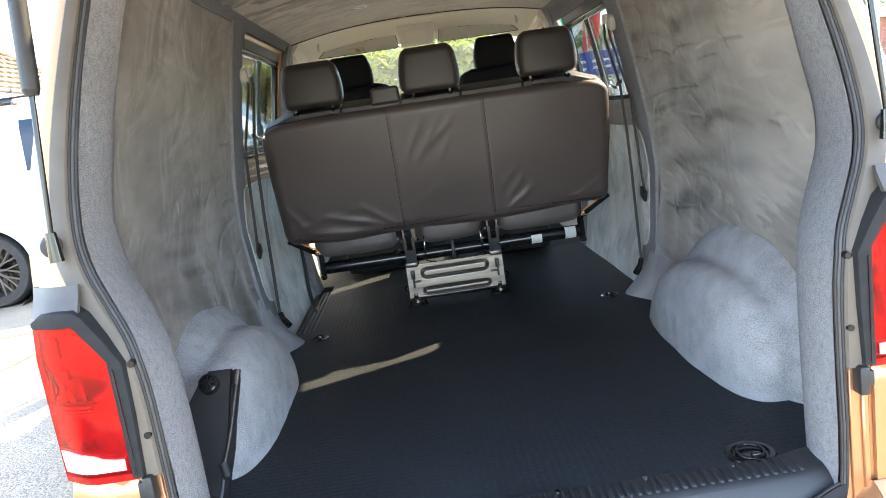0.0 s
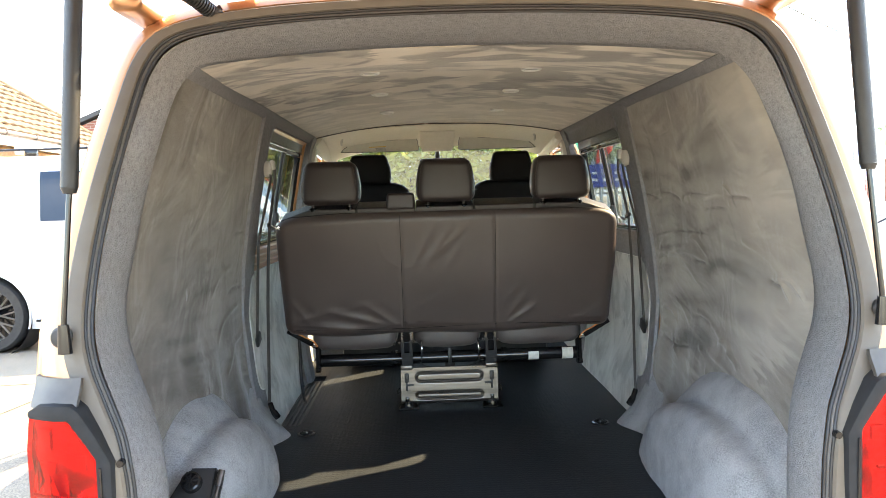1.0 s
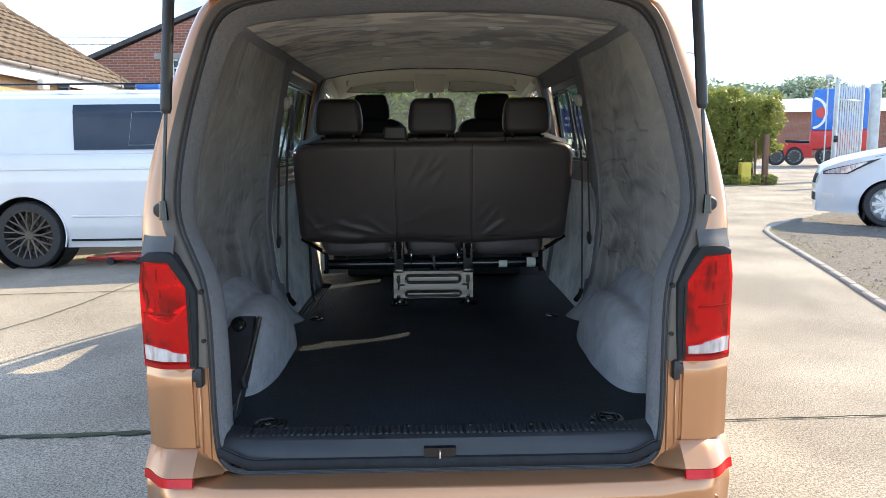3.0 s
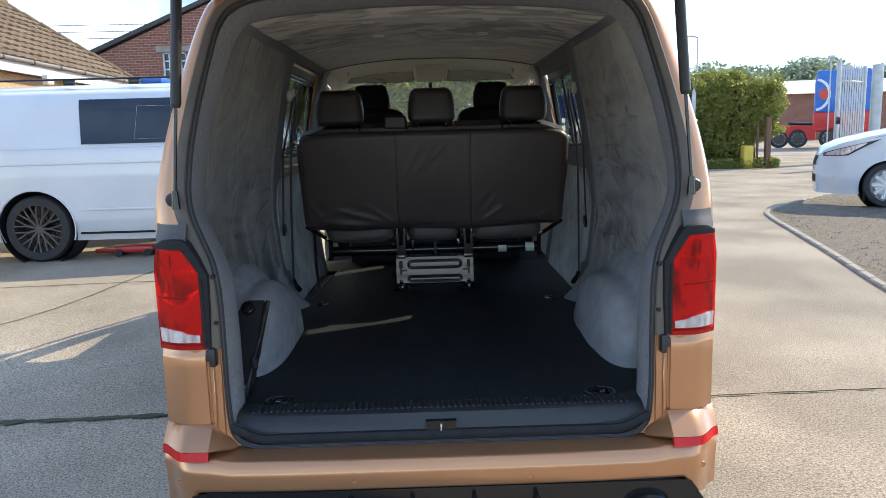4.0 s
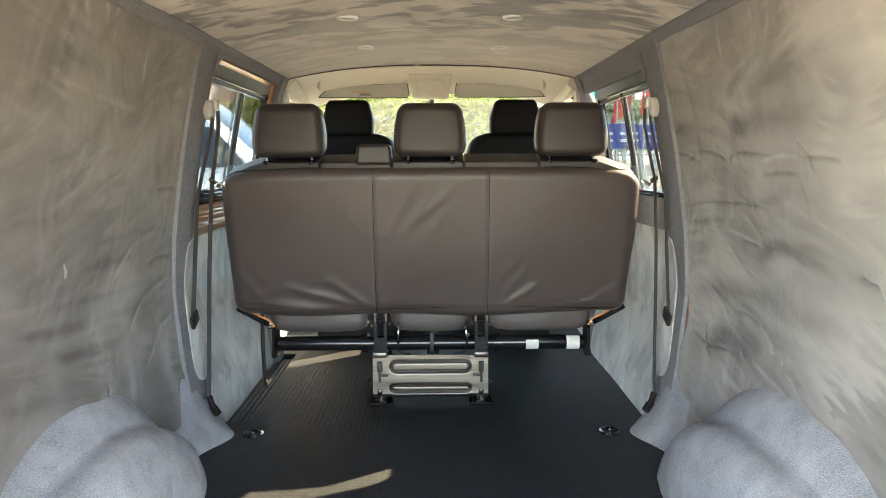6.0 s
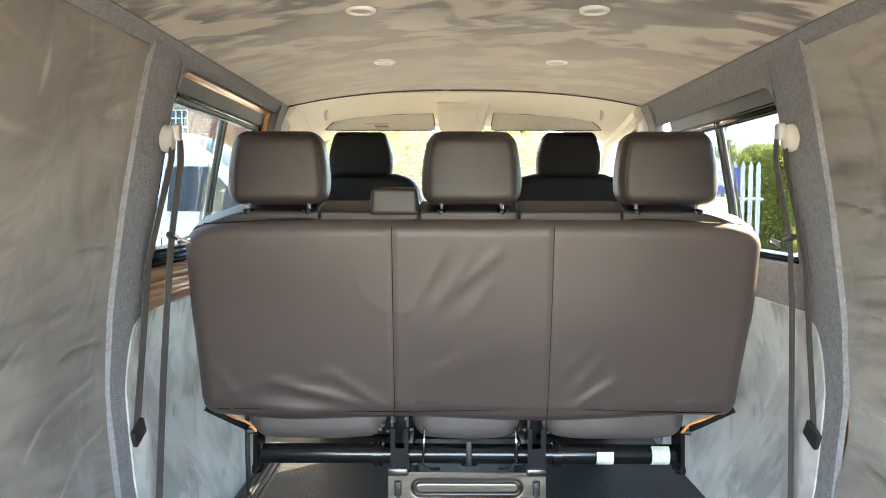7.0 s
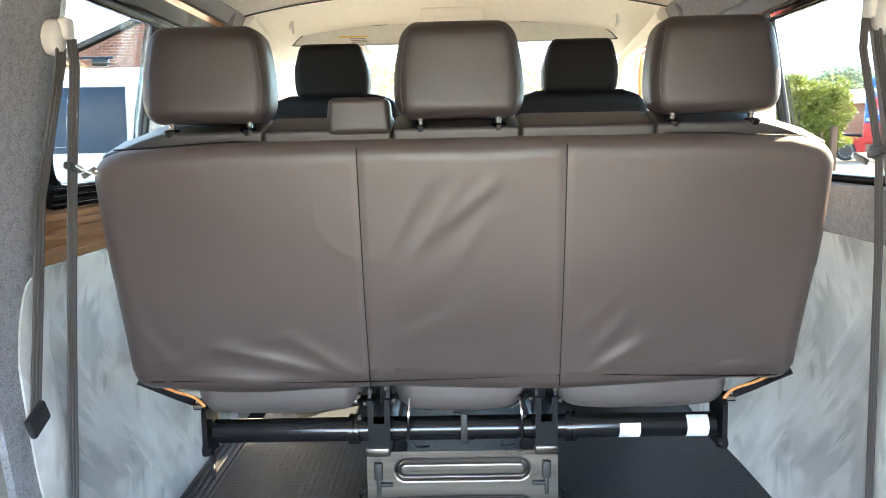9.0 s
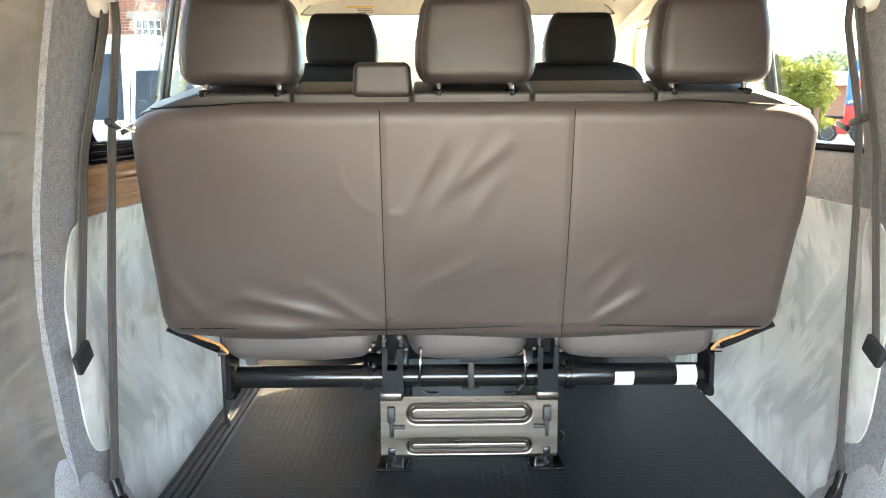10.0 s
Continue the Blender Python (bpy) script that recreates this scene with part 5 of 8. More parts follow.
def door_linings():
    # sliding door: bare painted metal above a pale suede card
    d = thing("sliding_door", "sliding side door with bare copper metal above a pale suede card", "door", (-0.9, 1.8, 0.36), kind="structure")

    def s(y, z, o=0.0):
        return (-(wall_x(z) + 0.05 + o), y, z)

    bm = bmesh.new()
    shell(bm, lambda y, z: s(y, z), lin(1.70, 2.86, 10), lin(1.145, 1.30, 6), -0.01)
    for z, o, h in ((1.255, -0.012, 0.022), (1.215, -0.018, 0.02), (1.178, -0.010, 0.016)):
        sweep(bm, [s(y, z, o) for y in lin(1.70, 2.86, 6)], h, 0.016, side=(0, 0, 1))
    part("door_metal", bm, COPPER, d, "bare copper painted door frame")
    bm = bmesh.new()
    shell(bm, lambda y, z: s(y, z, 0.0), lin(1.70, 2.86, 10), lin(1.775, 1.86, 4), -0.01)
    sweep(bm, [s(y, 1.80, -0.02) for y in lin(1.79, 2.76, 6)], 0.02, 0.018, side=(0, 0, 1))
    sweep(bm, [s(2.745, z, -0.02) for z in lin(1.30, 1.80, 6)], 0.03, 0.02, side=(0, 1, 0))
    part("door_top_metal", bm, COPPER, d)
    bm = bmesh.new()
    sweep(bm, [s(y, 1.822, -0.035) for y in lin(1.80, 2.60, 6)], 0.012, 0.008, side=(0, 0, 1))
    part("door_rail", bm, CHROME, d, "bright metal door rail")
    bm = bmesh.new()
    shell(bm, lambda y, z: s(y, z, -0.02 + 0.006 * noise.noise((y * 2, z * 2, 0))), lin(1.74, 2.80, 24), lin(0.36, 1.150, 24), -0.014)
    part("door_card", bm, SUEDE_PALE, d, "pale grey brushed suede door card")
    bm = bmesh.new()
    sweep(bm, fine_ring([(-0.735, 2.30, 0.36), (-0.775, 2.42, 0.42), (-0.80, 2.50, 0.52), (-0.805, 2.52, 0.70), (-0.81, 2.53, 0.95)], 6), 0.009, side=(0, 1, 0))
    part("door_seal", bm, SEAL_RUBBER, d)
    # fixed side: felt strip under the window over a pale card
    r = thing("side_panel", "fixed van side with a felt strip over a pale suede card", "wall panel", (0.86, 2.2, FLOOR), kind="structure")
    bm = bmesh.new()
    shell(bm, lambda y, z: (wall_x(z) - 0.002, y, z), lin(1.70, 2.80, 10), lin(1.165, 1.285, 5), 0.045)
    part("felt_strip", bm, CARPET, r)
    bm = bmesh.new()
    shell(bm, lambda y, z: (wall_x(z) - 0.008 + 0.005 * noise.noise((y * 2.5, z * 2, 7)), y, z), lin(1.72, 2.80, 24), lin(FLOOR, 1.172, 24), 0.014)
    part("suede_card", bm, SUEDE_PALE, r, "pale grey brushed suede card")
    # pale patches on the belt pillars
    for side in (-1, 1):
        bm = bmesh.new()
        shell(bm, lambda u, v: (side * (wall_x(0.66 + 0.50 * v) - 0.012 - 0.006 * math.sin(math.pi * u)), 1.625 + 0.0575 + (0.115 - 0.035 * v ** 3) * (u - 0.5) * (1 - abs(2 * v - 1) ** 9) ** 0.5 + 0.02 * v ** 4, 0.66 + 0.50 * v), lin(0, 1, 8), [0, 0.004, 0.012, 0.025, 0.045, 0.08] + lin(0.12, 0.88, 12) + [0.92, 0.955, 0.975, 0.988, 0.996, 1.0], 0.012 * side)
        part("pillar_card", bm, SUEDE_PALE, WALL_L if side < 0 else WALL_R, "pale suede patch on the pillar")


door_linings()


def webbing(bm, pts, w, side):
    """A strap with three woven ribs along it."""
    s = Vector(side).normalized()
    pts = [Vector(p) for p in pts]
    rings = []
    for i, p in enumerate(pts):
        d = (pts[min(i + 1, len(pts) - 1)] - pts[max(i - 1, 0)]).normalized()
        n = d.cross(s).normalized()
        us = lin(-0.5, 0.5, 18)
        half = [(u * w, 0.0012 + 0.0013 * abs(math.cos(3 * math.pi * u))) for u in us]
        rings.append([p + s * a + n * h for a, h in half] + [p + s * a - n * h for a, h in reversed(half)])
    loft(bm, rings, True, True)


def belt(side):
    x0, y0, z0 = side * (wall_x(1.61) - 0.022), 1.703 if side < 0 else 1.665, 1.610
    dy = 0.045 if side < 0 else -0.03
    t = thing("seat_belt", "grey seat belt hanging from a cream pillar anchor to the floor", "seat belt", (side * 0.80, 1.63, 0.6), "bench seat belts")
    bm = bmesh.new()
    lathe(bm, [(side * 0.016, 0.027), (side * 0.006, 0.031), (-side * 0.006, 0.029), (-side * 0.013, 0.021), (-side * 0.016, 0.001)], (x0, y0 - 0.006, z0 - 0.004), "x", 28)
    bmesh.ops.scale(bm, vec=(1, 0.78, 1.12), verts=bm.verts, space=Matrix.Translation((-x0, -y0, -z0)))
    pad(bm, (0.010, 0.016, 0.021), 0.008, (1, 3, 3), lambda p, q: Vector((x0 - side * 0.016, y0 + 0.008, z0 + 0.012)) + p)
    part("anchor", bm, CREAM_PLASTIC, t, "cream plastic belt anchor")
    bm = bmesh.new()
    webbing(bm, [(x0 - side * 0.010, y0 - 0.004, z0 - 0.01), (x0 - side * 0.006, y0 - 0.008, z0 - 0.06), (side * (wall_x(1.3) - 0.020), 1.68 + 0.3 * dy, 1.30), (side * (wall_x(0.91) - 0.034), 1.620, 0.905)], 0.030 if side < 0 else 0.021, (-0.12 * side, 0.95, 0.15))
    part("retractor_strap", bm, BELT, t)
    bm = bmesh.new()
    webbing(bm, [(x0 - side * 0.022, y0 + 0.012, z0 - 0.004), (x0 - side * 0.022, y0 + 0.014, z0 - 0.06), (side * 0.777, 1.710 + dy, 1.36), (side * 0.787, 1.702 + 0.8 * dy, 1.17), (side * 0.79, 1.69 + 0.5 * dy, 1.0), (side * 0.788, 1.655, 0.66), (side * 0.783, 1.628, 0.60)], 0.027 if side < 0 else 0.019, (-0.2 * side, 0.95, 0.0))
    part("lap_strap", bm, BELT, t)
    bm = bmesh.new()
    box(bm, (side * (wall_x(0.9) - 0.040), 1.612, 0.893), (0.014, 0.062, 0.045), 0.005, Euler((radians(24), 0, 0)).to_matrix().to_4x4())
    part("strap_guide", bm, BLACK_PLASTIC, t, "black strap guide")
    bm = bmesh.new()
    box(bm, (side * 0.774, 1.708 + dy, 1.362), (0.016, 0.052, 0.015), 0.004, Euler((radians(-14), 0, 0)).to_matrix().to_4x4())
    part("tongue_stop", bm, BLACK_PLASTIC, t)
    bm = bmesh.new()
    box(bm, (side * 0.752, 1.727 + dy, 1.350), (0.034, 0.003, 0.012), 0.001, Euler((0, radians(side * 28), 0)).to_matrix().to_4x4())
    part("tongue", bm, CHROME, t, "bright steel belt tongue")
    bm = bmesh.new()
    cyl(bm, (side * 0.782, 1.628, 0.615), (side * 0.765, 1.615, 0.575), 0.011, seg=12)
    cyl(bm, (side * 0.765, 1.615, 0.58), (side * 0.745, 1.60, 0.560), 0.014, seg=12)
    part("floor_bracket", bm, STEEL_BLACK, t)


belt(-1)
belt(1)


# ---- the three-seat bench ----
def bench():
    b = thing("bench_seat", "three-seat bench in black leatherette with folding back and steel frame", "bench seat", (0, 1.98, FLOOR))

    def lean(p):
        """Places of the upright back panel: x, depth from its rear face, height over its foot."""
        return Vector((p.x, 1.862 - 0.105 * (p.z / 0.565) + p.y, 0.843 + p.z))

    folds = [(-0.62, 0.05, -0.25, 0.02, 0.016), (-0.55, 0.12, -0.27, 0.045, 0.014), (-0.40, 0.16, -0.22, 0.03, 0.008), (0.24, 0.02, 0.40, 0.13, 0.012), (0.25, 0.05, 0.36, 0.20, 0.007), (-0.18, 0.28, -0.06, 0.50, 0.006), (-0.12, 0.30, 0.02, 0.50, 0.006),
             (-0.20, 0.10, 0.14, 0.22, 0.003), (-0.70, 0.06, -0.60, 0.10, 0.008), (0.30, 0.015, 0.68, 0.03, 0.007), (-0.74, 0.20, -0.62, 0.04, 0.006), (0.55, 0.02, 0.72, 0.12, 0.005)]

    folds = tuple(folds) + ((-0.06, 0.36, 0.08, 0.49, 0.006), (0.02, 0.22, -0.14, 0.13, 0.005), (-0.02, 0.29, 0.06, 0.42, 0.004), (0.23, 0.13, 0.34, 0.24, 0.005), (-0.60, 0.10, -0.30, 0.16, 0.004))

    def crease(x, z):
        d = 0.0
        for ax, az, bx, bz, h in folds:
            a, c = Vector((ax, az)), Vector((bx - ax, bz - az))
            t = max(0, min(1, (Vector((x, z)) - a).dot(c) / c.length_squared))
            off = (Vector((x, z)) - a - c * t).length
            d += 0.34 * h * math.exp(-(off / 0.013) ** 2) * max(0.0, math.sin(math.pi * min(1, max(0, t * 0.96 + 0.02)))) ** 0.7
            d -= 0.20 * h * math.exp(-((off - 0.032) / 0.020) ** 2) * math.sin(math.pi * t)
        ring = math.hypot(x + 0.19, z - 0.43) - 0.115
        if z < 0.44:
            d += 0.0008 * math.exp(-(ring / 0.007) ** 2)
        return d

    def back(p, q):
        k = p.z / 0.283
        x = p.x * (0.992 - (0.030 if p.x > 0 else 0.012) * smooth(0.4, -1, k))
        z = p.z + 0.283
        y = p.y + 0.075
        if q.y < -0.02:
            y -= crease(x, z) + 0.010 * (1 - (p.x / 0.74) ** 4) * math.sin(math.pi * max(0, min(1, z / 0.565)))
            for s in (-0.21, 0.21):
                y += 0.004 * math.exp(-((x - s) / 0.0045) ** 2)
            y += 0.005 * math.exp(-((z - 0.034 - 0.004 * math.sin(7 * x)) / 0.005) ** 2)
            y += 0.0025 * noise.noise((x * 4, z * 5, 3))
        z -= (0.010 * smooth(0.6, 1.0, abs(p.x) / 0.74) + (0.022 * smooth(0.86, 1.02, abs(p.x) / 0.768) if k > 0.6 else 0)) * (1 if k > 0 else -1.2) + (0.006 * math.sin(x * 9) if k < -0.8 else 0)
        return lean(Vector((x, y, z)))

    bm = bmesh.new()
    pad(bm, (0.768, 0.075, 0.285), 0.05, (200, 3, 80), back)
    main = part("backrest", bm, LEATHER, b, "black leatherette bench back with stitched seams", sharp=70)
    for s in (-0.21, 0.21):
        bm = bmesh.new()
        sweep(bm, [lean(Vector((s, -0.0105 * math.sin(math.pi * z / 0.565) - crease(s, z) + 0.002, z))) for z in lin(0.012, 0.545, 40)], 0.0011, seg=5)
        part("seam", bm, LEATHER_CAB, main)
    bm = bmesh.new()
    sweep(bm, [lean(Vector((x, 0.014, 0.5630 - 0.012 * smooth(0.6, 1.0, abs(x) / 0.72)))) for x in lin(-0.70, 0.70, 60)], 0.0016, seg=6)
    part("top_piping", bm, LEATHER_CAB, main)
    # near-black line drawn along the hem crease as its shade
    bm = bmesh.new()
    sweep(bm, [lean(Vector((x, 0.0035 - crease(x, 0.034), 0.034 + 0.004 * math.sin(7 * x)))) for x in lin(-0.70, 0.69, 90)], 0.0017, seg=5)
    part("hem_shade_line", bm, LEATHER_CAB, main)
    # piped upper edge with a stitched band on top
    for x0, x1 in ((-0.735, -0.401), (-0.399, -0.141), (-0.139, 0.119), (0.121, 0.389), (0.391, 0.735)):
        bm = bmesh.new()
        pad(bm, ((x1 - x0) / 2, 0.058, 0.018), 0.008, (8, 2, 1), lambda p, q: lean(Vector((p.x + (x0 + x1) / 2, p.y + 0.085, p.z + 0.572 + 0.26 * (p.y + 0.03) - 0.045 * smooth(0.58, 0.76, abs(p.x + (x0 + x1) / 2))))))
        part("top_band", bm, LEATHER_BAND, main, sharp=70)
    # head restraints with their posts
    for cx in (-0.51, -0.003, 0.508):
        bm = bmesh.new()

        def rest(p, q):
            k = p.z / 0.095
            x = p.x * (1 - 0.17 * max(0.0, (k + 0.4) / 1.4) ** 1.9 - 0.04 * smooth(-0.4, -1, k))
            y = p.y + 0.02 * k
            if q.y < 0:
                y -= 0.008 * (1 - (p.x / 0.13) ** 2)
            return Vector((cx + x, 1.825 - 0.012 * k + y, 1.539 + p.z))

        pad(bm, (0.131, 0.055, 0.096), 0.034, (14, 3, 12), rest)
        h = part("head_restraint", bm, LEATHER_HEAD, b, "black leatherette head restraint", sharp=70)
        for sx in (-1, 1):
            bm = bmesh.new()
            pts = []
            for k in lin(-0.86, 0.86, 48):
                x = 0.116 * (1 - 0.17 * max(0.0, (k + 0.4) / 1.4) ** 1.9 - 0.04 * smooth(-0.4, -1, k))
                pts.append((cx + sx * x, 1.825 - 0.012 * k + 0.02 * k - 0.0525, 1.539 + 0.092 * k))
            for i in range(0, len(pts) - 1, 2):
                sweep(bm, [pts[i], pts[i + 1]], 0.0008, seg=5)
            part("stitched_seam", bm, STITCH, h)
            bm = bmesh.new()
            cyl(bm, (cx + sx * 0.079, 1.800, 1.41), (cx + sx * 0.079, 1.812, 1.48), 0.0065, seg=14)
            part("post", bm, CHROME, h, "chrome post")
            bm = bmesh.new()
            lathe(bm, [(-0.006, 0.020), (0.004, 0.019), (0.008, 0.014), (0.009, 0.007)], (cx + sx * 0.079, 1.801, 1.424), "z", 18)
            part("post_sleeve", bm, GLOSS_BLACK, h)
    # housing for the centre belt
    bm = bmesh.new()
    pad(bm, (0.062, 0.045, 0.036), 0.014, (4, 2, 3), lambda p, q: Vector((-0.203 + p.x * (1 - 0.05 * p.z / 0.036), 1.80 + p.y, 1.452 + p.z)))
    part("belt_housing", bm, LEATHER_HEAD, b, "small leatherette belt housing", sharp=70)
    # cushions showing under the back
    for x0, x1 in ((-0.645, -0.245), (-0.168, 0.150), (0.216, 0.63)):
        bm = bmesh.new()

        def cushion(p, q):
            w = 0.006 * noise.noise((p.x * 12, p.z * 10, x0)) if q.y < 0 else 0
            return Vector(((x0 + x1) / 2 + p.x, 2.20 + p.y - w - 0.02 * (1 - (p.x / (x1 - x0) * 2) ** 2), 0.842 + p.z - 0.010 * (1 - (2 * p.x / (x1 - x0)) ** 4)))

        pad(bm, ((x1 - x0) / 2, 0.24, 0.075), 0.05, (16, 3, 3), cushion)
        part("seat_cushion", bm, LEATHER_GREY, b, "grey underside of a seat cushion", sharp=70)
    bm = bmesh.new()
    pad(bm, (0.70, 0.235, 0.06), 0.04, (8, 4, 2), lambda p, q: Vector((p.x, 2.24 + p.y, 0.93 + p.z)))
    part("seat_base", bm, LEATHER, b)
    # steel frame: cross tube, collars, end plates
    bm = bmesh.new()
    cyl(bm, (-0.612, 2.0, 0.706), (0.605, 2.0, 0.706), 0.029, seg=28)
    tube = part("cross_tube", bm, STEEL_BLACK, b, "black steel cross tube")
    for x in (-0.262, -0.276, 0.250, 0.264):
        bm = bmesh.new()
        lathe(bm, [(-0.005, 0.029), (-0.005, 0.037), (0.005, 0.037), (0.005, 0.029)], (x, 2.0, 0.706), "x", 28)
        part("collar", bm, STEEL_BLACK, tube)
    for x, w, z in ((0.397, 0.05, 0.697), (0.560, 0.052, 0.706)):
        bm = bmesh.new()
        a0, a1 = (150, 262) if w < 0.051 else (112, 262)
        shell(bm, lambda u, v: (x + w * (u - 0.5), 2.0 + 0.0298 * math.cos(radians(a0 + (a1 - a0) * v)), 0.706 + 0.0298 * math.sin(radians(a0 + (a1 - a0) * v))), lin(0, 1, 2), lin(0, 1, 10), 0.0008)
        lab = part("paper_label", bm, WHITE_LABEL, tube, "white paper label")
    for s, xe in ((-1, -0.625), (1, 0.618)):
        bm = bmesh.new()
        plate(bm, [(1.955, 0.66), (2.04, 0.65), (2.05, 0.76), (2.0, 0.80), (1.96, 0.77)], xe - 0.006, xe + 0.006, "x")
        cyl(bm, (xe - 0.012, 1.975, 0.668), (xe + 0.012, 1.975, 0.668), 0.012, seg=12)
        part("end_plate", bm, STEEL_BLACK, b)
        bm = bmesh.new()
        sweep(bm, [(xe, 1.99, 0.775), (xe + s * 0.05, 1.95, 0.815), (xe + s * 0.12, 1.90, 0.872)], 0.022, 0.01, side=(0, 0, 1))
        part("recliner_arm", bm, STEEL_BLACK, b)
        bm = bmesh.new()
        c = [(xe - s * 0.002, 1.965, 0.783), (xe + s * 0.012, 1.945, 0.812), (xe + s * 0.045, 1.915, 0.838), (xe + s * 0.075, 1.895, 0.862)]
        sweep(bm, fine_ring(c, 5), 0.0036, seg=8)
        part("pull_cord", bm, ORANGE_CORD, b, "orange pull cord")
        bm = bmesh.new()
        box(bm, (xe + s * 0.012, 1.97, 0.79), (0.012, 0.02, 0.02), 0.003)
        cyl(bm, (xe + s * 0.0, 1.958, 0.785), (xe + s * 0.02, 1.958, 0.785), 0.008, seg=10)
        part("release_latch", bm, CHROME, b)
    # two legs: bracket, bolts, foot
    for s, x in ((-1, -0.203), (1, 0.192)):
        bm = bmesh.new()
        for dx in (-0.022, 0.022):
            plate(bm, [(1.945, 0.665), (2.03, 0.665), (2.03, 0.86), (1.955, 0.86)], x + dx - 0.004, x + dx + 0.004, "x")
        plate(bm, [(x - 0.026, 0.665), (x + 0.026, 0.665), (x + 0.026, 0.735), (x + 0.012, 0.742), (x - 0.012, 0.742), (x - 0.026, 0.735)], 1.938, 1.946)
        plate(bm, [(x - 0.026, 0.735), (x - 0.013, 0.742), (x - 0.013, 0.80), (x - 0.026, 0.80)], 1.938, 1.946)
        plate(bm, [(x + 0.026, 0.735), (x + 0.013, 0.742), (x + 0.013, 0.80), (x + 0.026, 0.80)], 1.938, 1.946)
        br = part("leg_bracket", bm, STEEL_BLACK, b, "black steel leg bracket")
        for dx, z, y in ((-0.018, 0.828, 1.945), (0.02, 0.82, 1.945), (-0.034, 0.79, 1.965), (0.035, 0.785, 1.962), (0.05, 0.80, 1.972), (-0.05 * s, 0.745, 1.97)):
            bm = bmesh.new()
            cyl(bm, (x + dx * s, y + 0.012, z), (x + dx * s, y - 0.004, z), 0.005, seg=6)
            part("bolt", bm, STEEL, br)
        for k in range(2):
            bm = bmesh.new()
            xx = x + s * (0.062 + 0.018 * k)
            cyl(bm, (xx - 0.006, 1.985, 0.783), (xx + 0.006, 1.985, 0.783), 0.009, seg=12)
            part("nut", bm, STEEL, br)
        bm = bmesh.new()
        plate(bm, [(x - 0.049, 1.925), (x + 0.049, 1.925), (x + 0.04, 2.03), (x - 0.04, 2.03)], FLOOR + 0.001, FLOOR + 0.012, "z")
        bmesh.ops.bevel(bm, geom=bm.edges[:], offset=0.004, segments=1, affect="EDGES")
        box(bm, (x, 1.975, FLOOR + 0.028), (0.042, 0.06, 0.04), 0.006)
        part("foot", bm, STEEL_BLACK, b, "black steel floor foot")
        bm = bmesh.new()
        cyl(bm, (x - s * 0.0, 1.945, FLOOR + 0.022), (x, 1.93, FLOOR + 0.024), 0.007, seg=10)
        part("foot_catch", bm, STEEL_BLACK, b)
    # pressed steel front plate between the legs
    pl = bmesh.new()
    W0, W1, z0, z1 = -0.236, 0.220, 0.497, 0.668

    def press(x, z):
        """Depth of the pressing at x, z."""
        def slot(cx, cz, hw, hh):
            dx = max(0.0, abs(x - cx) - (hw - hh))
            return math.hypot(dx, z - cz) - hh
        d = 0.0
        for cx, cz, hw, hh in ((-0.008, 0.622, 0.155, 0.020), (-0.008, 0.536, 0.155, 0.0135)):
            e = slot(cx, cz, hw, hh)
            d += 0.007 * math.exp(-(e / 0.0045) ** 2)
        return d

    xs, zs = lin(W0, W1, 180), lin(z0, z1, 76)
    front = 1.936

    def pf(x, z):
        y = front + 0.012 * (z - z0) / (z1 - z0) + press(x, z)
        if z < 0.512:
            y += 0.02 * (0.512 - z) / 0.015
        return (x, y, z)

    shell(pl, pf, xs, zs, -0.004)
    plate_ob = part("front_plate", pl, STEEL, b, "pressed bright steel plate with two long slots", sharp=50)
    for s, x in ((-1, W0 + 0.028), (1, W1 - 0.028)):
        bm = bmesh.new()
        box(bm, (x, 1.940, 0.672), (0.056, 0.014, 0.022), 0.004)
        part("plate_tab", bm, STEEL, plate_ob)
        bm = bmesh.new()
        box(bm, (x, 1.937, 0.624), (0.020, 0.010, 0.042), 0.003)
        box(bm, (x - s * 0.0, 1.937, 0.587), (0.010, 0.008, 0.05), 0.002)
        box(bm, (x - s * 0.017, 1.937, 0.590), (0.034, 0.008, 0.010), 0.002)
        part("plate_slot", bm, BLACK_PLASTIC, plate_ob, "black key slot in the plate")
        bm = bmesh.new()
        box(bm, (x, 1.934, 0.523), (0.019, 0.008, 0.022), 0.003)
        box(bm, (x, 1.932, 0.523), (0.010, 0.008, 0.012), 0.002)
        part("plate_catch", bm, STEEL_BLACK, plate_ob)
        bm = bmesh.new()
        sweep(bm, [(x + s * 0.034, 1.948, 0.575), (x + s * 0.046, 1.94, 0.567), (x + s * 0.043, 1.932, 0.552), (x + s * 0.034, 1.934, 0.556)], 0.003, seg=8)
        part("side_hook", bm, STEEL_BLACK, plate_ob)
    # straps and rods behind the tube
    bm = bmesh.new()
    box(bm, (-0.002, 1.969, 0.715), (0.016, 0.008, 0.075), 0.003)
    box(bm, (-0.002, 2.02, 0.753), (0.055, 0.05, 0.022), 0.004)
    part("centre_clip", bm, BLACK_PLASTIC, b)
    bm = bmesh.new()
    box(bm, (0.002, 2.10, 0.655), (0.05, 0.02, 0.045), 0.004)
    part("centre_lug", bm, STEEL, b)
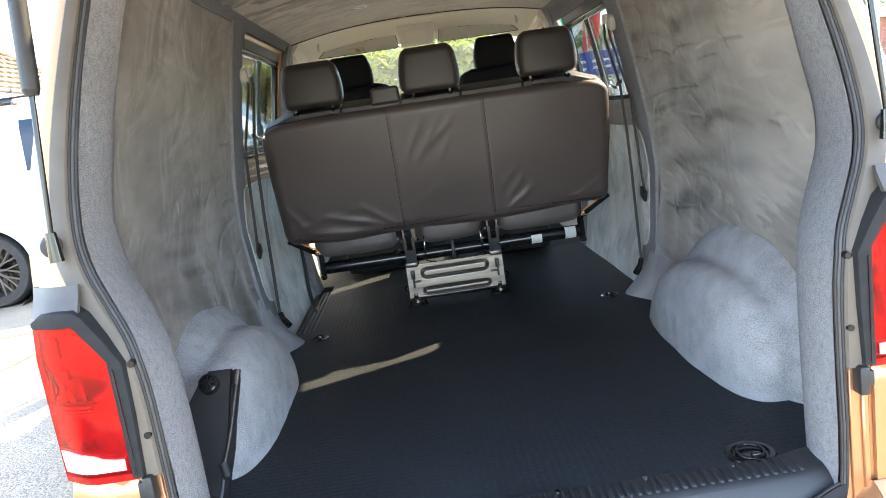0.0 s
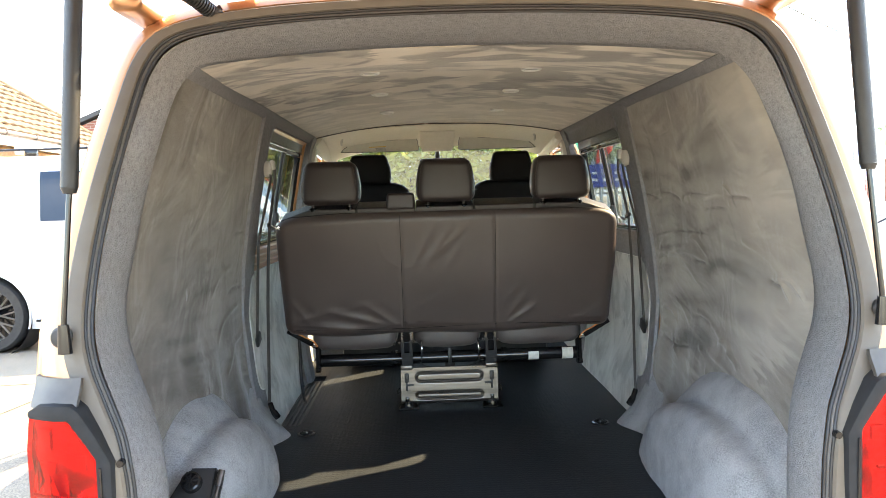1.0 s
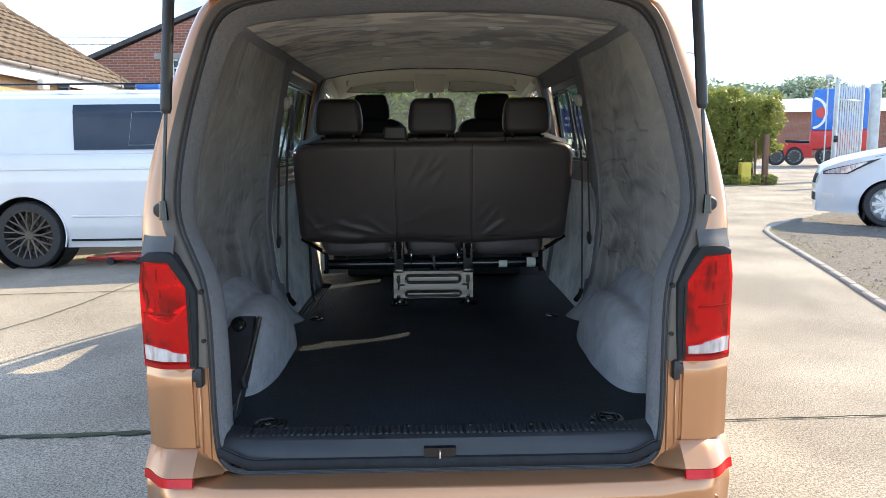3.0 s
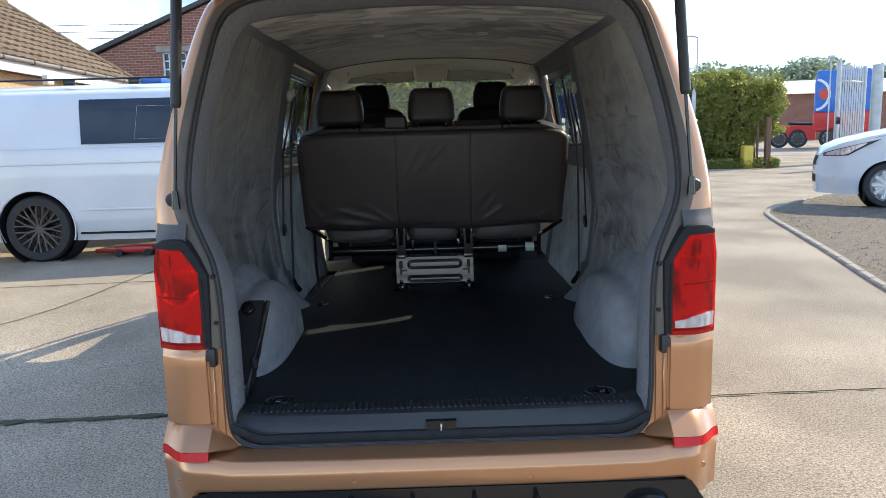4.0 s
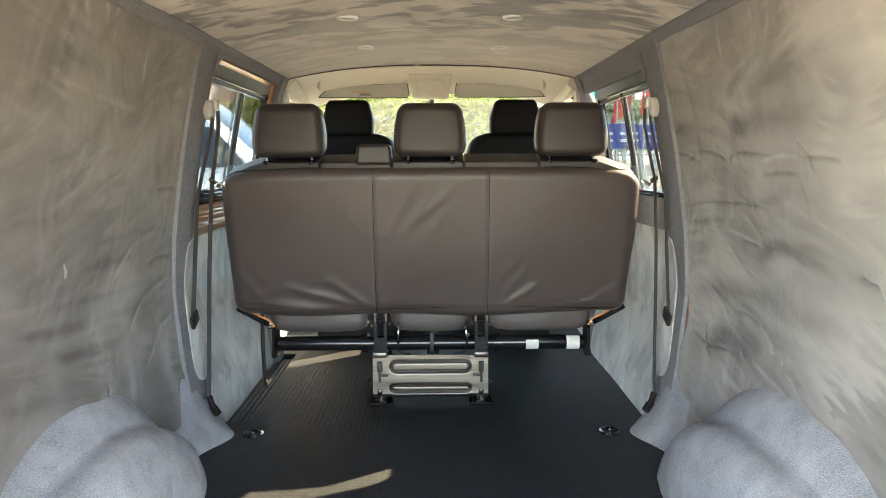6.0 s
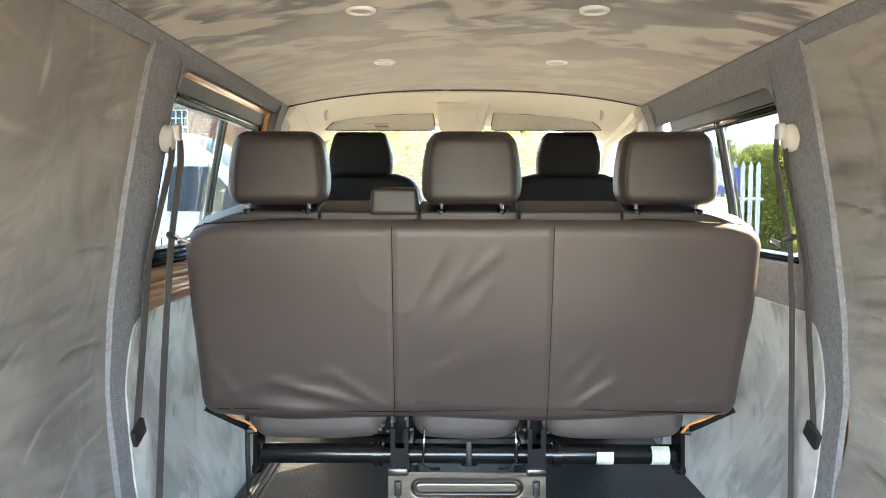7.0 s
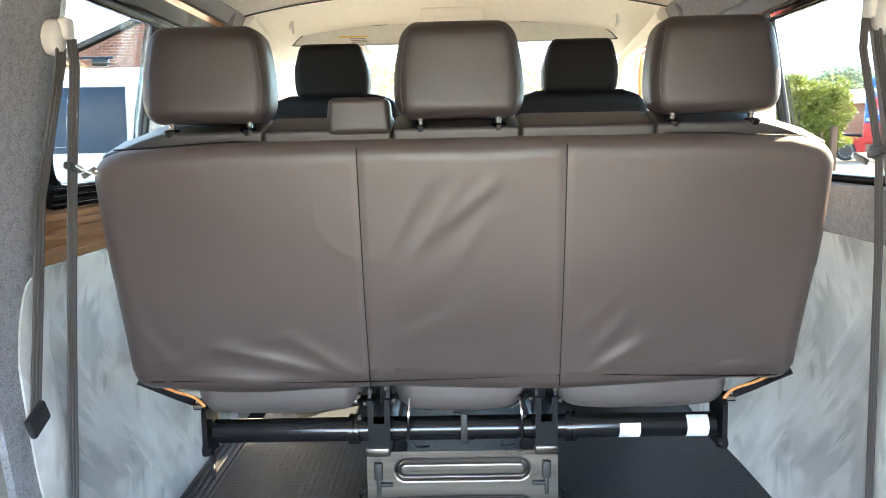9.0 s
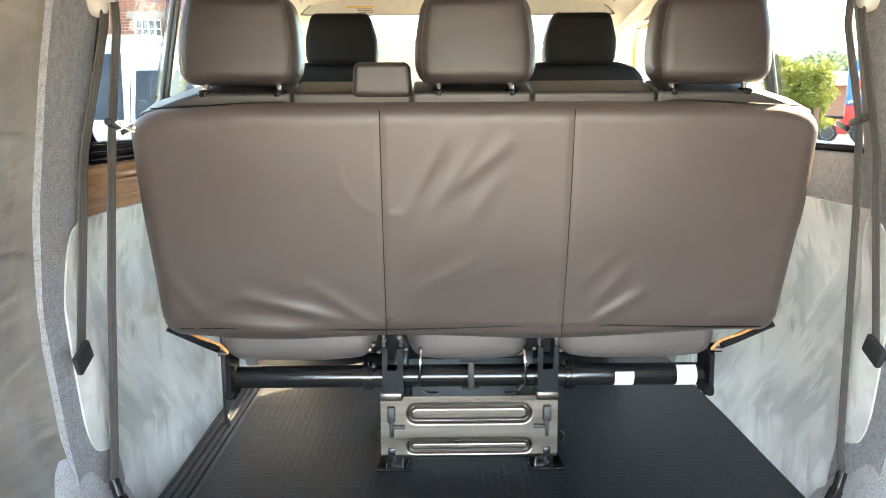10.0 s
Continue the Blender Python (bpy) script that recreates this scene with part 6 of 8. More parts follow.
    for pts in (((-0.12, 2.02, 0.77), (-0.09, 1.99, 0.755), (-0.07, 2.0, 0.762), (-0.03, 2.02, 0.77)), ((0.16, 2.0, 0.79), (0.12, 1.985, 0.765), (0.08, 2.01, 0.765), (0.05, 2.03, 0.772)), ((-0.15, 1.99, 0.69), (-0.12, 1.97, 0.672), (-0.09, 2.0, 0.66)), ((0.14, 1.99, 0.69), (0.12, 1.97, 0.675), (0.09, 2.0, 0.66))):
        bm = bmesh.new()
        sweep(bm, fine_ring(list(pts), 5), 0.004, seg=6)
        part("cable", bm, BLACK_PLASTIC, b)
    for x in (-0.13, 0.13):
        bm = bmesh.new()
        sweep(bm, fine_ring([(x, 1.95, 0.80), (x * 1.02, 1.93, 0.76), (x * 1.05, 1.95, 0.70)], 5), 0.0035, seg=6)
        part("wire_spring", bm, CHROME, b)
    bm = bmesh.new()
    box(bm, (0, 2.42, 0.655), (0.50, 0.03, 0.09), 0.01)
    box(bm, (-0.2, 2.2, 0.62), (0.04, 0.46, 0.06), 0.006)
    box(bm, (0.2, 2.2, 0.62), (0.04, 0.46, 0.06), 0.006)
    box(bm, (-0.2, 2.42, 0.50), (0.06, 0.06, 0.055), 0.006)
    box(bm, (0.2, 2.42, 0.50), (0.06, 0.06, 0.055), 0.006)
    part("seat_frame", bm, SILL_PLASTIC, b)
    # white thread tie at the left shoulder
    bm = bmesh.new()
    sweep(bm, [(-0.735, 1.765, 1.345), (-0.755, 1.75, 1.357), (-0.765, 1.745, 1.366)], 0.0022, seg=5)
    part("tie", bm, WHITE_LABEL, b)
    return b


bench()


# ---- cab: front seats, headliner, visors ----
def cab_seat(cx):
    t = thing("cab_seat", "black leatherette front seat with a head restraint", "car seat", (cx, 2.85, FLOOR), "front cab seats")
    bm = bmesh.new()

    def f(p, q):
        k = p.z / 0.42
        x = p.x * (1 - 0.13 * smooth(0.55, 1.0, k))
        return Vector((cx + x, 2.86 - 0.09 * k + p.y, 1.142 + p.z - 0.022 * smooth(0.55, 1.0, abs(p.x) / 0.25) * smooth(0.6, 1.0, k)))

    pad(bm, (0.255, 0.07, 0.42), 0.05, (10, 2, 14), f)
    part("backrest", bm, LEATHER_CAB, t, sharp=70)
    bm = bmesh.new()
    pad(bm, (0.122, 0.05, 0.087), 0.026, (8, 2, 6), lambda p, q: Vector((cx + p.x * (1 - 0.17 * smooth(-0.1, 1, p.z / 0.086) - 0.04 * smooth(-0.5, -1, p.z / 0.086)), 2.75 + p.y - 0.01 * p.z / 0.086, 1.632 + p.z)))
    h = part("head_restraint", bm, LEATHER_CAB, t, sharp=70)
    for sx in (-0.07, 0.07):
        bm = bmesh.new()
        cyl(bm, (cx + sx, 2.765, 1.50), (cx + sx, 2.755, 1.57), 0.006, seg=10)
        part("post", bm, CHROME, h)
    bm = bmesh.new()
    pad(bm, (0.25, 0.25, 0.08), 0.05, (4, 4, 2), lambda p, q: Vector((cx, 3.10, 0.86)) + p)
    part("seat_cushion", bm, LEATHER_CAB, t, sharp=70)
    bm = bmesh.new()
    box(bm, (cx, 3.08, 0.63), (0.42, 0.42, 0.32), 0.03)
    part("seat_box", bm, BLACK_PLASTIC, t)
    return t


one = cab_seat(-0.405)
copy_thing(one, pose(0.405, 2.85, FLOOR))


def cab_head():
    c = thing("cab_headliner", "cream cloth cab headliner over the windscreen", "headliner", (0, 3.0, 1.85), kind="structure")
    bm = bmesh.new()

    def f(y, u):
        x = 0.735 * u
        mid = 1.90 - 0.095 * smooth(2.84, 3.22, y)
        side = 1.835 - 0.11 * smooth(2.86, 3.2, y)
        z = side + (mid - side) * (1 - abs(u) ** 3.0)
        return (x * (1 - 0.08 * smooth(2.9, 3.22, y)), y, z)

    shell(bm, f, lin(2.835, 3.23, 16), lin(-1, 1, 36), 0.012)
    part("headliner", bm, CREAM, c)
    for side in (-1, 1):
        bm = bmesh.new()
        sweep(bm, [(side * 0.715, 2.845, 1.82), (side * 0.705, 3.0, 1.78), (side * 0.672, 3.2, 1.735), (side * 0.715, 3.55, 1.50), (side * 0.765, 3.98, 1.15)], 0.085, 0.05, side=(0.6, 0, 0.8))
        part("pillar_trim", bm, CREAM, c, "cream windscreen pillar trim")
        bm = bmesh.new()
        sweep(bm, [(side * 0.735, 2.88, 1.83), (side * 0.77, 2.89, 1.6), (side * 0.82, 2.90, 1.2), (side * 0.84, 2.90, 0.8)], 0.10, 0.05, side=(0, 1, 0))
        part("belt_pillar_trim", bm, CREAM_PLASTIC, c)
        bm = bmesh.new()
        sweep(bm, fine_ring([(side * 0.575, 2.96, 1.838), (side * 0.585, 2.99, 1.815), (side * 0.59, 3.06, 1.80), (side * 0.585, 3.13, 1.802), (side * 0.575, 3.16, 1.82)], 5), 0.014, 0.012, side=(1, 0, 0))
        part("grab_handle", bm, CREAM_PLASTIC, c, "light grey grab handle")
    # door glass of the cab
    for side in (-1, 1):
        bm = bmesh.new()
        shell(bm, lambda y, z: (side * (skin_x(z) - 0.02), y, z), lin(2.98, 3.70, 4), lin(1.2, 1.75, 6), 0.004)
        p = part("cab_door_glass", bm, GLASS_CAB, c)
        p.visible_shadow = False
        bm = bmesh.new()
        sweep(bm, [(side * (skin_x(z) - 0.02), 2.965 + 0.01 * k, z) for k, z in enumerate(lin(1.2, 1.76, 6))] + [(side * (skin_x(1.76) - 0.02), 3.4, 1.755), (side * (skin_x(1.5) - 0.03), 3.66, 1.50), (side * (skin_x(1.2) - 0.03), 3.95, 1.18)], 0.035, 0.02, side=(0, 1, 0))
        part("cab_door_frame", bm, COPPER, c)
    for side in (-1, 1):
        v = thing("sun_visor", "cream cloth sun visor hanging along the windscreen top", "sun visor", (side * 0.36, 3.12, 1.80), "sun visors")
        bm = bmesh.new()
        edge = fine_ring([(0.120, 1.763), (0.131, 1.832), (0.15, 1.838), (0.228, 1.836), (0.25, 1.829), (0.40, 1.823), (0.522, 1.810), (0.565, 1.79), (0.59, 1.766), (0.575, 1.760), (0.35, 1.758), (0.14, 1.758)], 3)
        plate(bm, [(side * x, z) for x, z in edge], 3.052, 3.070)
        bmesh.ops.bevel(bm, geom=[e for e in bm.edges if abs(e.verts[0].co.y - e.verts[1].co.y) < 1e-4], offset=0.006, segments=2, affect="EDGES")
        body = part("visor", bm, VISOR, v, sharp=50)
        # grey line round the visor stands in for its shadow gap
        bm = bmesh.new()
        sweep(bm, [(side * x, 3.052, z) for x, z in edge], 0.0022, seg=5, side=(0, 1, 0), close=True)
        part("visor_gap_shade", bm, SEAL_GREY, body)
        bm = bmesh.new()
        sweep(bm, [(side * 0.13, 3.05, 1.839), (side * 0.155, 3.049, 1.8425), (side * 0.225, 3.049, 1.8415), (side * 0.245, 3.05, 1.836)], 0.004, seg=6)
        part("visor_clip", bm, BLACK_PLASTIC, v, "dark visor pivot rod")
        if side < 0:
            bm = bmesh.new()
            box(bm, (-0.371, 3.0505, 1.778), (0.106, 0.002, 0.026), 0)
            lab = part("warning_label", bm, WHITE_LABEL, body, "white and yellow warning label")
            bm = bmesh.new()
            for k in range(3):
                box(bm, (-0.355 + 0.004 * k, 3.049, 1.781 - 0.006 * k), (0.06, 0.001, 0.0030), 0)
            part("label_print", bm, LABEL_INK, lab)
            bm = bmesh.new()
            box(bm, (-0.371, 3.0488, 1.7885), (0.106, 0.0012, 0.005), 0)
            part("label_stripe", bm, LABEL_YELLOW, lab)
    m = thing("overhead_console", "cream plastic overhead console with a mirror stem", "console", (0, 3.05, 1.87))
    bm = bmesh.new()
    pad(bm, (0.104, 0.02, 0.056), 0.014, (4, 1, 4), lambda p, q: Vector((-0.007 + p.x * (1 + 0.08 * p.z / 0.056), 3.03 - 1.2 * p.z + p.y, 1.812 + p.z)))
    part("console_body", bm, CREAM, m, sharp=70)
    bm = bmesh.new()
    pad(bm, (0.068, 0.004, 0.025), 0.003, (3, 1, 3), lambda p, q: Vector((-0.007 + p.x, 3.01 - 1.2 * p.z + p.y - 0.006, 1.812 + p.z)))
    part("console_lens", bm, CREAM, m)
    r = thing("rear_view_mirror", "black rear-view mirror on the windscreen", "mirror", (0, 3.3, 1.72))
    bm = bmesh.new()
    pad(bm, (0.115, 0.016, 0.033), 0.014, (6, 1, 3), lambda p, q: Vector((-0.002, 3.26, 1.688)) + p)
    part("mirror_housing", bm, BLACK_PLASTIC, r, sharp=70)
    bm = bmesh.new()
    box(bm, (-0.002, 3.275, 1.735), (0.03, 0.03, 0.07), 0.008)
    part("mirror_stem", bm, BLACK_PLASTIC, r)


cab_head()


def cab_floor():
    c = thing("cab_floor", "black rubber cab floor and footwell", "floor", (0, 3.4, 0.4), kind="structure")
    bm = bmesh.new()
    box(bm, (0, 3.45, 0.40), (1.82, 1.18, 0.06), 0.01)
    box(bm, (0, 4.02, 0.72), (1.70, 0.06, 0.70), 0.01)
    part("cab_mat", bm, RUBBER_MAT, c)
    # unseen door cards, pale only to bounce light up to the headliner
    for side in (-1, 1):
        bm = bmesh.new()
        shell(bm, lambda y, z: (side * (skin_x(z) - 0.06), y, z), lin(2.88, 3.98, 6), lin(0.40, 1.20, 8), 0.02 * side)
        part("cab_bounce_card", bm, CREAM_PLASTIC, c)


cab_floor()


# ---- tool box beside the left wheel arch ----
def jack_box():
    t = thing("jack_stowage", "black plastic jack holder with a steel crank clipped to it", "jack holder", (-0.70, 0.26, FLOOR))
    face = [Vector(p) for p in ((-0.800, 0.200, 0.485), (-0.690, 0.195, 0.478), (-0.655, 0.440, 0.778), (-0.790, 0.450, 0.778))]
    back = Vector((0.0, 0.055, -0.045))
    mid = [face[0].lerp(face[3], 0.5), face[1].lerp(face[2], 0.5)]
    bm = bmesh.new()
    ring = [face[0], face[1], mid[1], face[2], face[3].lerp(face[2], 0.38), face[3].lerp(face[0], 0.30), mid[0]]
    loft(bm, [ring, [p + back for p in ring]], True, True)
    bmesh.ops.bevel(bm, geom=bm.edges[:], offset=0.010, segments=3, affect="EDGES")
    body = part("holder", bm, BLACK_PLASTIC, t)
    up = (face[2] - face[1]).normalized()
    across = (face[1] - face[0]).normalized()
    nrm = across.cross(up).normalized()
    if nrm.y > 0:
        nrm = -nrm
    m = Matrix.Translation((-0.718, 0.408, 0.752)) @ nrm.to_track_quat("Z", "Y").to_matrix().to_4x4()
    bm = bmesh.new()
    lathe(bm, [(-0.01, 0.026), (0.010, 0.025), (0.012, 0.020), (0.006, 0.017), (0.006, 0.001)], (0, 0, 0), "z", 24)
    for k in range(4):
        box(bm, (0, 0, 0.010), (0.038, 0.005, 0.008), 0.001, Euler((0, 0, k * math.pi / 4)).to_matrix().to_4x4())
    bm.transform(m)
    part("knob", bm, GLOSS_BLACK, body, "round black clamp knob")
    bm = bmesh.new()
    sweep(bm, fine_ring([(-0.650, 0.425, 0.752), (-0.652, 0.400, 0.728), (-0.664, 0.330, 0.645), (-0.676, 0.265, 0.585), (-0.670, 0.250, 0.578)], 6), 0.0048, seg=10)
    part("crank", bm, STEEL, t, "steel crank")
    bm = bmesh.new()
    cyl(bm, (-0.647, 0.435, 0.770), (-0.652, 0.412, 0.738), 0.009, seg=14)
    part("crank_socket", bm, STEEL, t)
    bm = bmesh.new()
    cyl(bm, (-0.676, 0.268, 0.594), (-0.664, 0.248, 0.565), 0.0115, 0.0105, seg=14)
    part("crank_grip", bm, BLACK_PLASTIC, t)
    bm = bmesh.new()
    plate(bm, [(-0.765, FLOOR + 0.002), (-0.690, FLOOR + 0.002), (-0.690, 0.53), (-0.765, 0.53)], 0.19, 0.25)
    part("foot_bracket", bm, BLACK_PLASTIC, t)
    bm = bmesh.new()
    sweep(bm, [(-0.694, 0.172, 0.560), (-0.698, 0.166, 0.520), (-0.700, 0.168, FLOOR + 0.012)], 0.008, 0.004, side=(1, 0, 0))
    part("strap_clip", bm, STEEL, t)
    bm = bmesh.new()
    cyl(bm, (-0.684, 0.180, 0.530), (-0.684, 0.166, 0.528), 0.006, seg=10)
    part("screw", bm, CHROME, t)


jack_box()

# ---- the yard outside ----
CONCRETE = material("worn concrete", (0.335, 0.289, 0.219), 0.9, color2=(0.535, 0.463, 0.352), scale=0.8, detail=15, low=0.36, high=0.64, fine=(0.06, 0.055, 0.05), fine_scale=95, fine_amount=0.10, fine_mix=0.74, fine_detail=4.0, fine_rough=0.8,
                    bump=0.48, bump_scale=140, spec=0.12)
JOINT = material("dark joint filler with moss", (0.03, 0.032, 0.025), 0.95, color2=(0.06, 0.075, 0.03), scale=9, bump=0.6, bump_scale=60)
KERB = material("grey kerb stone", (0.25, 0.22, 0.175), 0.9, color2=(0.34, 0.30, 0.24), scale=5, fine=(0.27, 0.25, 0.23), fine_scale=90, bump=0.3, bump_scale=80)
GRAVEL = material("brown gravel bed", (0.085, 0.070, 0.050), 0.95, color2=(0.16, 0.133, 0.10), scale=16, detail=8, fine=(0.14, 0.115, 0.085), fine_scale=55, fine_amount=0.08, bump=1.0, bump_scale=40)
PEBBLE = material("mixed pebbles", (0.10, 0.085, 0.068), 0.9, color2=(0.26, 0.225, 0.185), scale=9, detail=1)
WHITE_PAINT = material("white vehicle paint", (0.64, 0.65, 0.66), 0.3, color2=(0.60, 0.61, 0.62), scale=2, coat=0.8)
TINTED = material("dark tinted glass", (0.02, 0.03, 0.045), 0.1, color2=(0.03, 0.042, 0.06), scale=2, spec=0.35)
TYRE = material("black tyre rubber", (0.022, 0.022, 0.023), 0.75, color2=(0.032, 0.032, 0.032), scale=30, bump=0.2, bump_scale=200)
RIM_DARK = material("gunmetal alloy", (0.075, 0.066, 0.06), 0.35, 0.3, color2=(0.095, 0.086, 0.078), scale=20)
RIM_SILVER = material("silver wheel trim", (0.62, 0.63, 0.64), 0.35, 0.4, color2=(0.55, 0.56, 0.57), scale=20)
DARK_VOID = material("black wheel arch liner", (0.008, 0.008, 0.008), 0.9)
TILE = material("brown concrete roof tile", (0.11, 0.079, 0.050), 0.9, color2=(0.18, 0.134, 0.087), vary=0.22, scale=4, detail=6, fine=(0.14, 0.10, 0.065), fine_scale=30, bump=0.3, bump_scale=60)
FASCIA = material("white painted fascia", (0.70, 0.69, 0.66), 0.6, color2=(0.62, 0.61, 0.58), scale=3)
RENDER_WALL = material("cream rendered wall", (0.62, 0.58, 0.50), 0.9, color2=(0.55, 0.51, 0.44), scale=3, bump=0.2, bump_scale=60)
SOFFIT_WOOD = material("tan timber cladding", (0.42, 0.26, 0.12), 0.7, color2=(0.50, 0.33, 0.17), scale=3, stretch=(1, 8, 8))
SLATE = material("dark roof slate", (0.05, 0.046, 0.042), 0.8, color2=(0.075, 0.07, 0.064), scale=6)
GUTTER = material("weathered brown-grey gutter", (0.15, 0.13, 0.115), 0.6, color2=(0.21, 0.185, 0.165), scale=8)
BRACKET = material("dark gutter bracket", (0.045, 0.038, 0.034), 0.7, color2=(0.06, 0.052, 0.047), scale=20)
BLUE = material("blue painted steel", (0.02, 0.12, 0.45), 0.4, color2=(0.025, 0.15, 0.52), scale=6, coat=0.3)
RED = material("red painted steel", (0.55, 0.025, 0.02), 0.4, color2=(0.45, 0.02, 0.018), scale=6, coat=0.3)
GALV = material("galvanised steel", (0.42, 0.43, 0.43), 0.5, 0.6, color2=(0.52, 0.53, 0.53), scale=5)
TIMBER = material("weathered brown post", (0.13, 0.07, 0.04), 0.85, color2=(0.20, 0.11, 0.07), scale=6, stretch=(4, 4, 0.5))
LEAF = material("green hedge leaf", (0.11, 0.15, 0.032), 0.45, color2=(0.27, 0.29, 0.065), scale=3, detail=4, fine=(0.32, 0.30, 0.09), fine_scale=9, fine_amount=0.2)
leaf_nodes, leaf_links = LEAF.node_tree.nodes, LEAF.node_tree.links
leaf_thin, leaf_mix = leaf_nodes.new("ShaderNodeBsdfTranslucent"), leaf_nodes.new("ShaderNodeMixShader")
leaf_thin.inputs["Color"].default_value, leaf_mix.inputs[0].default_value = (0.34, 0.38, 0.08, 1), 0.36
leaf_links.new(leaf_nodes["Principled BSDF"].outputs[0], leaf_mix.inputs[1])
leaf_links.new(leaf_thin.outputs[0], leaf_mix.inputs[2])
leaf_links.new(leaf_mix.outputs[0], leaf_nodes["Material Output"].inputs["Surface"])
# distance haze over the trees is mixed into this pale leaf colour
LEAF_HAZY = material("far tree leaf paled by haze", (0.30, 0.35, 0.22), 0.8, color2=(0.42, 0.46, 0.31), scale=1.2, detail=4)
TWIG = material("hedge wood", (0.05, 0.035, 0.022), 0.9, color2=(0.08, 0.055, 0.035), scale=20)
BANNER = material("navy banner", (0.03, 0.045, 0.22), 0.6, color2=(0.035, 0.055, 0.25), scale=4)
FLAG_RED = material("red flag cloth", (0.65, 0.04, 0.03), 0.8, color2=(0.55, 0.03, 0.03), scale=3)
FLAG_WHITE = material("white flag cloth", (0.75, 0.75, 0.74), 0.8, color2=(0.68, 0.68, 0.68), scale=3)
FLAG_GREEN = material("green flag cloth", (0.03, 0.30, 0.16), 0.8, color2=(0.03, 0.25, 0.13), scale=3)
YELLOW = material("yellow plastic bin", (0.65, 0.50, 0.06), 0.6, color2=(0.55, 0.42, 0.05), scale=5)
SHEET_ROOF = material("pale sheet roofing", (0.55, 0.55, 0.53), 0.6, color2=(0.48, 0.48, 0.46), scale=1)


def brick_material():
    m = bpy.data.materials.new("red brickwork")
    m.use_nodes = True
    n, l = m.node_tree.nodes, m.node_tree.links
    b = n["Principled BSDF"]
    b.inputs["Roughness"].default_value = 0.9
    co, mp, bt = n.new("ShaderNodeTexCoord"), n.new("ShaderNodeMapping"), n.new("ShaderNodeTexBrick")
    mp.inputs["Rotation"].default_value = (radians(90), 0, 0)
    bt.inputs["Scale"].default_value = 1.0
    bt.inputs["Brick Width"].default_value, bt.inputs["Row Height"].default_value, bt.inputs["Mortar Size"].default_value = 0.225, 0.075, 0.006
    bt.inputs["Color1"].default_value, bt.inputs["Color2"].default_value = (0.30, 0.10, 0.055, 1), (0.20, 0.075, 0.045, 1)
    bt.inputs["Mortar"].default_value = (0.33, 0.29, 0.24, 1)
    l.new(co.outputs["Object"], mp.inputs["Vector"])
    l.new(mp.outputs["Vector"], bt.inputs["Vector"])
    l.new(bt.outputs["Color"], b.inputs["Base Color"])
    bp = n.new("ShaderNodeBump")
    bp.inputs["Strength"].default_value, bp.inputs["Distance"].default_value = 0.5, 0.01
    bp.invert = True
    l.new(bt.outputs["Fac"], bp.inputs["Height"])
    l.new(bp.outputs["Normal"], b.inputs["Normal"])
    return m


BRICK = brick_material()


def ground_z(x, y):
    return 0.15 * smooth(0.5, 6.5, y) * smooth(1.0, -2.0, x) + 0.03 * smooth(12, 25, y) * smooth(2, 8, x)


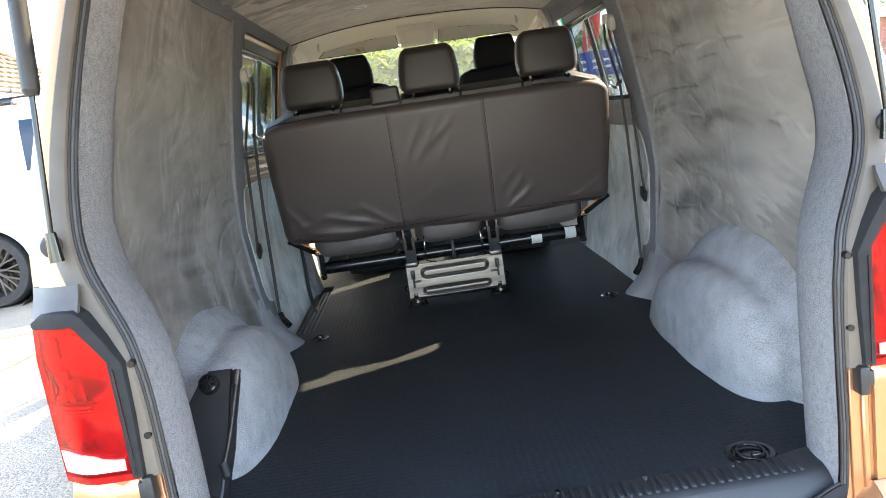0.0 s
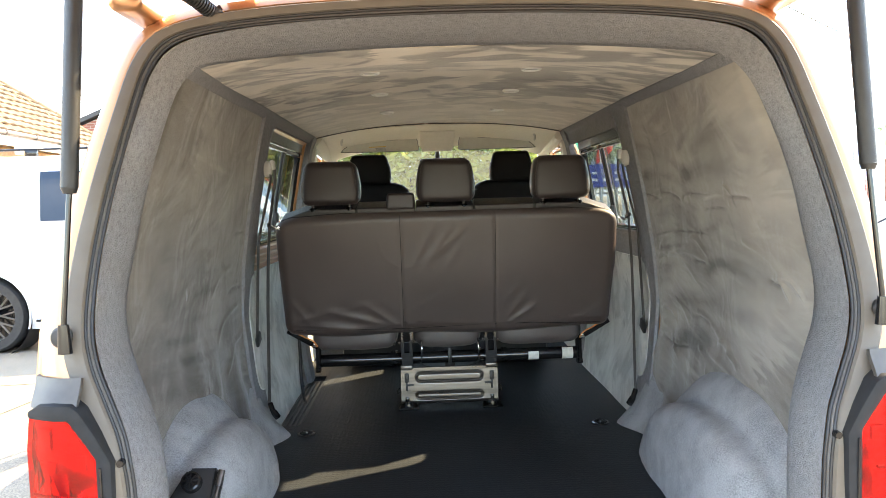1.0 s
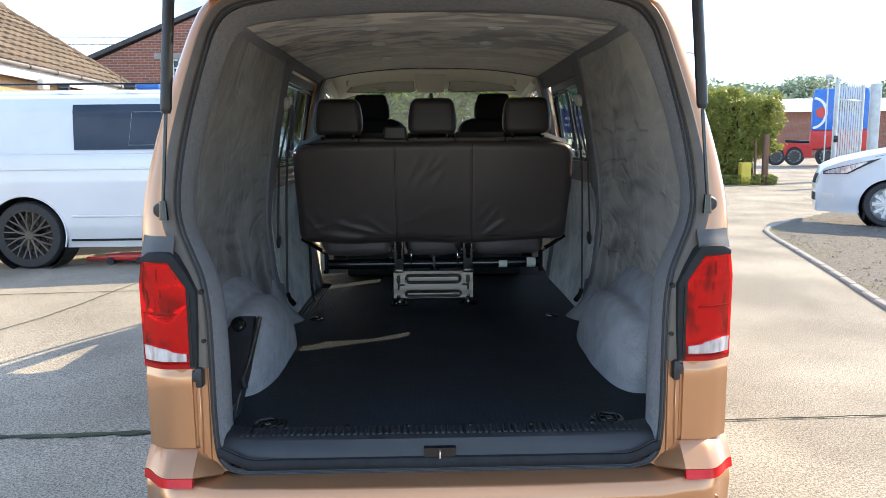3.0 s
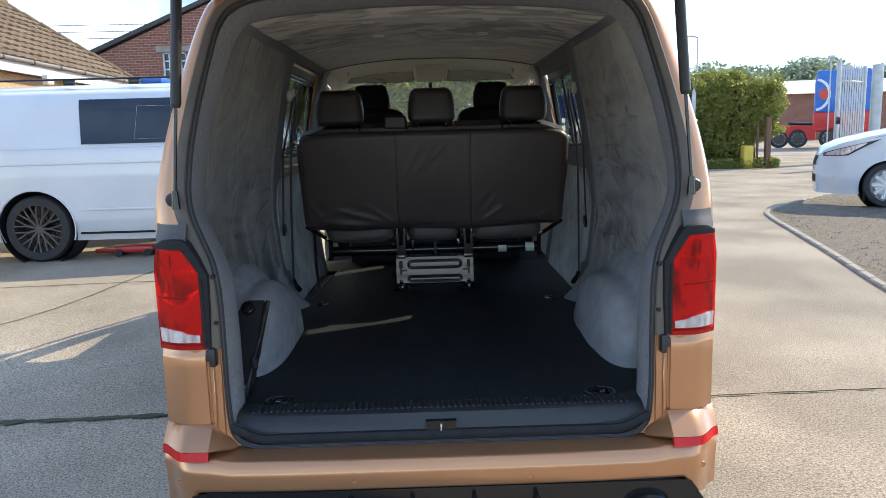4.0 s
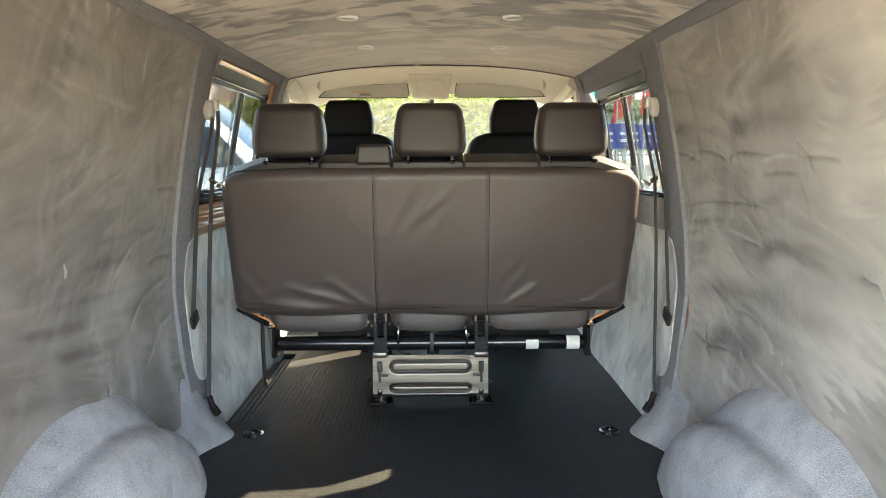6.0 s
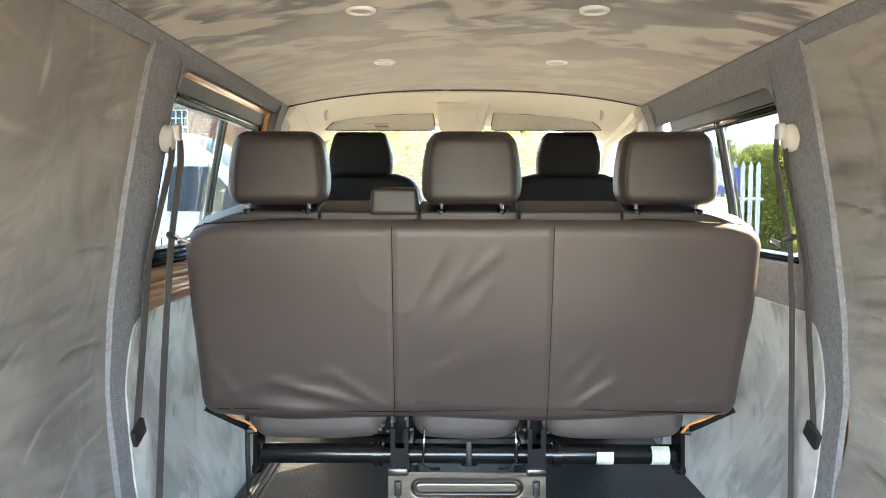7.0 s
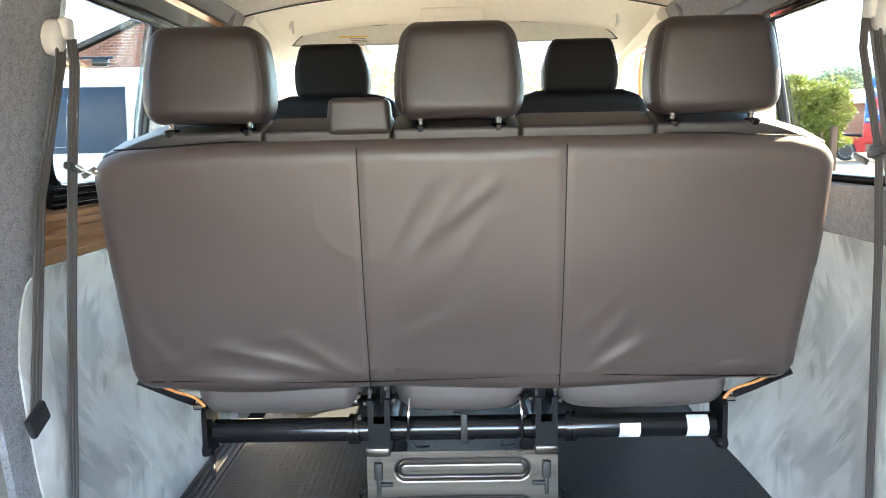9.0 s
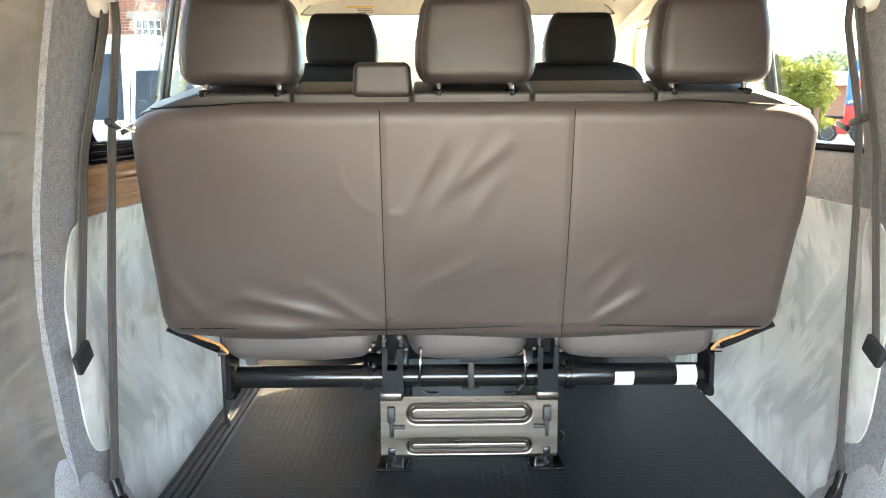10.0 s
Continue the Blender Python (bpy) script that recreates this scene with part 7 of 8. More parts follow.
def ground():
    g = thing("ground", "pale worn concrete yard, one sheet reaching the horizon", "ground", (0, 0, 0), kind="structure")
    bm = bmesh.new()
    xs = [-1500, -400, -120, -50, -30] + lin(-20, 20, 80) + [30, 50, 120, 400, 1500]
    ys = [-1500, -300, -60, -20, -10] + lin(-6, 30, 72) + [45, 70, 140, 400, 2500]
    loft(bm, [[(x, y, ground_z(x, y) + 0.004 * noise.noise((x * 0.9, y * 0.9, 0))) for x in xs] for y in ys], False)
    part("concrete", bm, CONCRETE, g)

    def strip(pts, w, name):
        bm = bmesh.new()
        rings = []
        fine = fine_ring(pts, 60)
        for i, (x, y) in enumerate(fine):
            a, c = Vector(fine[max(i - 1, 0)]), Vector(fine[min(i + 1, len(fine) - 1)])
            d = (c - a).normalized()
            n = Vector((-d.y, d.x))
            ww = w * max(0.12, 1 - 0.45 * smooth(0.5, 2.0, x) + 0.9 * noise.noise((x * 9, y * 9, w)) + 0.5 * noise.noise((x * 31, y * 31, w))) * (1 + 1.8 * smooth(0.0, -2.0, x) * (w > 0.008))
            off = 0.014 * noise.noise((x * 3, y * 3, 5)) + 0.008 * noise.noise((x * 15, y * 15, 2))
            row = []
            for k in (-1, -0.4, 0.4, 1):
                e = off + k * ww + 0.5 * ww * k * noise.noise((x * 40, k * 7.0, 1.5))
                row.append((x + n.x * e, y + n.y * e, ground_z(x, y) + 0.006 + (0.003 if abs(k) < 1 else 0)))
            rings.append(row)
        loft(bm, rings, False)
        part(name, bm, JOINT, g)

    strip([(-9, 1.08), (-5, 1.15), (-2.2, 1.22), (0, 1.27), (2.3, 1.31), (4.2, 1.36)], 0.0085, "slab_joint")
    strip([(-6.5, 1.2), (-4.6, 2.2), (-3.28, 3.02), (-2.77, 4.82), (-2.3, 6.5)][1:], 0.004, "slab_crack")
    strip([(-9.0, 4.3), (-5.5, 4.15), (-2.9, 4.3), (0.0, 4.4)], 0.004, "slab_joint")
    # kerb and the gravel bed behind it
    line = [(3.2, 0.5), (3.55, 2.5), (3.75, 3.58), (4.22, 5.28), (4.69, 7.1), (5.0, 8.3), (5.35, 9.2), (6.2, 10.2), (7.73, 11.7), (10, 13.6)]
    k = thing("kerb", "low grey concrete kerb curving round a gravel bed", "kerb", (5, 8, 0), kind="structure")
    fine = fine_ring(line, 5)
    for i in range(len(fine) - 1):
        a, b = Vector((*fine[i], 0)), Vector((*fine[i + 1], 0))
        bm = bmesh.new()
        d = b - a
        m = Euler((0, 0, math.atan2(d.y, d.x))).to_matrix().to_4x4()
        box(bm, (a + b) / 2 + Vector((0, 0, -0.035)), (d.length - 0.003, 0.085, 0.14), 0.015, m, 1)
        part("kerb_stone", bm, KERB, k)
    bm = bmesh.new()
    rows = []
    for x, y in fine:
        rows.append([(x + 0.04 + (14 - 0.5 * x) * t, y - 1.5 * t, 0.022 + 0.025 * noise.noise((x * 1.5 + 20 * t, y * 1.5, 2)) + 0.02 * t) for t in lin(0, 1, 24)])
    loft(bm, rows, False)
    bed = thing("gravel_bed", "brown gravel bed with weeds behind the kerb", "gravel", (7, 7, 0), kind="structure")
    part("gravel", bm, GRAVEL, bed)
    bm = bmesh.new()
    rnd = random.Random(3)
    for _ in range(2600):
        i = rnd.randrange(len(fine) - 1)
        x, y = fine[i]
        t = rnd.random() ** 1.5
        px, py, s = x + 0.15 + 4.5 * t, y + rnd.uniform(-0.3, 0.3) - 0.4 * t, rnd.uniform(0.008, 0.022)
        vs = [bm.verts.new((px + s * rnd.uniform(0.6, 1) * c, py + s * rnd.uniform(0.6, 1) * d, 0.030 + s * e)) for c, d, e in ((1, 0, 0), (0, 1, 0), (-1, 0, 0), (0, -1, 0), (0, 0, 0.45))]
        for k in range(4):
            bm.faces.new((vs[k], vs[(k + 1) % 4], vs[4]))
    tagged(part("pebbles", bm, PEBBLE, bed), kind="stuff")
    bm = bmesh.new()
    for _ in range(2600):
        i = rnd.randrange(len(fine) - 1)
        x, y = fine[i]
        px, py, s = x + 0.06 + 0.5 * rnd.random() ** 2.0, y + rnd.uniform(-0.3, 0.3), rnd.uniform(0.010, 0.024)
        if noise.noise((px * 1.4, py * 0.9, 3)) < -0.02:
            continue
        a = rnd.uniform(0, 6.28)
        vs = [bm.verts.new((px + s * c * math.cos(a), py + s * c * math.sin(a), 0.02 + s * e)) for c, e in ((-0.18, 0), (0.18, 0), (0.5, 1.0))]
        bm.faces.new(vs)
    tagged(part("weeds", bm, LEAF, bed, sharp=180), kind="stuff")


ground()


def wheel(parent, c, r, out, rim, style, name="wheel"):
    """A wheel whose axle lies along y; out: -1 or 1, the side its face looks to."""
    bm = bmesh.new()
    w = 0.11
    lathe(bm, [(-w, r * 0.72), (-w, r * 0.93), (-w * 0.75, r * 0.99), (0, r), (w * 0.75, r * 0.99), (w, r * 0.93), (w, r * 0.72)], c, "y", 44)
    tyre = part(name, bm, TYRE, parent)
    bm = bmesh.new()
    f = out * w * 0.9
    lathe(bm, [(f * 1.05, r * 0.75), (f * 1.09, r * 0.715), (f * 0.6, r * 0.69), (-f, r * 0.66)], c, "y", 44)
    if style == "mesh":
        def rim_at(rr, a, d):
            return Vector(c) + Vector((r * rr * math.cos(a), f * d, r * rr * math.sin(a)))

        for k in range(11):
            a = 2 * math.pi * k / 11
            sweep(bm, [rim_at(0.13, a, 0.88), rim_at(0.34, a, 0.95)], 0.018, 0.024, side=(0, 1, 0))
            for da in (-0.15, 0.15):
                sweep(bm, [rim_at(0.32, a, 0.94), rim_at(0.71, a + da, 1.03)], 0.014, 0.017, side=(0, 1, 0))
        lathe(bm, [(f * 0.95, 0.001), (f * 0.95, r * 0.12), (f * 0.7, r * 0.17)], c, "y", 20)
    else:
        lathe(bm, [(f * 0.80, 0.001), (f * 0.80, r * 0.52)], c, "y", 30)
        for k in range(10):
            a = 2 * math.pi * k / 10
            p0 = Vector(c) + Vector((r * 0.12 * math.cos(a), f * 0.98, r * 0.12 * math.sin(a)))
            p1 = Vector(c) + Vector((r * 0.64 * math.cos(a), f * 1.0, r * 0.64 * math.sin(a)))
            sweep(bm, [p0, p1], 0.062, 0.03, side=(-math.sin(a), 0, math.cos(a)))
        lathe(bm, [(f * 1.06, 0.001), (f * 1.04, r * 0.16), (f * 0.8, r * 0.2)], c, "y", 20)
    part("rim", bm, rim, tyre)
    bm = bmesh.new()
    lathe(bm, [(-f * 0.4, 0.001), (-f * 0.4, r * 0.68)], c, "y", 24)
    cyl(bm, Vector(c) + Vector((0, -f * 0.5, 0)), Vector(c) + Vector((0, -f * 0.3, 0)), r * 0.42, seg=28)
    part("brake_disc", bm, STEEL_BLACK if style == "mesh" else GALV, tyre)
    return tyre


def white_van():
    v = thing("panel_van", "white lowered panel van with dark tinted windows and gunmetal alloys", "van", (-3.0, 6.3, 0.14))
    gz, Y = 0.14, 5.42
    x0, x1 = -5.35, -0.45
    prof = [(0.20, 0.06), (0.44, 0.0), (0.90, -0.01), (1.17, 0.0), (1.205, 0.025), (1.25, 0.03), (1.65, 0.13), (1.78, 0.20), (1.83, 0.32)]

    def f(x, z):
        nose = 0.25 * smooth(-1.6, x1, x) ** 2 + 0.10 * smooth(-4.9, x0, x) ** 2
        return (x, Y + interp(z, prof) + nose, gz + z)

    bm = bmesh.new()
    arches = [(-4.23, gz + 0.36, 0.40), (-1.35, gz + 0.36, 0.40)]
    xs = lin(x0, x1, 130)
    top = lambda x: 1.83 - 0.72 * smooth(-2.3, -1.3, x) - 0.25 * smooth(-1.3, x1, x)  # noqa: E731
    zs = lin(0, 1, 60)

    def g(x, u):
        z = 0.22 + (top(x) - 0.22) * (u - 0)
        return f(x, z)

    rows = [[g(x, u) for u in zs] for x in xs]
    vs = [[bm.verts.new(p) for p in row] for row in rows]
    for i in range(len(xs) - 1):
        for j in range(len(zs) - 1):
            c = (vs[i][j].co + vs[i + 1][j + 1].co) / 2
            if any(math.hypot(c.x - hx, c.z - hz) < hr for hx, hz, hr in arches):
                continue
            bm.faces.new((vs[i][j], vs[i + 1][j], vs[i + 1][j + 1], vs[i][j + 1]))
    bmesh.ops.delete(bm, geom=[w for w in bm.verts if not w.link_faces], context="VERTS")
    for w in bm.verts:
        for hx, hz, hr in arches:
            d = Vector((w.co.x - hx, w.co.z - hz))
            if any(e.is_boundary for e in w.link_edges) and abs(d.length - hr) < 0.06 and w.co.z > gz + 0.23:
                d.normalize()
                w.co.x, w.co.z = hx + d.x * hr, hz + d.y * hr
    body = part("side_panel", bm, WHITE_PAINT, v, sharp=50)
    bm = bmesh.new()
    rings = []
    for x in xs[::3]:
        z = top(x)
        y0 = f(x, z)[1]
        hw = (Y + 0.95) - y0
        rings.append([(x, Y + 0.95 + hw * s, gz + z + 0.07 * (1 - abs(s) ** 2.5)) for s in lin(-1, 1, 16)])
    loft(bm, rings, False)
    part("roof", bm, WHITE_PAINT, v)
    bm = bmesh.new()
    shell(bm, lambda u, z: (x0 + 0.01, Y + 0.1 + 1.7 * u, gz + z), lin(0, 1, 4), lin(0.22, 1.83, 4), 0.02)
    shell(bm, lambda u, z: (x1 - 0.01, Y + 0.3 + 1.3 * u, gz + z), lin(0, 1, 4), lin(0.22, 0.86, 4), 0.02)
    shell(bm, lambda x, z: (x, Y + 1.88, gz + z), lin(x0, -2.35, 4), lin(0.22, 1.83, 4), 0.02)
    part("far_side", bm, WHITE_PAINT, v)
    for hx, hz, hr in arches:
        bm = bmesh.new()
        lathe(bm, [(0.30, 0.001), (0.30, hr + 0.02), (0.0, hr + 0.008)], (hx, Y + 0.02, hz), "y", 40)
        part("wheel_arch", bm, DARK_VOID, v)
        bm = bmesh.new()
        sweep(bm, [(hx + (hr + 0.012) * math.cos(a), Y - 0.004, hz + (hr + 0.012) * math.sin(a)) for a in lin(radians(-18), radians(198), 30)], 0.02, 0.014, side=(0, 1, 0))
        part("arch_lip", bm, WHITE_PAINT, body)
        wheel(v, (hx, Y + 0.13, gz + 0.355), 0.355, -1, RIM_DARK, "mesh")

    def pane(xa, xb, za, zb, name, off, mat, slant=0.0):
        bm = bmesh.new()
        shell(bm, lambda x, z: tuple(Vector(f(x + slant * (z - za), z)) - Vector((0, off, 0))), lin(xa, xb, 6), lin(za, zb, 6), 0.006)
        return part(name, bm, mat, v)

    w = pane(-3.68, -2.30, 1.235, 1.70, "window", 0.006, TINTED, -0.08)
    bm = bmesh.new()
    sweep(bm, [tuple(Vector(f(x, z)) - Vector((0, 0.012, 0))) for x, z in ((-3.12, 1.28), (-2.74, 1.28), (-2.74, 1.62), (-3.10, 1.62))], 0.008, 0.004, side=(0, 1, 0), close=True)
    part("slider_frame", bm, GALV, w)
    bm = bmesh.new()
    shell(bm, lambda u, z: tuple(Vector(f(-2.22 + u * (0.62 - 0.9 * (z - 1.235)), z)) - Vector((0, 0.006, 0))), lin(0, 1, 6), lin(1.235, 1.58, 6), 0.006)
    part("cab_window", bm, TINTED, v)
    bm = bmesh.new()
    shell(bm, lambda x, s: (x, Y + 0.95 + 0.72 * s, gz + top(x) + 0.075 * (1 - abs(s) ** 2.5)), lin(-2.12, -1.5, 8), lin(-1, 1, 10), 0.006)
    part("windscreen", bm, TINTED, v, "dark windscreen")
    bm = bmesh.new()
    sweep(bm, [tuple(Vector(f(x, 0.30)) - Vector((0, 0.01, 0))) for x in (-3.78, -1.82)], 0.022, 0.02, side=(0, 0, 1))
    part("sill_line", bm, DARK_VOID, body)
    for z in (1.20, 1.04, 0.55):
        bm = bmesh.new()
        sweep(bm, [tuple(Vector(f(x, z)) - Vector((0, 0.003, 0))) for x in lin(x0 + 0.05 if z > 0.8 else -3.75, -1.0 if z > 0.8 else -1.85, 10)], 0.022, 0.016, side=(0, 0, 1))
        part("swage_line", bm, WHITE_PAINT, body)
    for xx in (-2.26, -1.5):
        bm = bmesh.new()
        sweep(bm, [tuple(Vector(f(xx, z)) - Vector((0, 0.001, 0))) for z in lin(0.45, 1.7, 8)], 0.005, 0.003, side=(1, 0, 0))
        part("door_gap", bm, DARK_VOID, body)
    bm = bmesh.new()
    sweep(bm, [(x, Y + 0.36, gz + 1.93) for x in lin(-5.2, -2.5, 6)], 0.011, seg=8, side=(0, 0, 1))
    for xx in (-5.0, -3.9, -3.2, -2.6):
        box(bm, (xx, Y + 0.36, gz + 1.895), (0.12, 0.05, 0.06), 0.012)
    part("roof_rail", bm, GLOSS_BLACK, v, "black roof rail")
    # trolley jack and planks beside it
    j = thing("trolley_jack", "red trolley jack lying under the white van", "trolley jack", (-3.45, 5.9, 0.14))
    bm = bmesh.new()
    box(bm, (-3.35, 5.78, 0.14 + 0.075), (0.42, 0.2, 0.07), 0.02)
    box(bm, (-3.62, 5.78, 0.14 + 0.055), (0.36, 0.05, 0.04), 0.01)
    part("jack_body", bm, RED, j)
    for dx in (-0.15, 0.17):
        bm = bmesh.new()
        cyl(bm, (-3.35 + dx, 5.66, 0.14 + 0.04), (-3.35 + dx, 5.90, 0.14 + 0.04), 0.04, seg=16)
        part("castor", bm, TYRE, j)
    p = thing("plank", "weathered timber plank lying on the concrete", "plank", (-3.2, 5.55, 0.14))
    bm = bmesh.new()
    box(bm, (-3.05, 6.1, 0.14 + 0.03), (1.6, 0.16, 0.05), 0.008, Euler((0, 0, 0.06)).to_matrix().to_4x4())
    part("board", bm, SOFFIT_WOOD, p)


white_van()


def white_car():
    v = thing("parked_car", "white compact van parked nose towards the drive", "car", (7.04, 9.2, 0.02))
    v.rotation_euler = (0, 0, radians(-27))
    gz, Y = 0.03, 9.10
    body_top = [(6.15, 0.62), (6.165, 0.78), (6.24, 0.91), (6.5, 1.03), (6.85, 1.12), (7.15, 1.18), (7.5, 1.25), (7.75, 1.31), (8.4, 1.64), (8.8, 1.78), (9.8, 1.83), (10.2, 1.74), (10.3, 1.2)]
    xs = lin(6.15, 10.3, 108)
    hx, hz, hr = 7.17, gz + 0.335, 0.41

    def f(x, z):
        nose = 0.34 * smooth(6.80, 6.15, x) ** 2
        tumble = 0.22 * smooth(1.05, 1.8, z) + 0.05 * smooth(0.5, 0.2, z)
        return (x, Y + nose + tumble, gz + z)

    bm = bmesh.new()
    rows = []
    for x in xs:
        t = interp(x, body_top)
        rows.append([f(x, 0.20 + (t - 0.20) * u) for u in lin(0, 1, 40)])
    vs = [[bm.verts.new(p) for p in row] for row in rows]
    for i in range(len(xs) - 1):
        for j in range(40):
            c = (vs[i][j].co + vs[i + 1][j + 1].co) / 2
            if math.hypot(c.x - hx, c.z - hz) < hr:
                continue
            bm.faces.new((vs[i][j], vs[i + 1][j], vs[i + 1][j + 1], vs[i][j + 1]))
    bmesh.ops.delete(bm, geom=[w for w in bm.verts if not w.link_faces], context="VERTS")
    for w in bm.verts:
        d = Vector((w.co.x - hx, w.co.z - hz))
        if any(e.is_boundary for e in w.link_edges) and abs(d.length - hr) < 0.06 and w.co.z > gz + 0.21:
            d.normalize()
            w.co.x, w.co.z = hx + d.x * hr, hz + d.y * hr
    body = part("side_panel", bm, WHITE_PAINT, v, sharp=50)
    bm = bmesh.new()
    rings = []
    for x in xs[::2]:
        t = interp(x, body_top)
        y0 = f(x, t)[1]
        hw = Y + 0.88 - y0
        rings.append([(x - 0.05 * (1 - s * s) * smooth(7.3, 6.1, x), Y + 0.88 + hw * s, gz + t + 0.06 * (1 - abs(s) ** 2.5)) for s in lin(-1, 1, 14)])
    loft(bm, rings, False)
    part("bonnet_and_roof", bm, WHITE_PAINT, v)
    bm = bmesh.new()
    rings = []
    front = lambda s, z: (6.15 + 0.09 * max(0.0, (z - 0.62) / 0.29) ** 2 + 0.03 * smooth(0.4, 0.2, z) - 0.05 * (1 - s * s), Y + 0.88 + 0.54 * s, gz + z)  # noqa: E731
    for z in lin(0.2, 0.91, 12):
        rings.append([front(s, z) for s in lin(-1, 1, 12)])
    loft(bm, rings, False)
    part("front_bumper", bm, WHITE_PAINT, v)
    bm = bmesh.new()
    lathe(bm, [(0.28, 0.001), (0.28, hr + 0.02), (0.0, hr + 0.006)], (hx, Y + 0.02, hz), "y", 36)
    part("wheel_arch", bm, DARK_VOID, v)
    wheel(v, (hx, Y + 0.12, gz + 0.355), 0.36, -1, RIM_SILVER, "trim")
    bm = bmesh.new()
    low, high = (lambda u: 0.815 + 0.03 * u + 0.225 * max(0.0, (u - 0.45) / 0.55) ** 0.9), (lambda u: 0.865 + 0.215 * u ** 0.85)  # noqa: E731
    shell(bm, lambda u, w: tuple(Vector(f(6.24 + 0.78 * u, low(u) + (high(u) - low(u)) * w)) - Vector((0, 0.008, 0))), lin(0, 1, 16), lin(0, 1, 4), 0.006)
    part("headlamp", bm, TINTED, body, "dark glazed headlamp")
    bm = bmesh.new()
    shell(bm, lambda u, w: tuple(Vector(f(6.26 + 0.72 * u, low(u + 0.02) + 0.012 + (high(u) - low(u + 0.02) - 0.022) * w)) - Vector((0, 0.014, 0))), lin(0, 0.80, 14), lin(0, 1, 3), 0.006)
    part("headlamp_lens", bm, CLEAR_LENS, body)
    for z0, z1, q0, q1 in ((0.66, 0.82, -0.86, 0.86), (0.38, 0.51, -0.92, 0.92)):
        bm = bmesh.new()
        loft(bm, [[tuple(Vector(front(q, z)) - Vector((0.006, 0, 0))) for q in lin(q0, q1, 12)] for z in lin(z0, z1, 4)], False)
        part("bumper_grille", bm, DARK_VOID, body, "black grille slot")
    bm = bmesh.new()
    shell(bm, lambda u, w: tuple(Vector(f(6.22 + 0.18 * u, 0.45 + 0.06 * w - 0.01 * u)) - Vector((0, 0.007, 0))), lin(0, 1, 4), lin(0, 1, 3), 0.008)
    part("bumper_vent", bm, FASCIA, body)
    bm = bmesh.new()
    sweep(bm, [tuple(Vector(f(x, interp(x, body_top) - 0.035)) - Vector((0, 0.003, 0))) for x in lin(6.95, 7.62, 8)], 0.004, 0.006, side=(0, 0, 1))
    part("bonnet_gap", bm, DARK_VOID, body)
    bm = bmesh.new()
    box(bm, (hx - 0.33, Y + 0.10, gz + 0.16), (0.03, 0.18, 0.12), 0.006)
    part("mud_flap", bm, DARK_VOID, v)
    bm = bmesh.new()
    shell(bm, lambda u, w: tuple(Vector(f(7.95 + 0.75 * u + 0.35 * w * (1 - u), 1.26 + 0.42 * w)) - Vector((0, 0.008, 0))), lin(0, 1, 6), lin(0, 1, 4), 0.006)
    part("door_window", bm, TINTED, body)
    v.location.x += 0.07


white_car()


# ---- planting ----
def leaves(bm, rnd, inside, lo, hi, count, size, lobes=None):
    """Scatters small folded leaves through a box wherever inside(p) holds, thickest near the outside."""
    made = 0
    tries = 0
    while made < count and tries < count * 12:
        tries += 1
        p = Vector([rnd.uniform(a, b) for a, b in zip(lo, hi)])
        if not inside(p):
            continue
        s = size * rnd.uniform(0.6, 1.3)
        q = Euler((rnd.uniform(-1.0, 1.0), rnd.uniform(-1.0, 1.0), rnd.uniform(0, 6.3))).to_matrix()
        a, b, c, d = (bm.verts.new(p + q @ Vector(v) * s) for v in ((-1, 0, 0), (0, -0.5, 0.18), (1, 0, 0), (0, 0.5, 0.18)))
        bm.faces.new((a, b, c))
        bm.faces.new((a, c, d))
        made += 1


def hedge(name, label, lo, hi, count, size, seed, core=True, mat=LEAF, bump=0.5, base=0.0, lift=0.0):
    t = thing(name, label, "hedge", ((lo[0] + hi[0]) / 2, (lo[1] + hi[1]) / 2, base))
    rnd = random.Random(seed)
    lo, hi = Vector(lo), Vector(hi)
    mid, half = (lo + hi) / 2, (hi - lo) / 2

    def field(p):
        if lift and p.z < base + lift * smooth(mid.x - 0.3, hi.x - 0.4, p.x) + 0.25 * noise.noise(p * 2.0):
            return 9.0
        q = Vector(((p.x - mid.x) / half.x, (p.y - mid.y) / half.y, (p.z - mid.z) / half.z))
        return (abs(q.x) ** 5 + abs(q.y) ** 5 + abs(q.z) ** 5) ** 0.2 + bump * 0.22 * noise.fractal(p * 1.3 / max(0.6, size * 8), 1.0, 2.0, 3) + 0.1 * noise.noise(p * 0.5)

    bm = bmesh.new()
    leaves(bm, rnd, lambda p: 0.72 + 0.1 * rnd.random() < field(p) < 0.98, lo, hi, count, size)
    leaves(bm, rnd, lambda p: field(p) < 0.8, lo, hi, count // 6, size * 1.4)
    tagged(part("crown", bm, mat, t, sharp=180), kind="stuff")
    if core:
        bm = bmesh.new()
        for _ in range(14):
            x = rnd.uniform(lo.x + half.x * 0.3, hi.x - half.x * 0.3)
            y = rnd.uniform(lo.y + half.y * 0.4, hi.y - half.y * 0.4)
            sweep(bm, [(x, y, base - 0.05), (x + rnd.uniform(-0.2, 0.2), y + rnd.uniform(-0.1, 0.1), mid.z - 0.2), (x + rnd.uniform(-0.5, 0.5), y + rnd.uniform(-0.2, 0.2), hi.z - half.z * 0.4)], 0.035, seg=6)
        part("stems", bm, TWIG, t)
    return t


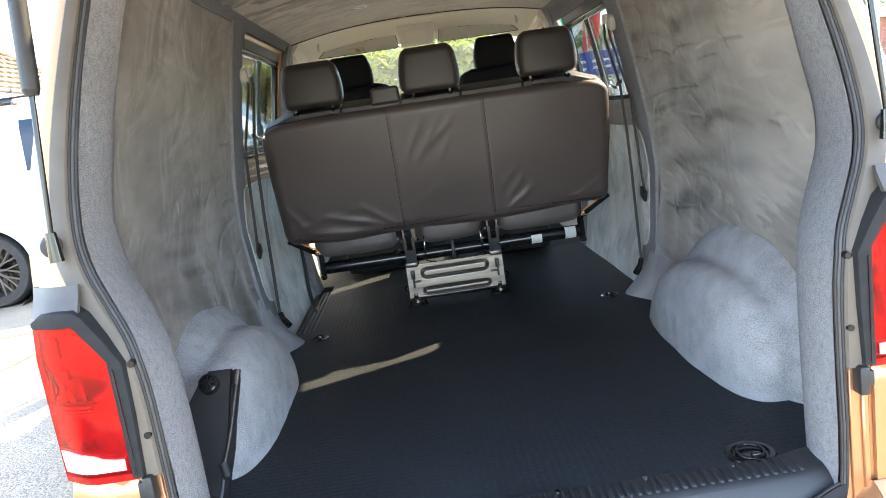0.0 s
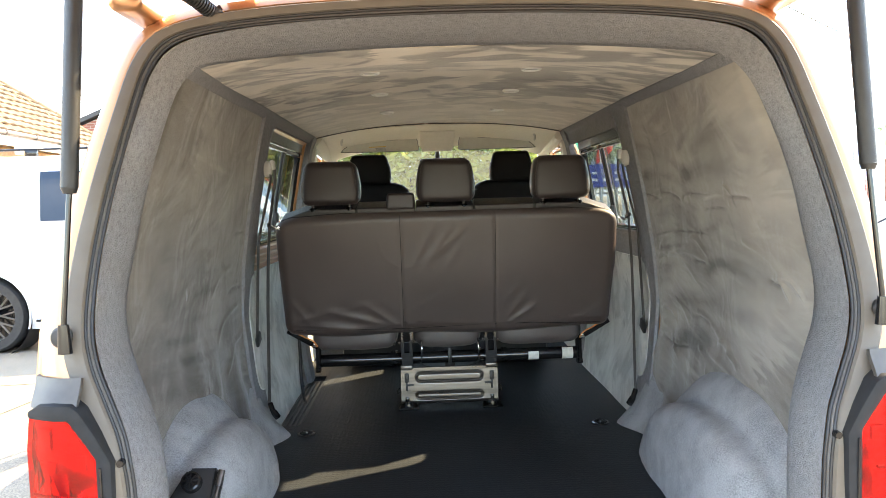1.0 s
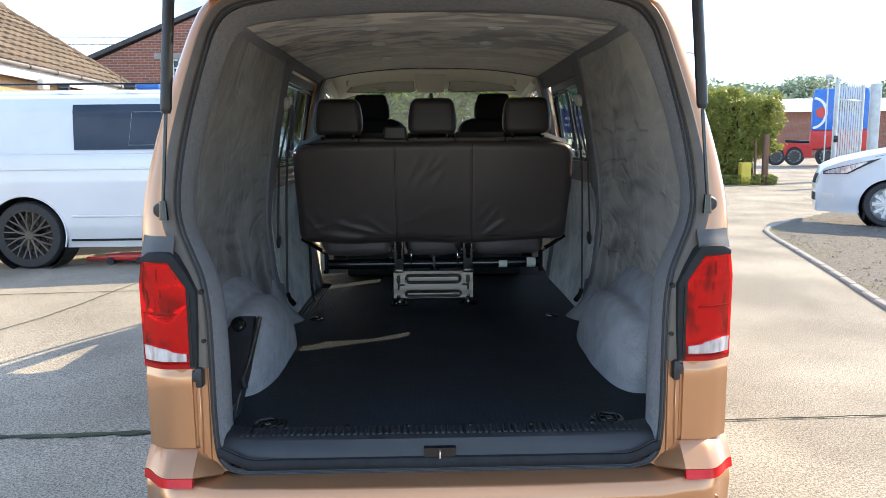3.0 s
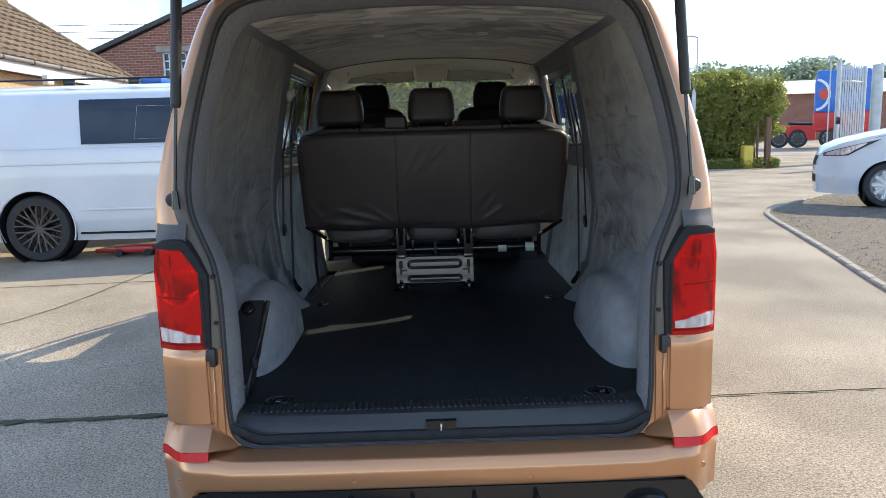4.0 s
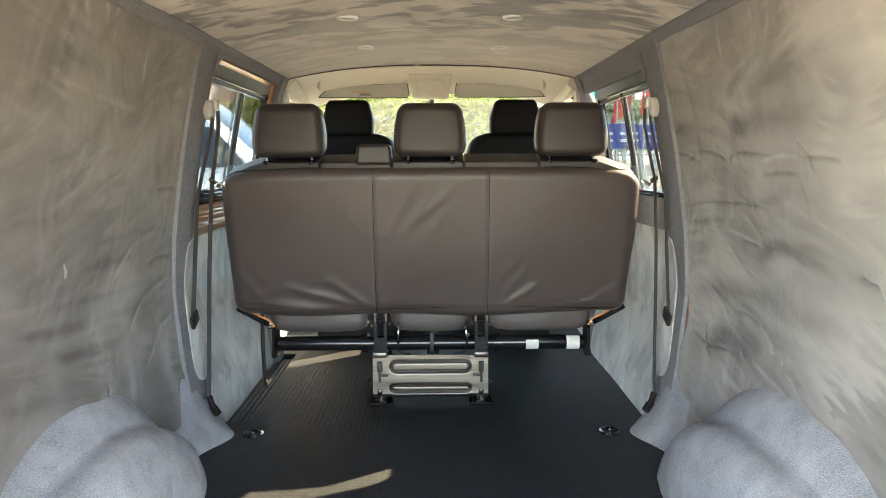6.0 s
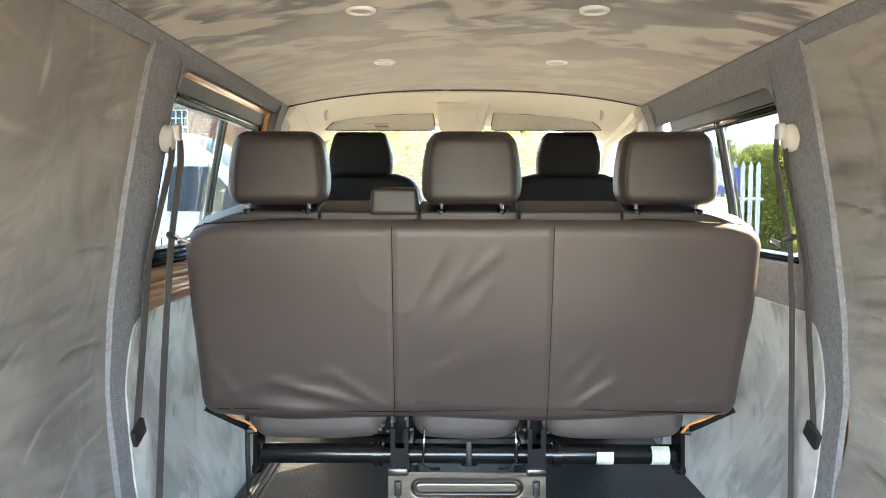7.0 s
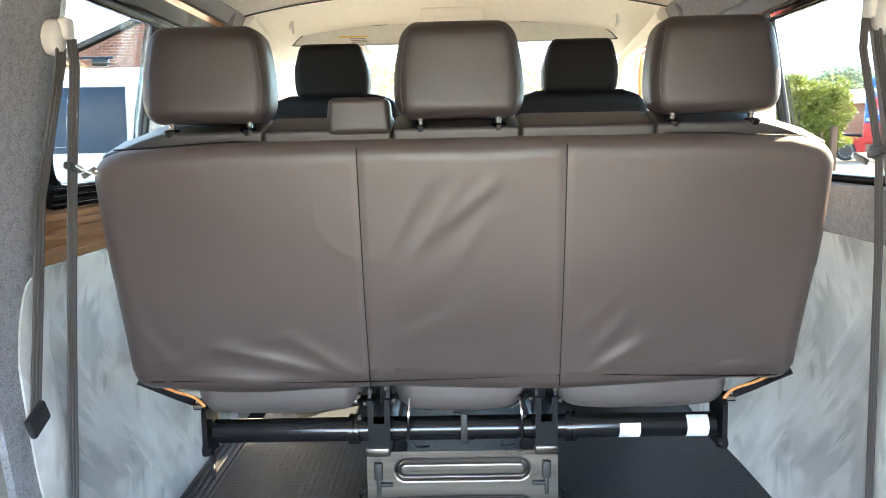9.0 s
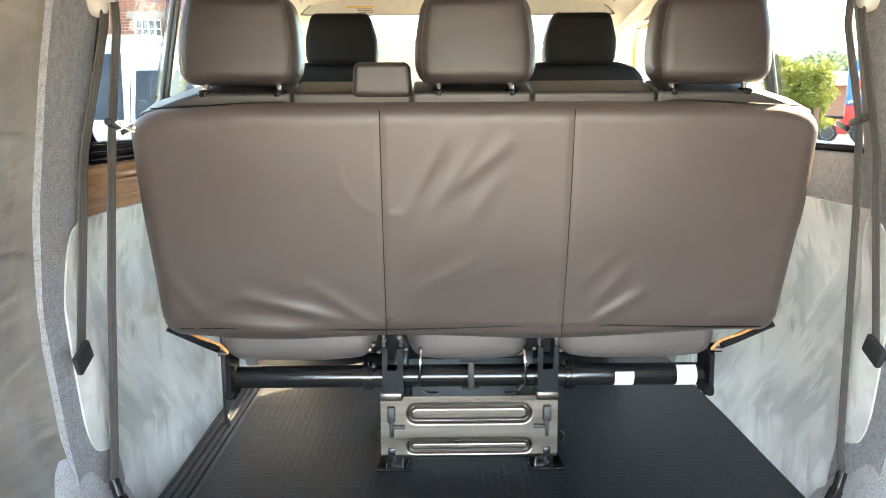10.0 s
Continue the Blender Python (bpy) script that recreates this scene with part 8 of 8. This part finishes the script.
hedge("hedge", "tall clipped green privet hedge beside the drive", (8.4, 21.1, 0.03), (11.5, 23.2, 3.15), 26000, 0.058, 5, bump=1.25, lift=1.0)
hedge("hedge", "dense green hedge behind the parked vehicles", (-3.4, 10.6, 0.1), (2.0, 12.4, 2.55), 22000, 0.085, 6)
hedge("shrub", "yellow-green shrub growing beside the container", (-6.1, 15.3, 0.12), (-4.6, 16.4, 2.75), 2500, 0.07, 9, base=0.12)
hedge("shrub", "low ivy growth at the foot of the hedge", (8.5, 20.7, 0.0), (11.2, 21.6, 0.34), 2600, 0.045, 7, core=False)


def far_trees():
    t = thing("far_trees", "line of distant green trees on the skyline", "trees", (40, 90, 0), kind="stuff")
    rnd = random.Random(11)
    bm = bmesh.new()
    for k in range(52):
        cx, cy, h = rnd.uniform(18, 80), rnd.uniform(88, 112), rnd.uniform(6.5, 9.8)
        if k < 3:
            cx, cy, h = -31 + 3 * k, 61 + k, 8.6 - 0.6 * k
        r = rnd.uniform(2.5, 4.5)
        for _ in range(1000):
            a, b = rnd.uniform(0, 6.28), math.acos(rnd.uniform(-0.6, 1))
            rr = r * rnd.uniform(0.7, 1.0)
            p = Vector((cx + rr * math.sin(b) * math.cos(a), cy + rr * math.sin(b) * math.sin(a), h - r * 0.9 + rr * math.cos(b)))
            q = Euler((rnd.uniform(-1, 1), rnd.uniform(-1, 1), rnd.uniform(0, 6))).to_matrix()
            s = rnd.uniform(0.22, 0.45)
            bm.faces.new([bm.verts.new(p + q @ Vector(v) * s) for v in ((-1, 0, 0), (0, -0.6, 0), (1, 0, 0), (0, 0.6, 0))])
    part("crowns", bm, LEAF_HAZY, t, sharp=180)


far_trees()


# ---- buildings ----
def bungalow():
    b = thing("bungalow", "low building with a brown tiled hipped roof and white gutter", "house", (-9.5, 11, 0.15))
    A, B = Vector((-6.4, 8.93, 2.73)), Vector((-6.4, 13.99, 2.67))
    along = (B - A).normalized()
    start = A - along * 6.0
    inward = Vector((-along.y, along.x, 0))
    up = (inward + Vector((0, 0, 0.787))).normalized()
    bm = bmesh.new()
    foot = start + inward * 0.45
    for p, q in ((foot, B + inward * 0.45 - along * 0.45), (B + inward * 0.45 - along * 0.45, B + inward * 2.83 - along * 0.45)):
        d = (q - p)
        shell(bm, lambda u, z: (p.x + d.x * u, p.y + d.y * u, z), lin(0, 1, 6), lin(0.0, 2.72, 4), 0.2)
    part("wall", bm, RENDER_WALL, b)
    # tiles, course on course, cut to the hip
    length = (B - start).length
    courses, gauge, tw = 11, 0.20, 0.24
    right = along
    rise = up
    nrm = right.cross(rise)
    if nrm.z < 0:
        nrm = -nrm
    # one profiled tile, laid course on course up to the hip
    bm = bmesh.new()
    prof = [(u, 0.011 * math.sin(math.pi * u * 2)) for u in (0, 0.25, 0.5, 0.75, 1.0)]
    low = [bm.verts.new((tw * u, 0, 0.015 + h)) for u, h in prof]
    a = [bm.verts.new((tw * u, 0, 0.045 + h)) for u, h in prof]
    e = [bm.verts.new((tw * u, gauge * 1.08, 0.012 + h)) for u, h in prof]
    for i in range(4):
        bm.faces.new((a[i], a[i + 1], e[i + 1], e[i]))
        bm.faces.new((low[i], low[i + 1], a[i + 1], a[i]))
    bm2 = bmesh.new()
    roof = part("roof", (lambda q: (loft(q, [[start - nrm * 0.035, start + rise * (courses * gauge) - nrm * 0.035], [B - nrm * 0.035, B + rise * (courses * gauge) - right * (courses * gauge * 0.785) - nrm * 0.035]], False), q)[1])(bm2), TILE, b, "brown tiled roof")
    frame3 = Matrix((right, rise, nrm)).transposed().to_4x4()
    one_tile, rnd, rest = None, random.Random(8), bmesh.new()
    for c in range(courses):
        s0 = c * gauge
        n = int((length - s0 * 0.785) / tw)
        for k in range(n):
            base = start + right * (length - s0 * 0.785 - (k + 1) * tw) + rise * s0
            if k > 26:
                first = len(rest.verts)
                rest.from_mesh(one_tile.data)
                rest.verts.ensure_lookup_table()
                place = Matrix.Translation(base) @ frame3
                for v in rest.verts[first:]:
                    v.co = place @ v.co
                continue
            if one_tile is None:
                one_tile = part("tile", bm, TILE, roof, sharp=30)
                ob = one_tile
            else:
                ob = new("tile", one_tile.data)
                ob.parent = roof
            ob.matrix_local = Matrix.Translation(base + nrm * rnd.uniform(-0.004, 0.004)) @ frame3
    tagged(part("far_tiles", rest, TILE, roof, sharp=30), kind="stuff")
    bm = bmesh.new()
    apex = B + rise * (courses * gauge) - right * (courses * gauge * 0.785)
    far = apex - right * 9
    back = B + inward * 3.30
    loft(bm, [[B - nrm * 0.03, apex - nrm * 0.03], [back, apex - nrm * 0.03]], False)
    loft(bm, [[back, apex - nrm * 0.03], [start + inward * 3.30, far - nrm * 0.03]], False)
    part("roof_deck", bm, TILE, roof)
    bm = bmesh.new()
    for k in range(8):
        p, q = B.lerp(apex, k / 8), B.lerp(apex, (k + 1.06) / 8)
        cyl(bm, p + nrm * 0.01, q + nrm * 0.02, 0.06, 0.066, 10)
    for k in range(20):
        p = apex - right * (0.42 * k)
        cyl(bm, p + Vector((0, 0, 0.02)), p - right * 0.44 + Vector((0, 0, 0.035)), 0.10, 0.11, 10)
    part("hip_tiles", bm, TILE, roof)
    bm = bmesh.new()
    sweep(bm, [start + Vector((0.04, 0, -0.03)), B + Vector((0.04, 0, -0.03))], 0.036, seg=10, side=(0, 0, 1))
    gutter = part("gutter", bm, GUTTER, b, "weathered grey gutter")
    for k in range(14):
        p = start.lerp(B, k / 13) + Vector((0.04, 0, -0.03))
        bm = bmesh.new()
        sweep(bm, [p + Vector((0.040 * math.cos(radians(a)), 0, 0.040 * math.sin(radians(a)))) for a in lin(60, -190, 10)], 0.035, 0.008, side=(0, 1, 0))
        part("bracket", bm, BRACKET, gutter)
    bm = bmesh.new()
    shell(bm, lambda u, z: tuple(start.lerp(B, u) + Vector((-0.02, 0, z))), lin(0, 1, 8), lin(-0.22, 0.0, 2), 0.03)
    part("fascia", bm, FASCIA, b, "white fascia board")
    bm = bmesh.new()
    shell(bm, lambda u, z: tuple(start.lerp(B, u) + inward * 0.2 + Vector((0, 0, z))), lin(0, 1, 8), lin(-0.5, -0.22, 4), 0.03)
    part("cladding", bm, SOFFIT_WOOD, b)
    bm = bmesh.new()
    box(bm, A + along * 1.1 + Vector((0.10, 0, -0.28)), (0.10, 0.22, 0.16), 0.02)
    part("wall_lamp", bm, CREAM_PLASTIC, b)


bungalow()


def brick_hall():
    b = thing("brick_hall", "red brick gabled hall with a white framed window", "building", (-6.8, 22, 0))
    x0, x1, xm, y, e, a = -10.25, -2.25, -6.0, 19.75, 4.07, 5.49
    el = a + 0.05 - 0.405 * (xm - x0)
    wx0, wx1, wz0, wz1 = -7.88, -7.16, 3.23, 3.97
    bm = bmesh.new()
    plate(bm, [(x0, 0), (wx0, 0), (wx0, wz1), (x0, el - 0.09)], y, y + 0.3)
    plate(bm, [(wx1, 0), (x1, 0), (x1, e), (wx1, wz1)], y, y + 0.3)
    plate(bm, [(wx0, 0), (wx1, 0), (wx1, wz0), (wx0, wz0)], y, y + 0.3)
    plate(bm, [(x0, el - 0.09), (wx0, wz1), (wx1, wz1), (x1, e), (xm, a)], y, y + 0.3)
    shell(bm, lambda u, z: (x0 + 0.15, y + 9 * u, z), lin(0, 1, 3), lin(0, el - 0.1, 3), 0.3)
    part("wall", bm, BRICK, b)
    bm = bmesh.new()
    for p, q in (((x0 - 0.04, el - 0.016), (xm, a + 0.05)), ((x1 + 0.15, e - 0.05), (xm, a + 0.05))):
        d = Vector(q) - Vector(p)
        shell(bm, lambda u, v: (p[0] + d.x * u, y - 0.08 + 9 * v, p[1] + d.y * u), lin(0, 1, 4), lin(0, 1, 4), 0.12)
    part("roof", bm, SLATE, b, "dark slate roof")
    bm = bmesh.new()
    fw = 0.05
    box(bm, ((wx0 + wx1) / 2, y + 0.06, wz0 + 0.02), (wx1 - wx0 + 0.1, 0.16, 0.06))
    box(bm, ((wx0 + wx1) / 2, y + 0.08, wz1 - 0.02), (wx1 - wx0, 0.06, fw))
    for k in range(5):
        box(bm, (wx0 + 0.02 + (wx1 - wx0 - 0.04) * k / 4, y + 0.08, (wz0 + wz1) / 2), (fw if k in (0, 4) else 0.03, 0.06, wz1 - wz0))
    for z in (wz0 + 0.25, wz0 + 0.49):
        box(bm, ((wx0 + wx1) / 2, y + 0.08, z), (wx1 - wx0, 0.05, 0.035))
    w = part("window_frame", bm, FASCIA, b, "white timber window frame")
    bm = bmesh.new()
    box(bm, ((wx0 + wx1) / 2, y + 0.12, (wz0 + wz1) / 2), (wx1 - wx0, 0.01, wz1 - wz0))
    part("pane", bm, TINTED, w)
    bm = bmesh.new()
    box(bm, ((wx0 + wx1) / 2, y + 0.02, wz1 + 0.09), (wx1 - wx0 + 0.32, 0.08, 0.17), 0.01)
    part("lintel", bm, KERB, b, "pale stone lintel")
    c = thing("container", "blue steel container beside the brick hall", "container", (-7.7, 15.4, 0.15))
    bm = bmesh.new()
    rings = []
    for k, x in enumerate(lin(-9.2, -6.25, 60)):
        o = 0.03 if k % 4 in (1, 2) else 0.0
        rings.append([(x, 15.0 + o, 0.15), (x, 15.0 + o, 2.76)])
    loft(bm, rings, False)
    box(bm, (-7.72, 15.9, 2.79), (2.98, 1.85, 0.12), 0.02)
    box(bm, (-6.27, 15.9, 1.43), (0.06, 1.8, 2.56), 0.01)
    part("container_side", bm, BLUE, c)


brick_hall()


# ---- far side of the drive: gate, truck, warehouse, posts ----
def gate():
    g = thing("palisade_gate", "open galvanised steel palisade gate", "gate", (13.5, 22.5, 0))

    def pale(x, y, z0, z1):
        bm = bmesh.new()
        plate(bm, [(x - 0.027, z0), (x + 0.027, z0), (x + 0.027, z1 - 0.14), (x + 0.006, z1), (x - 0.006, z1), (x - 0.027, z1 - 0.14)], y, y + 0.02)
        part("pale", bm, GALV, g)

    for i in range(10):
        t = i / 9
        pale(13.55 + 1.45 * t, 21.95 + 1.25 * t, 0.12, 3.32)
    bm = bmesh.new()
    for z in (0.55, 2.75):
        sweep(bm, [(13.42, 21.90, z), (15.08, 23.27, z)], 0.06, 0.05, side=(0, 0, 1))
    sweep(bm, [(13.42, 21.88, 0.05), (13.42, 21.88, 3.42)], 0.13, 0.13, side=(1, 0, 0))
    sweep(bm, [(15.10, 23.27, 0.05), (15.10, 23.27, 3.30)], 0.13, 0.13, side=(1, 0, 0))
    part("gate_rail", bm, GALV, g)
    bm = bmesh.new()
    box(bm, (13.42, 21.79, 1.45), (0.12, 0.06, 0.22), 0.01)
    part("lock_box", bm, STEEL_BLACK, g)
    for x, y, h in ((13.50, 19.9, 3.05), (14.75, 20.4, 3.05), (7.62, 21.4, 2.8)):
        p = thing("gate_post", "round galvanised steel gate post", "post", (x, y, 0), "gate posts")
        bm = bmesh.new()
        cyl(bm, (x, y, -0.05), (x, y, h), 0.155, seg=20)
        part("tube", bm, GALV, p)
        bm = bmesh.new()
        lathe(bm, [(0.0, 0.162), (0.03, 0.155), (0.05, 0.001)], (x, y, h), "z", 20)
        part("cap", bm, GALV, p)
    p = thing("timber_post", "weathered brown timber post at the hedge's end", "post", (10.70, 20.9, 0))
    bm = bmesh.new()
    box(bm, (10.70, 20.9, 0.80), (0.16, 0.16, 1.65), 0.015)
    part("post", bm, TIMBER, p)
    p = thing("timber_stake", "thin brown timber stake beside the hedge", "post", (10.42, 21.0, 0))
    bm = bmesh.new()
    box(bm, (10.42, 21.0, 0.72), (0.06, 0.06, 1.5), 0.01)
    part("stake", bm, TIMBER, p)
    p = thing("yellow_bin", "small yellow plastic grit bin by the hedge", "bin", (10.05, 20.9, 0))
    bm = bmesh.new()
    pad(bm, (0.16, 0.14, 0.36), 0.04, (2, 2, 3), lambda q, _: Vector((10.05 + q.x * (1 + 0.1 * q.z), 20.9 + q.y, 0.38 + q.z)))
    part("bin_body", bm, YELLOW, p)
    # steel palisade fence with a banner and flags, seen through the side window
    f = thing("palisade_fence", "galvanised palisade fence along the edge of the yard", "fence", (4.0, 11.6, 0))
    for i in range(22):
        x = 2.15 + 0.145 * i
        bm = bmesh.new()
        plate(bm, [(x - 0.035, 0.05), (x + 0.035, 0.05), (x + 0.035, 2.05), (x, 2.14), (x - 0.035, 2.05)], 11.6 + 0.03 * i, 11.62 + 0.03 * i)
        part("pale", bm, GALV, f)
    bm = bmesh.new()
    for z in (0.4, 1.5):
        sweep(bm, [(2.05, 11.64, z), (5.3, 12.3, z)], 0.05, 0.05, side=(0, 0, 1))
    part("rail", bm, GALV, f)
    s = thing("banner", "navy blue banner with two lines of white lettering", "banner", (3.4, 11.5, 1.7))
    bm = bmesh.new()
    shell(bm, lambda u, z: (2.2 + 2.6 * u, 11.53 + 0.53 * u, z + 0.01 * math.sin(u * 20)), lin(0, 1, 20), lin(1.60, 2.02, 6), 0.006)
    part("cloth", bm, BANNER, s)
    bm = bmesh.new()
    rnd = random.Random(4)
    for z in (1.86, 1.74):
        for k in range(11):
            u = 0.06 + 0.085 * k
            box(bm, (2.2 + 2.6 * u, 11.515 + 0.53 * u, z), (0.14 * rnd.uniform(0.6, 1), 0.004, 0.045))
    part("lettering", bm, WHITE_LABEL, s)
    for x, z, mat, lab in ((2.75, 2.55, FLAG_GREEN, "green"), (2.98, 2.62, FLAG_WHITE, "white"), (3.28, 2.45, FLAG_RED, "red"), (3.75, 2.60, FLAG_RED, "red")):
        p = thing("flag", lab + " cloth flag hanging from a thin pole", "flag", (x, 11.7, 0), "yard flags")
        bm = bmesh.new()
        cyl(bm, (x - 0.14, 11.74, 0.0), (x - 0.14, 11.74, z + 0.45), 0.014, seg=8)
        part("pole", bm, GALV, p)
        bm = bmesh.new()
        shell(bm, lambda u, v: (x - 0.13 + 0.30 * u - 0.08 * v, 11.74 + 0.05 * math.sin(5 * u + 2 * v), z + 0.42 - (0.85 - 0.25 * u) * v), lin(0, 1, 10), lin(0, 1, 10), 0.004)
        part("cloth", bm, mat, p)


gate()


def truck():
    t = thing("tractor_truck", "red and blue articulated tractor unit without a trailer", "truck", (16.9, 30.0, 0))
    t.rotation_euler = (0, 0, radians(-32))
    bm = bmesh.new()
    pad(bm, (1.13, 1.22, 0.93), 0.12, (3, 3, 4), lambda p, q: Vector((18.03 + p.x * (1 - 0.06 * smooth(0.4, 0.93, p.z)), 31.25 + p.y, 2.53 + p.z)))
    cab = part("cab", bm, BLUE, t)
    bm = bmesh.new()
    pad(bm, (1.15, 1.24, 0.45), 0.10, (3, 3, 2), lambda p, q: Vector((18.03, 31.25, 1.20)) + p)
    part("cab_base", bm, RED, cab, "red lower half of the cab")
    bm = bmesh.new()
    lathe(bm, [(-0.012, 0.001), (-0.012, 0.24), (0.0, 0.24)], (17.32, 30.02, 2.42), "y", 28)
    part("red_disc", bm, RED, cab, "red roundel on the cab side")
    bm = bmesh.new()
    sweep(bm, [(16.95 + 0.55 * math.cos(a), 30.015, 2.40 + 0.66 * math.sin(a)) for a in lin(radians(-85), radians(85), 18)], 0.02, 0.11, side=(0, 1, 0))
    part("white_arc", bm, FLAG_WHITE, cab, "white sweep on the cab side")
    bm = bmesh.new()
    box(bm, (18.35, 30.02, 2.75), (0.75, 0.03, 0.62), 0.02)
    part("cab_window", bm, TINTED, cab)
    bm = bmesh.new()
    for k in range(5):
        box(bm, (19.10, 30.4 + 0.4 * k, 3.42), (0.05, 0.25, 0.10), 0.01)
    for k in range(6):
        box(bm, (19.16, 31.25, 0.95 + 0.13 * k), (0.05, 1.8, 0.05), 0.01)
    part("grille_bar", bm, GALV, cab)
    bm = bmesh.new()
    box(bm, (16.2, 31.25, 0.92), (2.1, 0.9, 0.24), 0.04)
    part("chassis", bm, RED, t, "red chassis frame")
    bm = bmesh.new()
    skirt = [(17.02, 0.42), (17.02, 1.0), (16.62, 1.03), (16.5, 1.08), (15.32, 1.08), (15.12, 0.98), (15.02, 0.72)]
    for cx in (15.52, 16.30):
        skirt += [(cx - 0.38 * math.cos(a), 0.46 + 0.44 * math.sin(a)) for a in lin(radians(2), radians(178), 14)]
    plate(bm, skirt + [(16.74, 0.42)], 29.98, 30.28)
    part("side_skirt", bm, RED, t, "red side skirt cut out over the wheels")
    bm = bmesh.new()
    pad(bm, (0.55, 0.45, 0.06), 0.05, (4, 2, 1), lambda p, q: Vector((16.35 + p.x, 31.2 + p.y, 1.14 + p.z - 0.06 * p.x)))
    part("fifth_wheel", bm, STEEL_BLACK, t)
    for x in (15.52, 16.30, 17.62):
        wheel(t, (x, 30.12, 0.48), 0.47 if x > 17 else 0.42, -1, RIM_DARK, "trim")
    t.location, t.scale = (20.6, 37.1, 0), (1.2, 1.2, 1.2)


truck()


def warehouse():
    w = thing("warehouse", "long brick warehouse with a pale sheet roof", "building", (32, 60, 0))
    bm = bmesh.new()
    box(bm, (33, 62, 1.9), (22, 8, 3.9))
    part("wall", bm, BRICK, w)
    bm = bmesh.new()
    loft(bm, [[(x, 57.6, 3.8), (x, 62, 5.1), (x, 66.4, 3.8)] for x in lin(21.6, 44.4, 12)], False)
    part("roof", bm, SHEET_ROOF, w)
    p = thing("street_lamp", "tall grey street lamp with a curved arm", "street lamp", (17.8, 47, 0))
    bm = bmesh.new()
    sweep(bm, fine_ring([(17.8, 47, -0.1), (17.8, 47, 4.0), (17.8, 47, 6.9), (17.75, 47, 7.2), (17.4, 47, 7.3)], 5), 0.055, seg=8, side=(0, 1, 0))
    part("pole", bm, GALV, p)
    bm = bmesh.new()
    box(bm, (17.25, 47, 7.3), (0.5, 0.2, 0.10), 0.03)
    part("lantern", bm, GALV, p)
    m = thing("mast", "thin mast with a small camera head", "mast", (18.1, 31, 0))
    bm = bmesh.new()
    cyl(bm, (18.1, 31, 0), (18.1, 31, 4.25), 0.03, seg=8)
    box(bm, (18.1, 31, 4.3), (0.28, 0.2, 0.16), 0.03)
    part("pole", bm, GALV, m)
    u = thing("utility_box", "white electrical cabinet by the hedge", "cabinet", (8.0, 21.2, 0))
    bm = bmesh.new()
    box(bm, (8.1, 21.2, 0.55), (0.55, 0.35, 1.1), 0.02)
    part("cabinet", bm, FASCIA, u)
    k = thing("overhead_cable", "thin black overhead cables crossing the sky", "cable", (-8, 30, 6))
    for z0, z1 in ((6.55, 6.35), (6.25, 6.1), (5.95, 5.85)):
        bm = bmesh.new()
        sweep(bm, [(x, 30, z0 + (z1 - z0) * (x + 30) / 40 - 0.10 * math.sin(math.pi * (x + 30) / 40)) for x in lin(-30, 10, 16)], 0.014, seg=5, side=(0, 0, 1))
        part("cable", bm, STEEL_BLACK, k)
    bm = bmesh.new()
    sweep(bm, [(10, 16, 5.2), (3.2, 12, 6.6)], 0.012, seg=5, side=(0, 0, 1))
    part("cable", bm, STEEL_BLACK, k)
    r = thing("red_van", "red van parked beyond the white van", "van", (-3.3, 8.9, 0.15))
    bm = bmesh.new()
    pad(bm, (1.25, 0.8, 0.78), 0.25, (5, 3, 5), lambda q, _: Vector((-3.45 + q.x * (1 - 0.12 * smooth(0.1, 0.78, q.z)), 9.1 + q.y * (1 - 0.08 * smooth(0.1, 0.78, q.z)), 1.12 + q.z)))
    body = part("body", bm, RED, r)
    bm = bmesh.new()
    shell(bm, lambda x, z: (x + 0.12 * (1.4 - z) * (1 if x > -3.4 else -1), 8.275 + 0.14 * (z - 1.36), z), lin(-4.3, -2.45, 10), lin(1.36, 1.70, 4), 0.01)
    part("side_window", bm, TINTED, body, "dark side window")
    for x in (-4.3, -2.7):
        wheel(r, (x, 8.42, 0.45), 0.31, -1, RIM_SILVER, "trim")


warehouse()
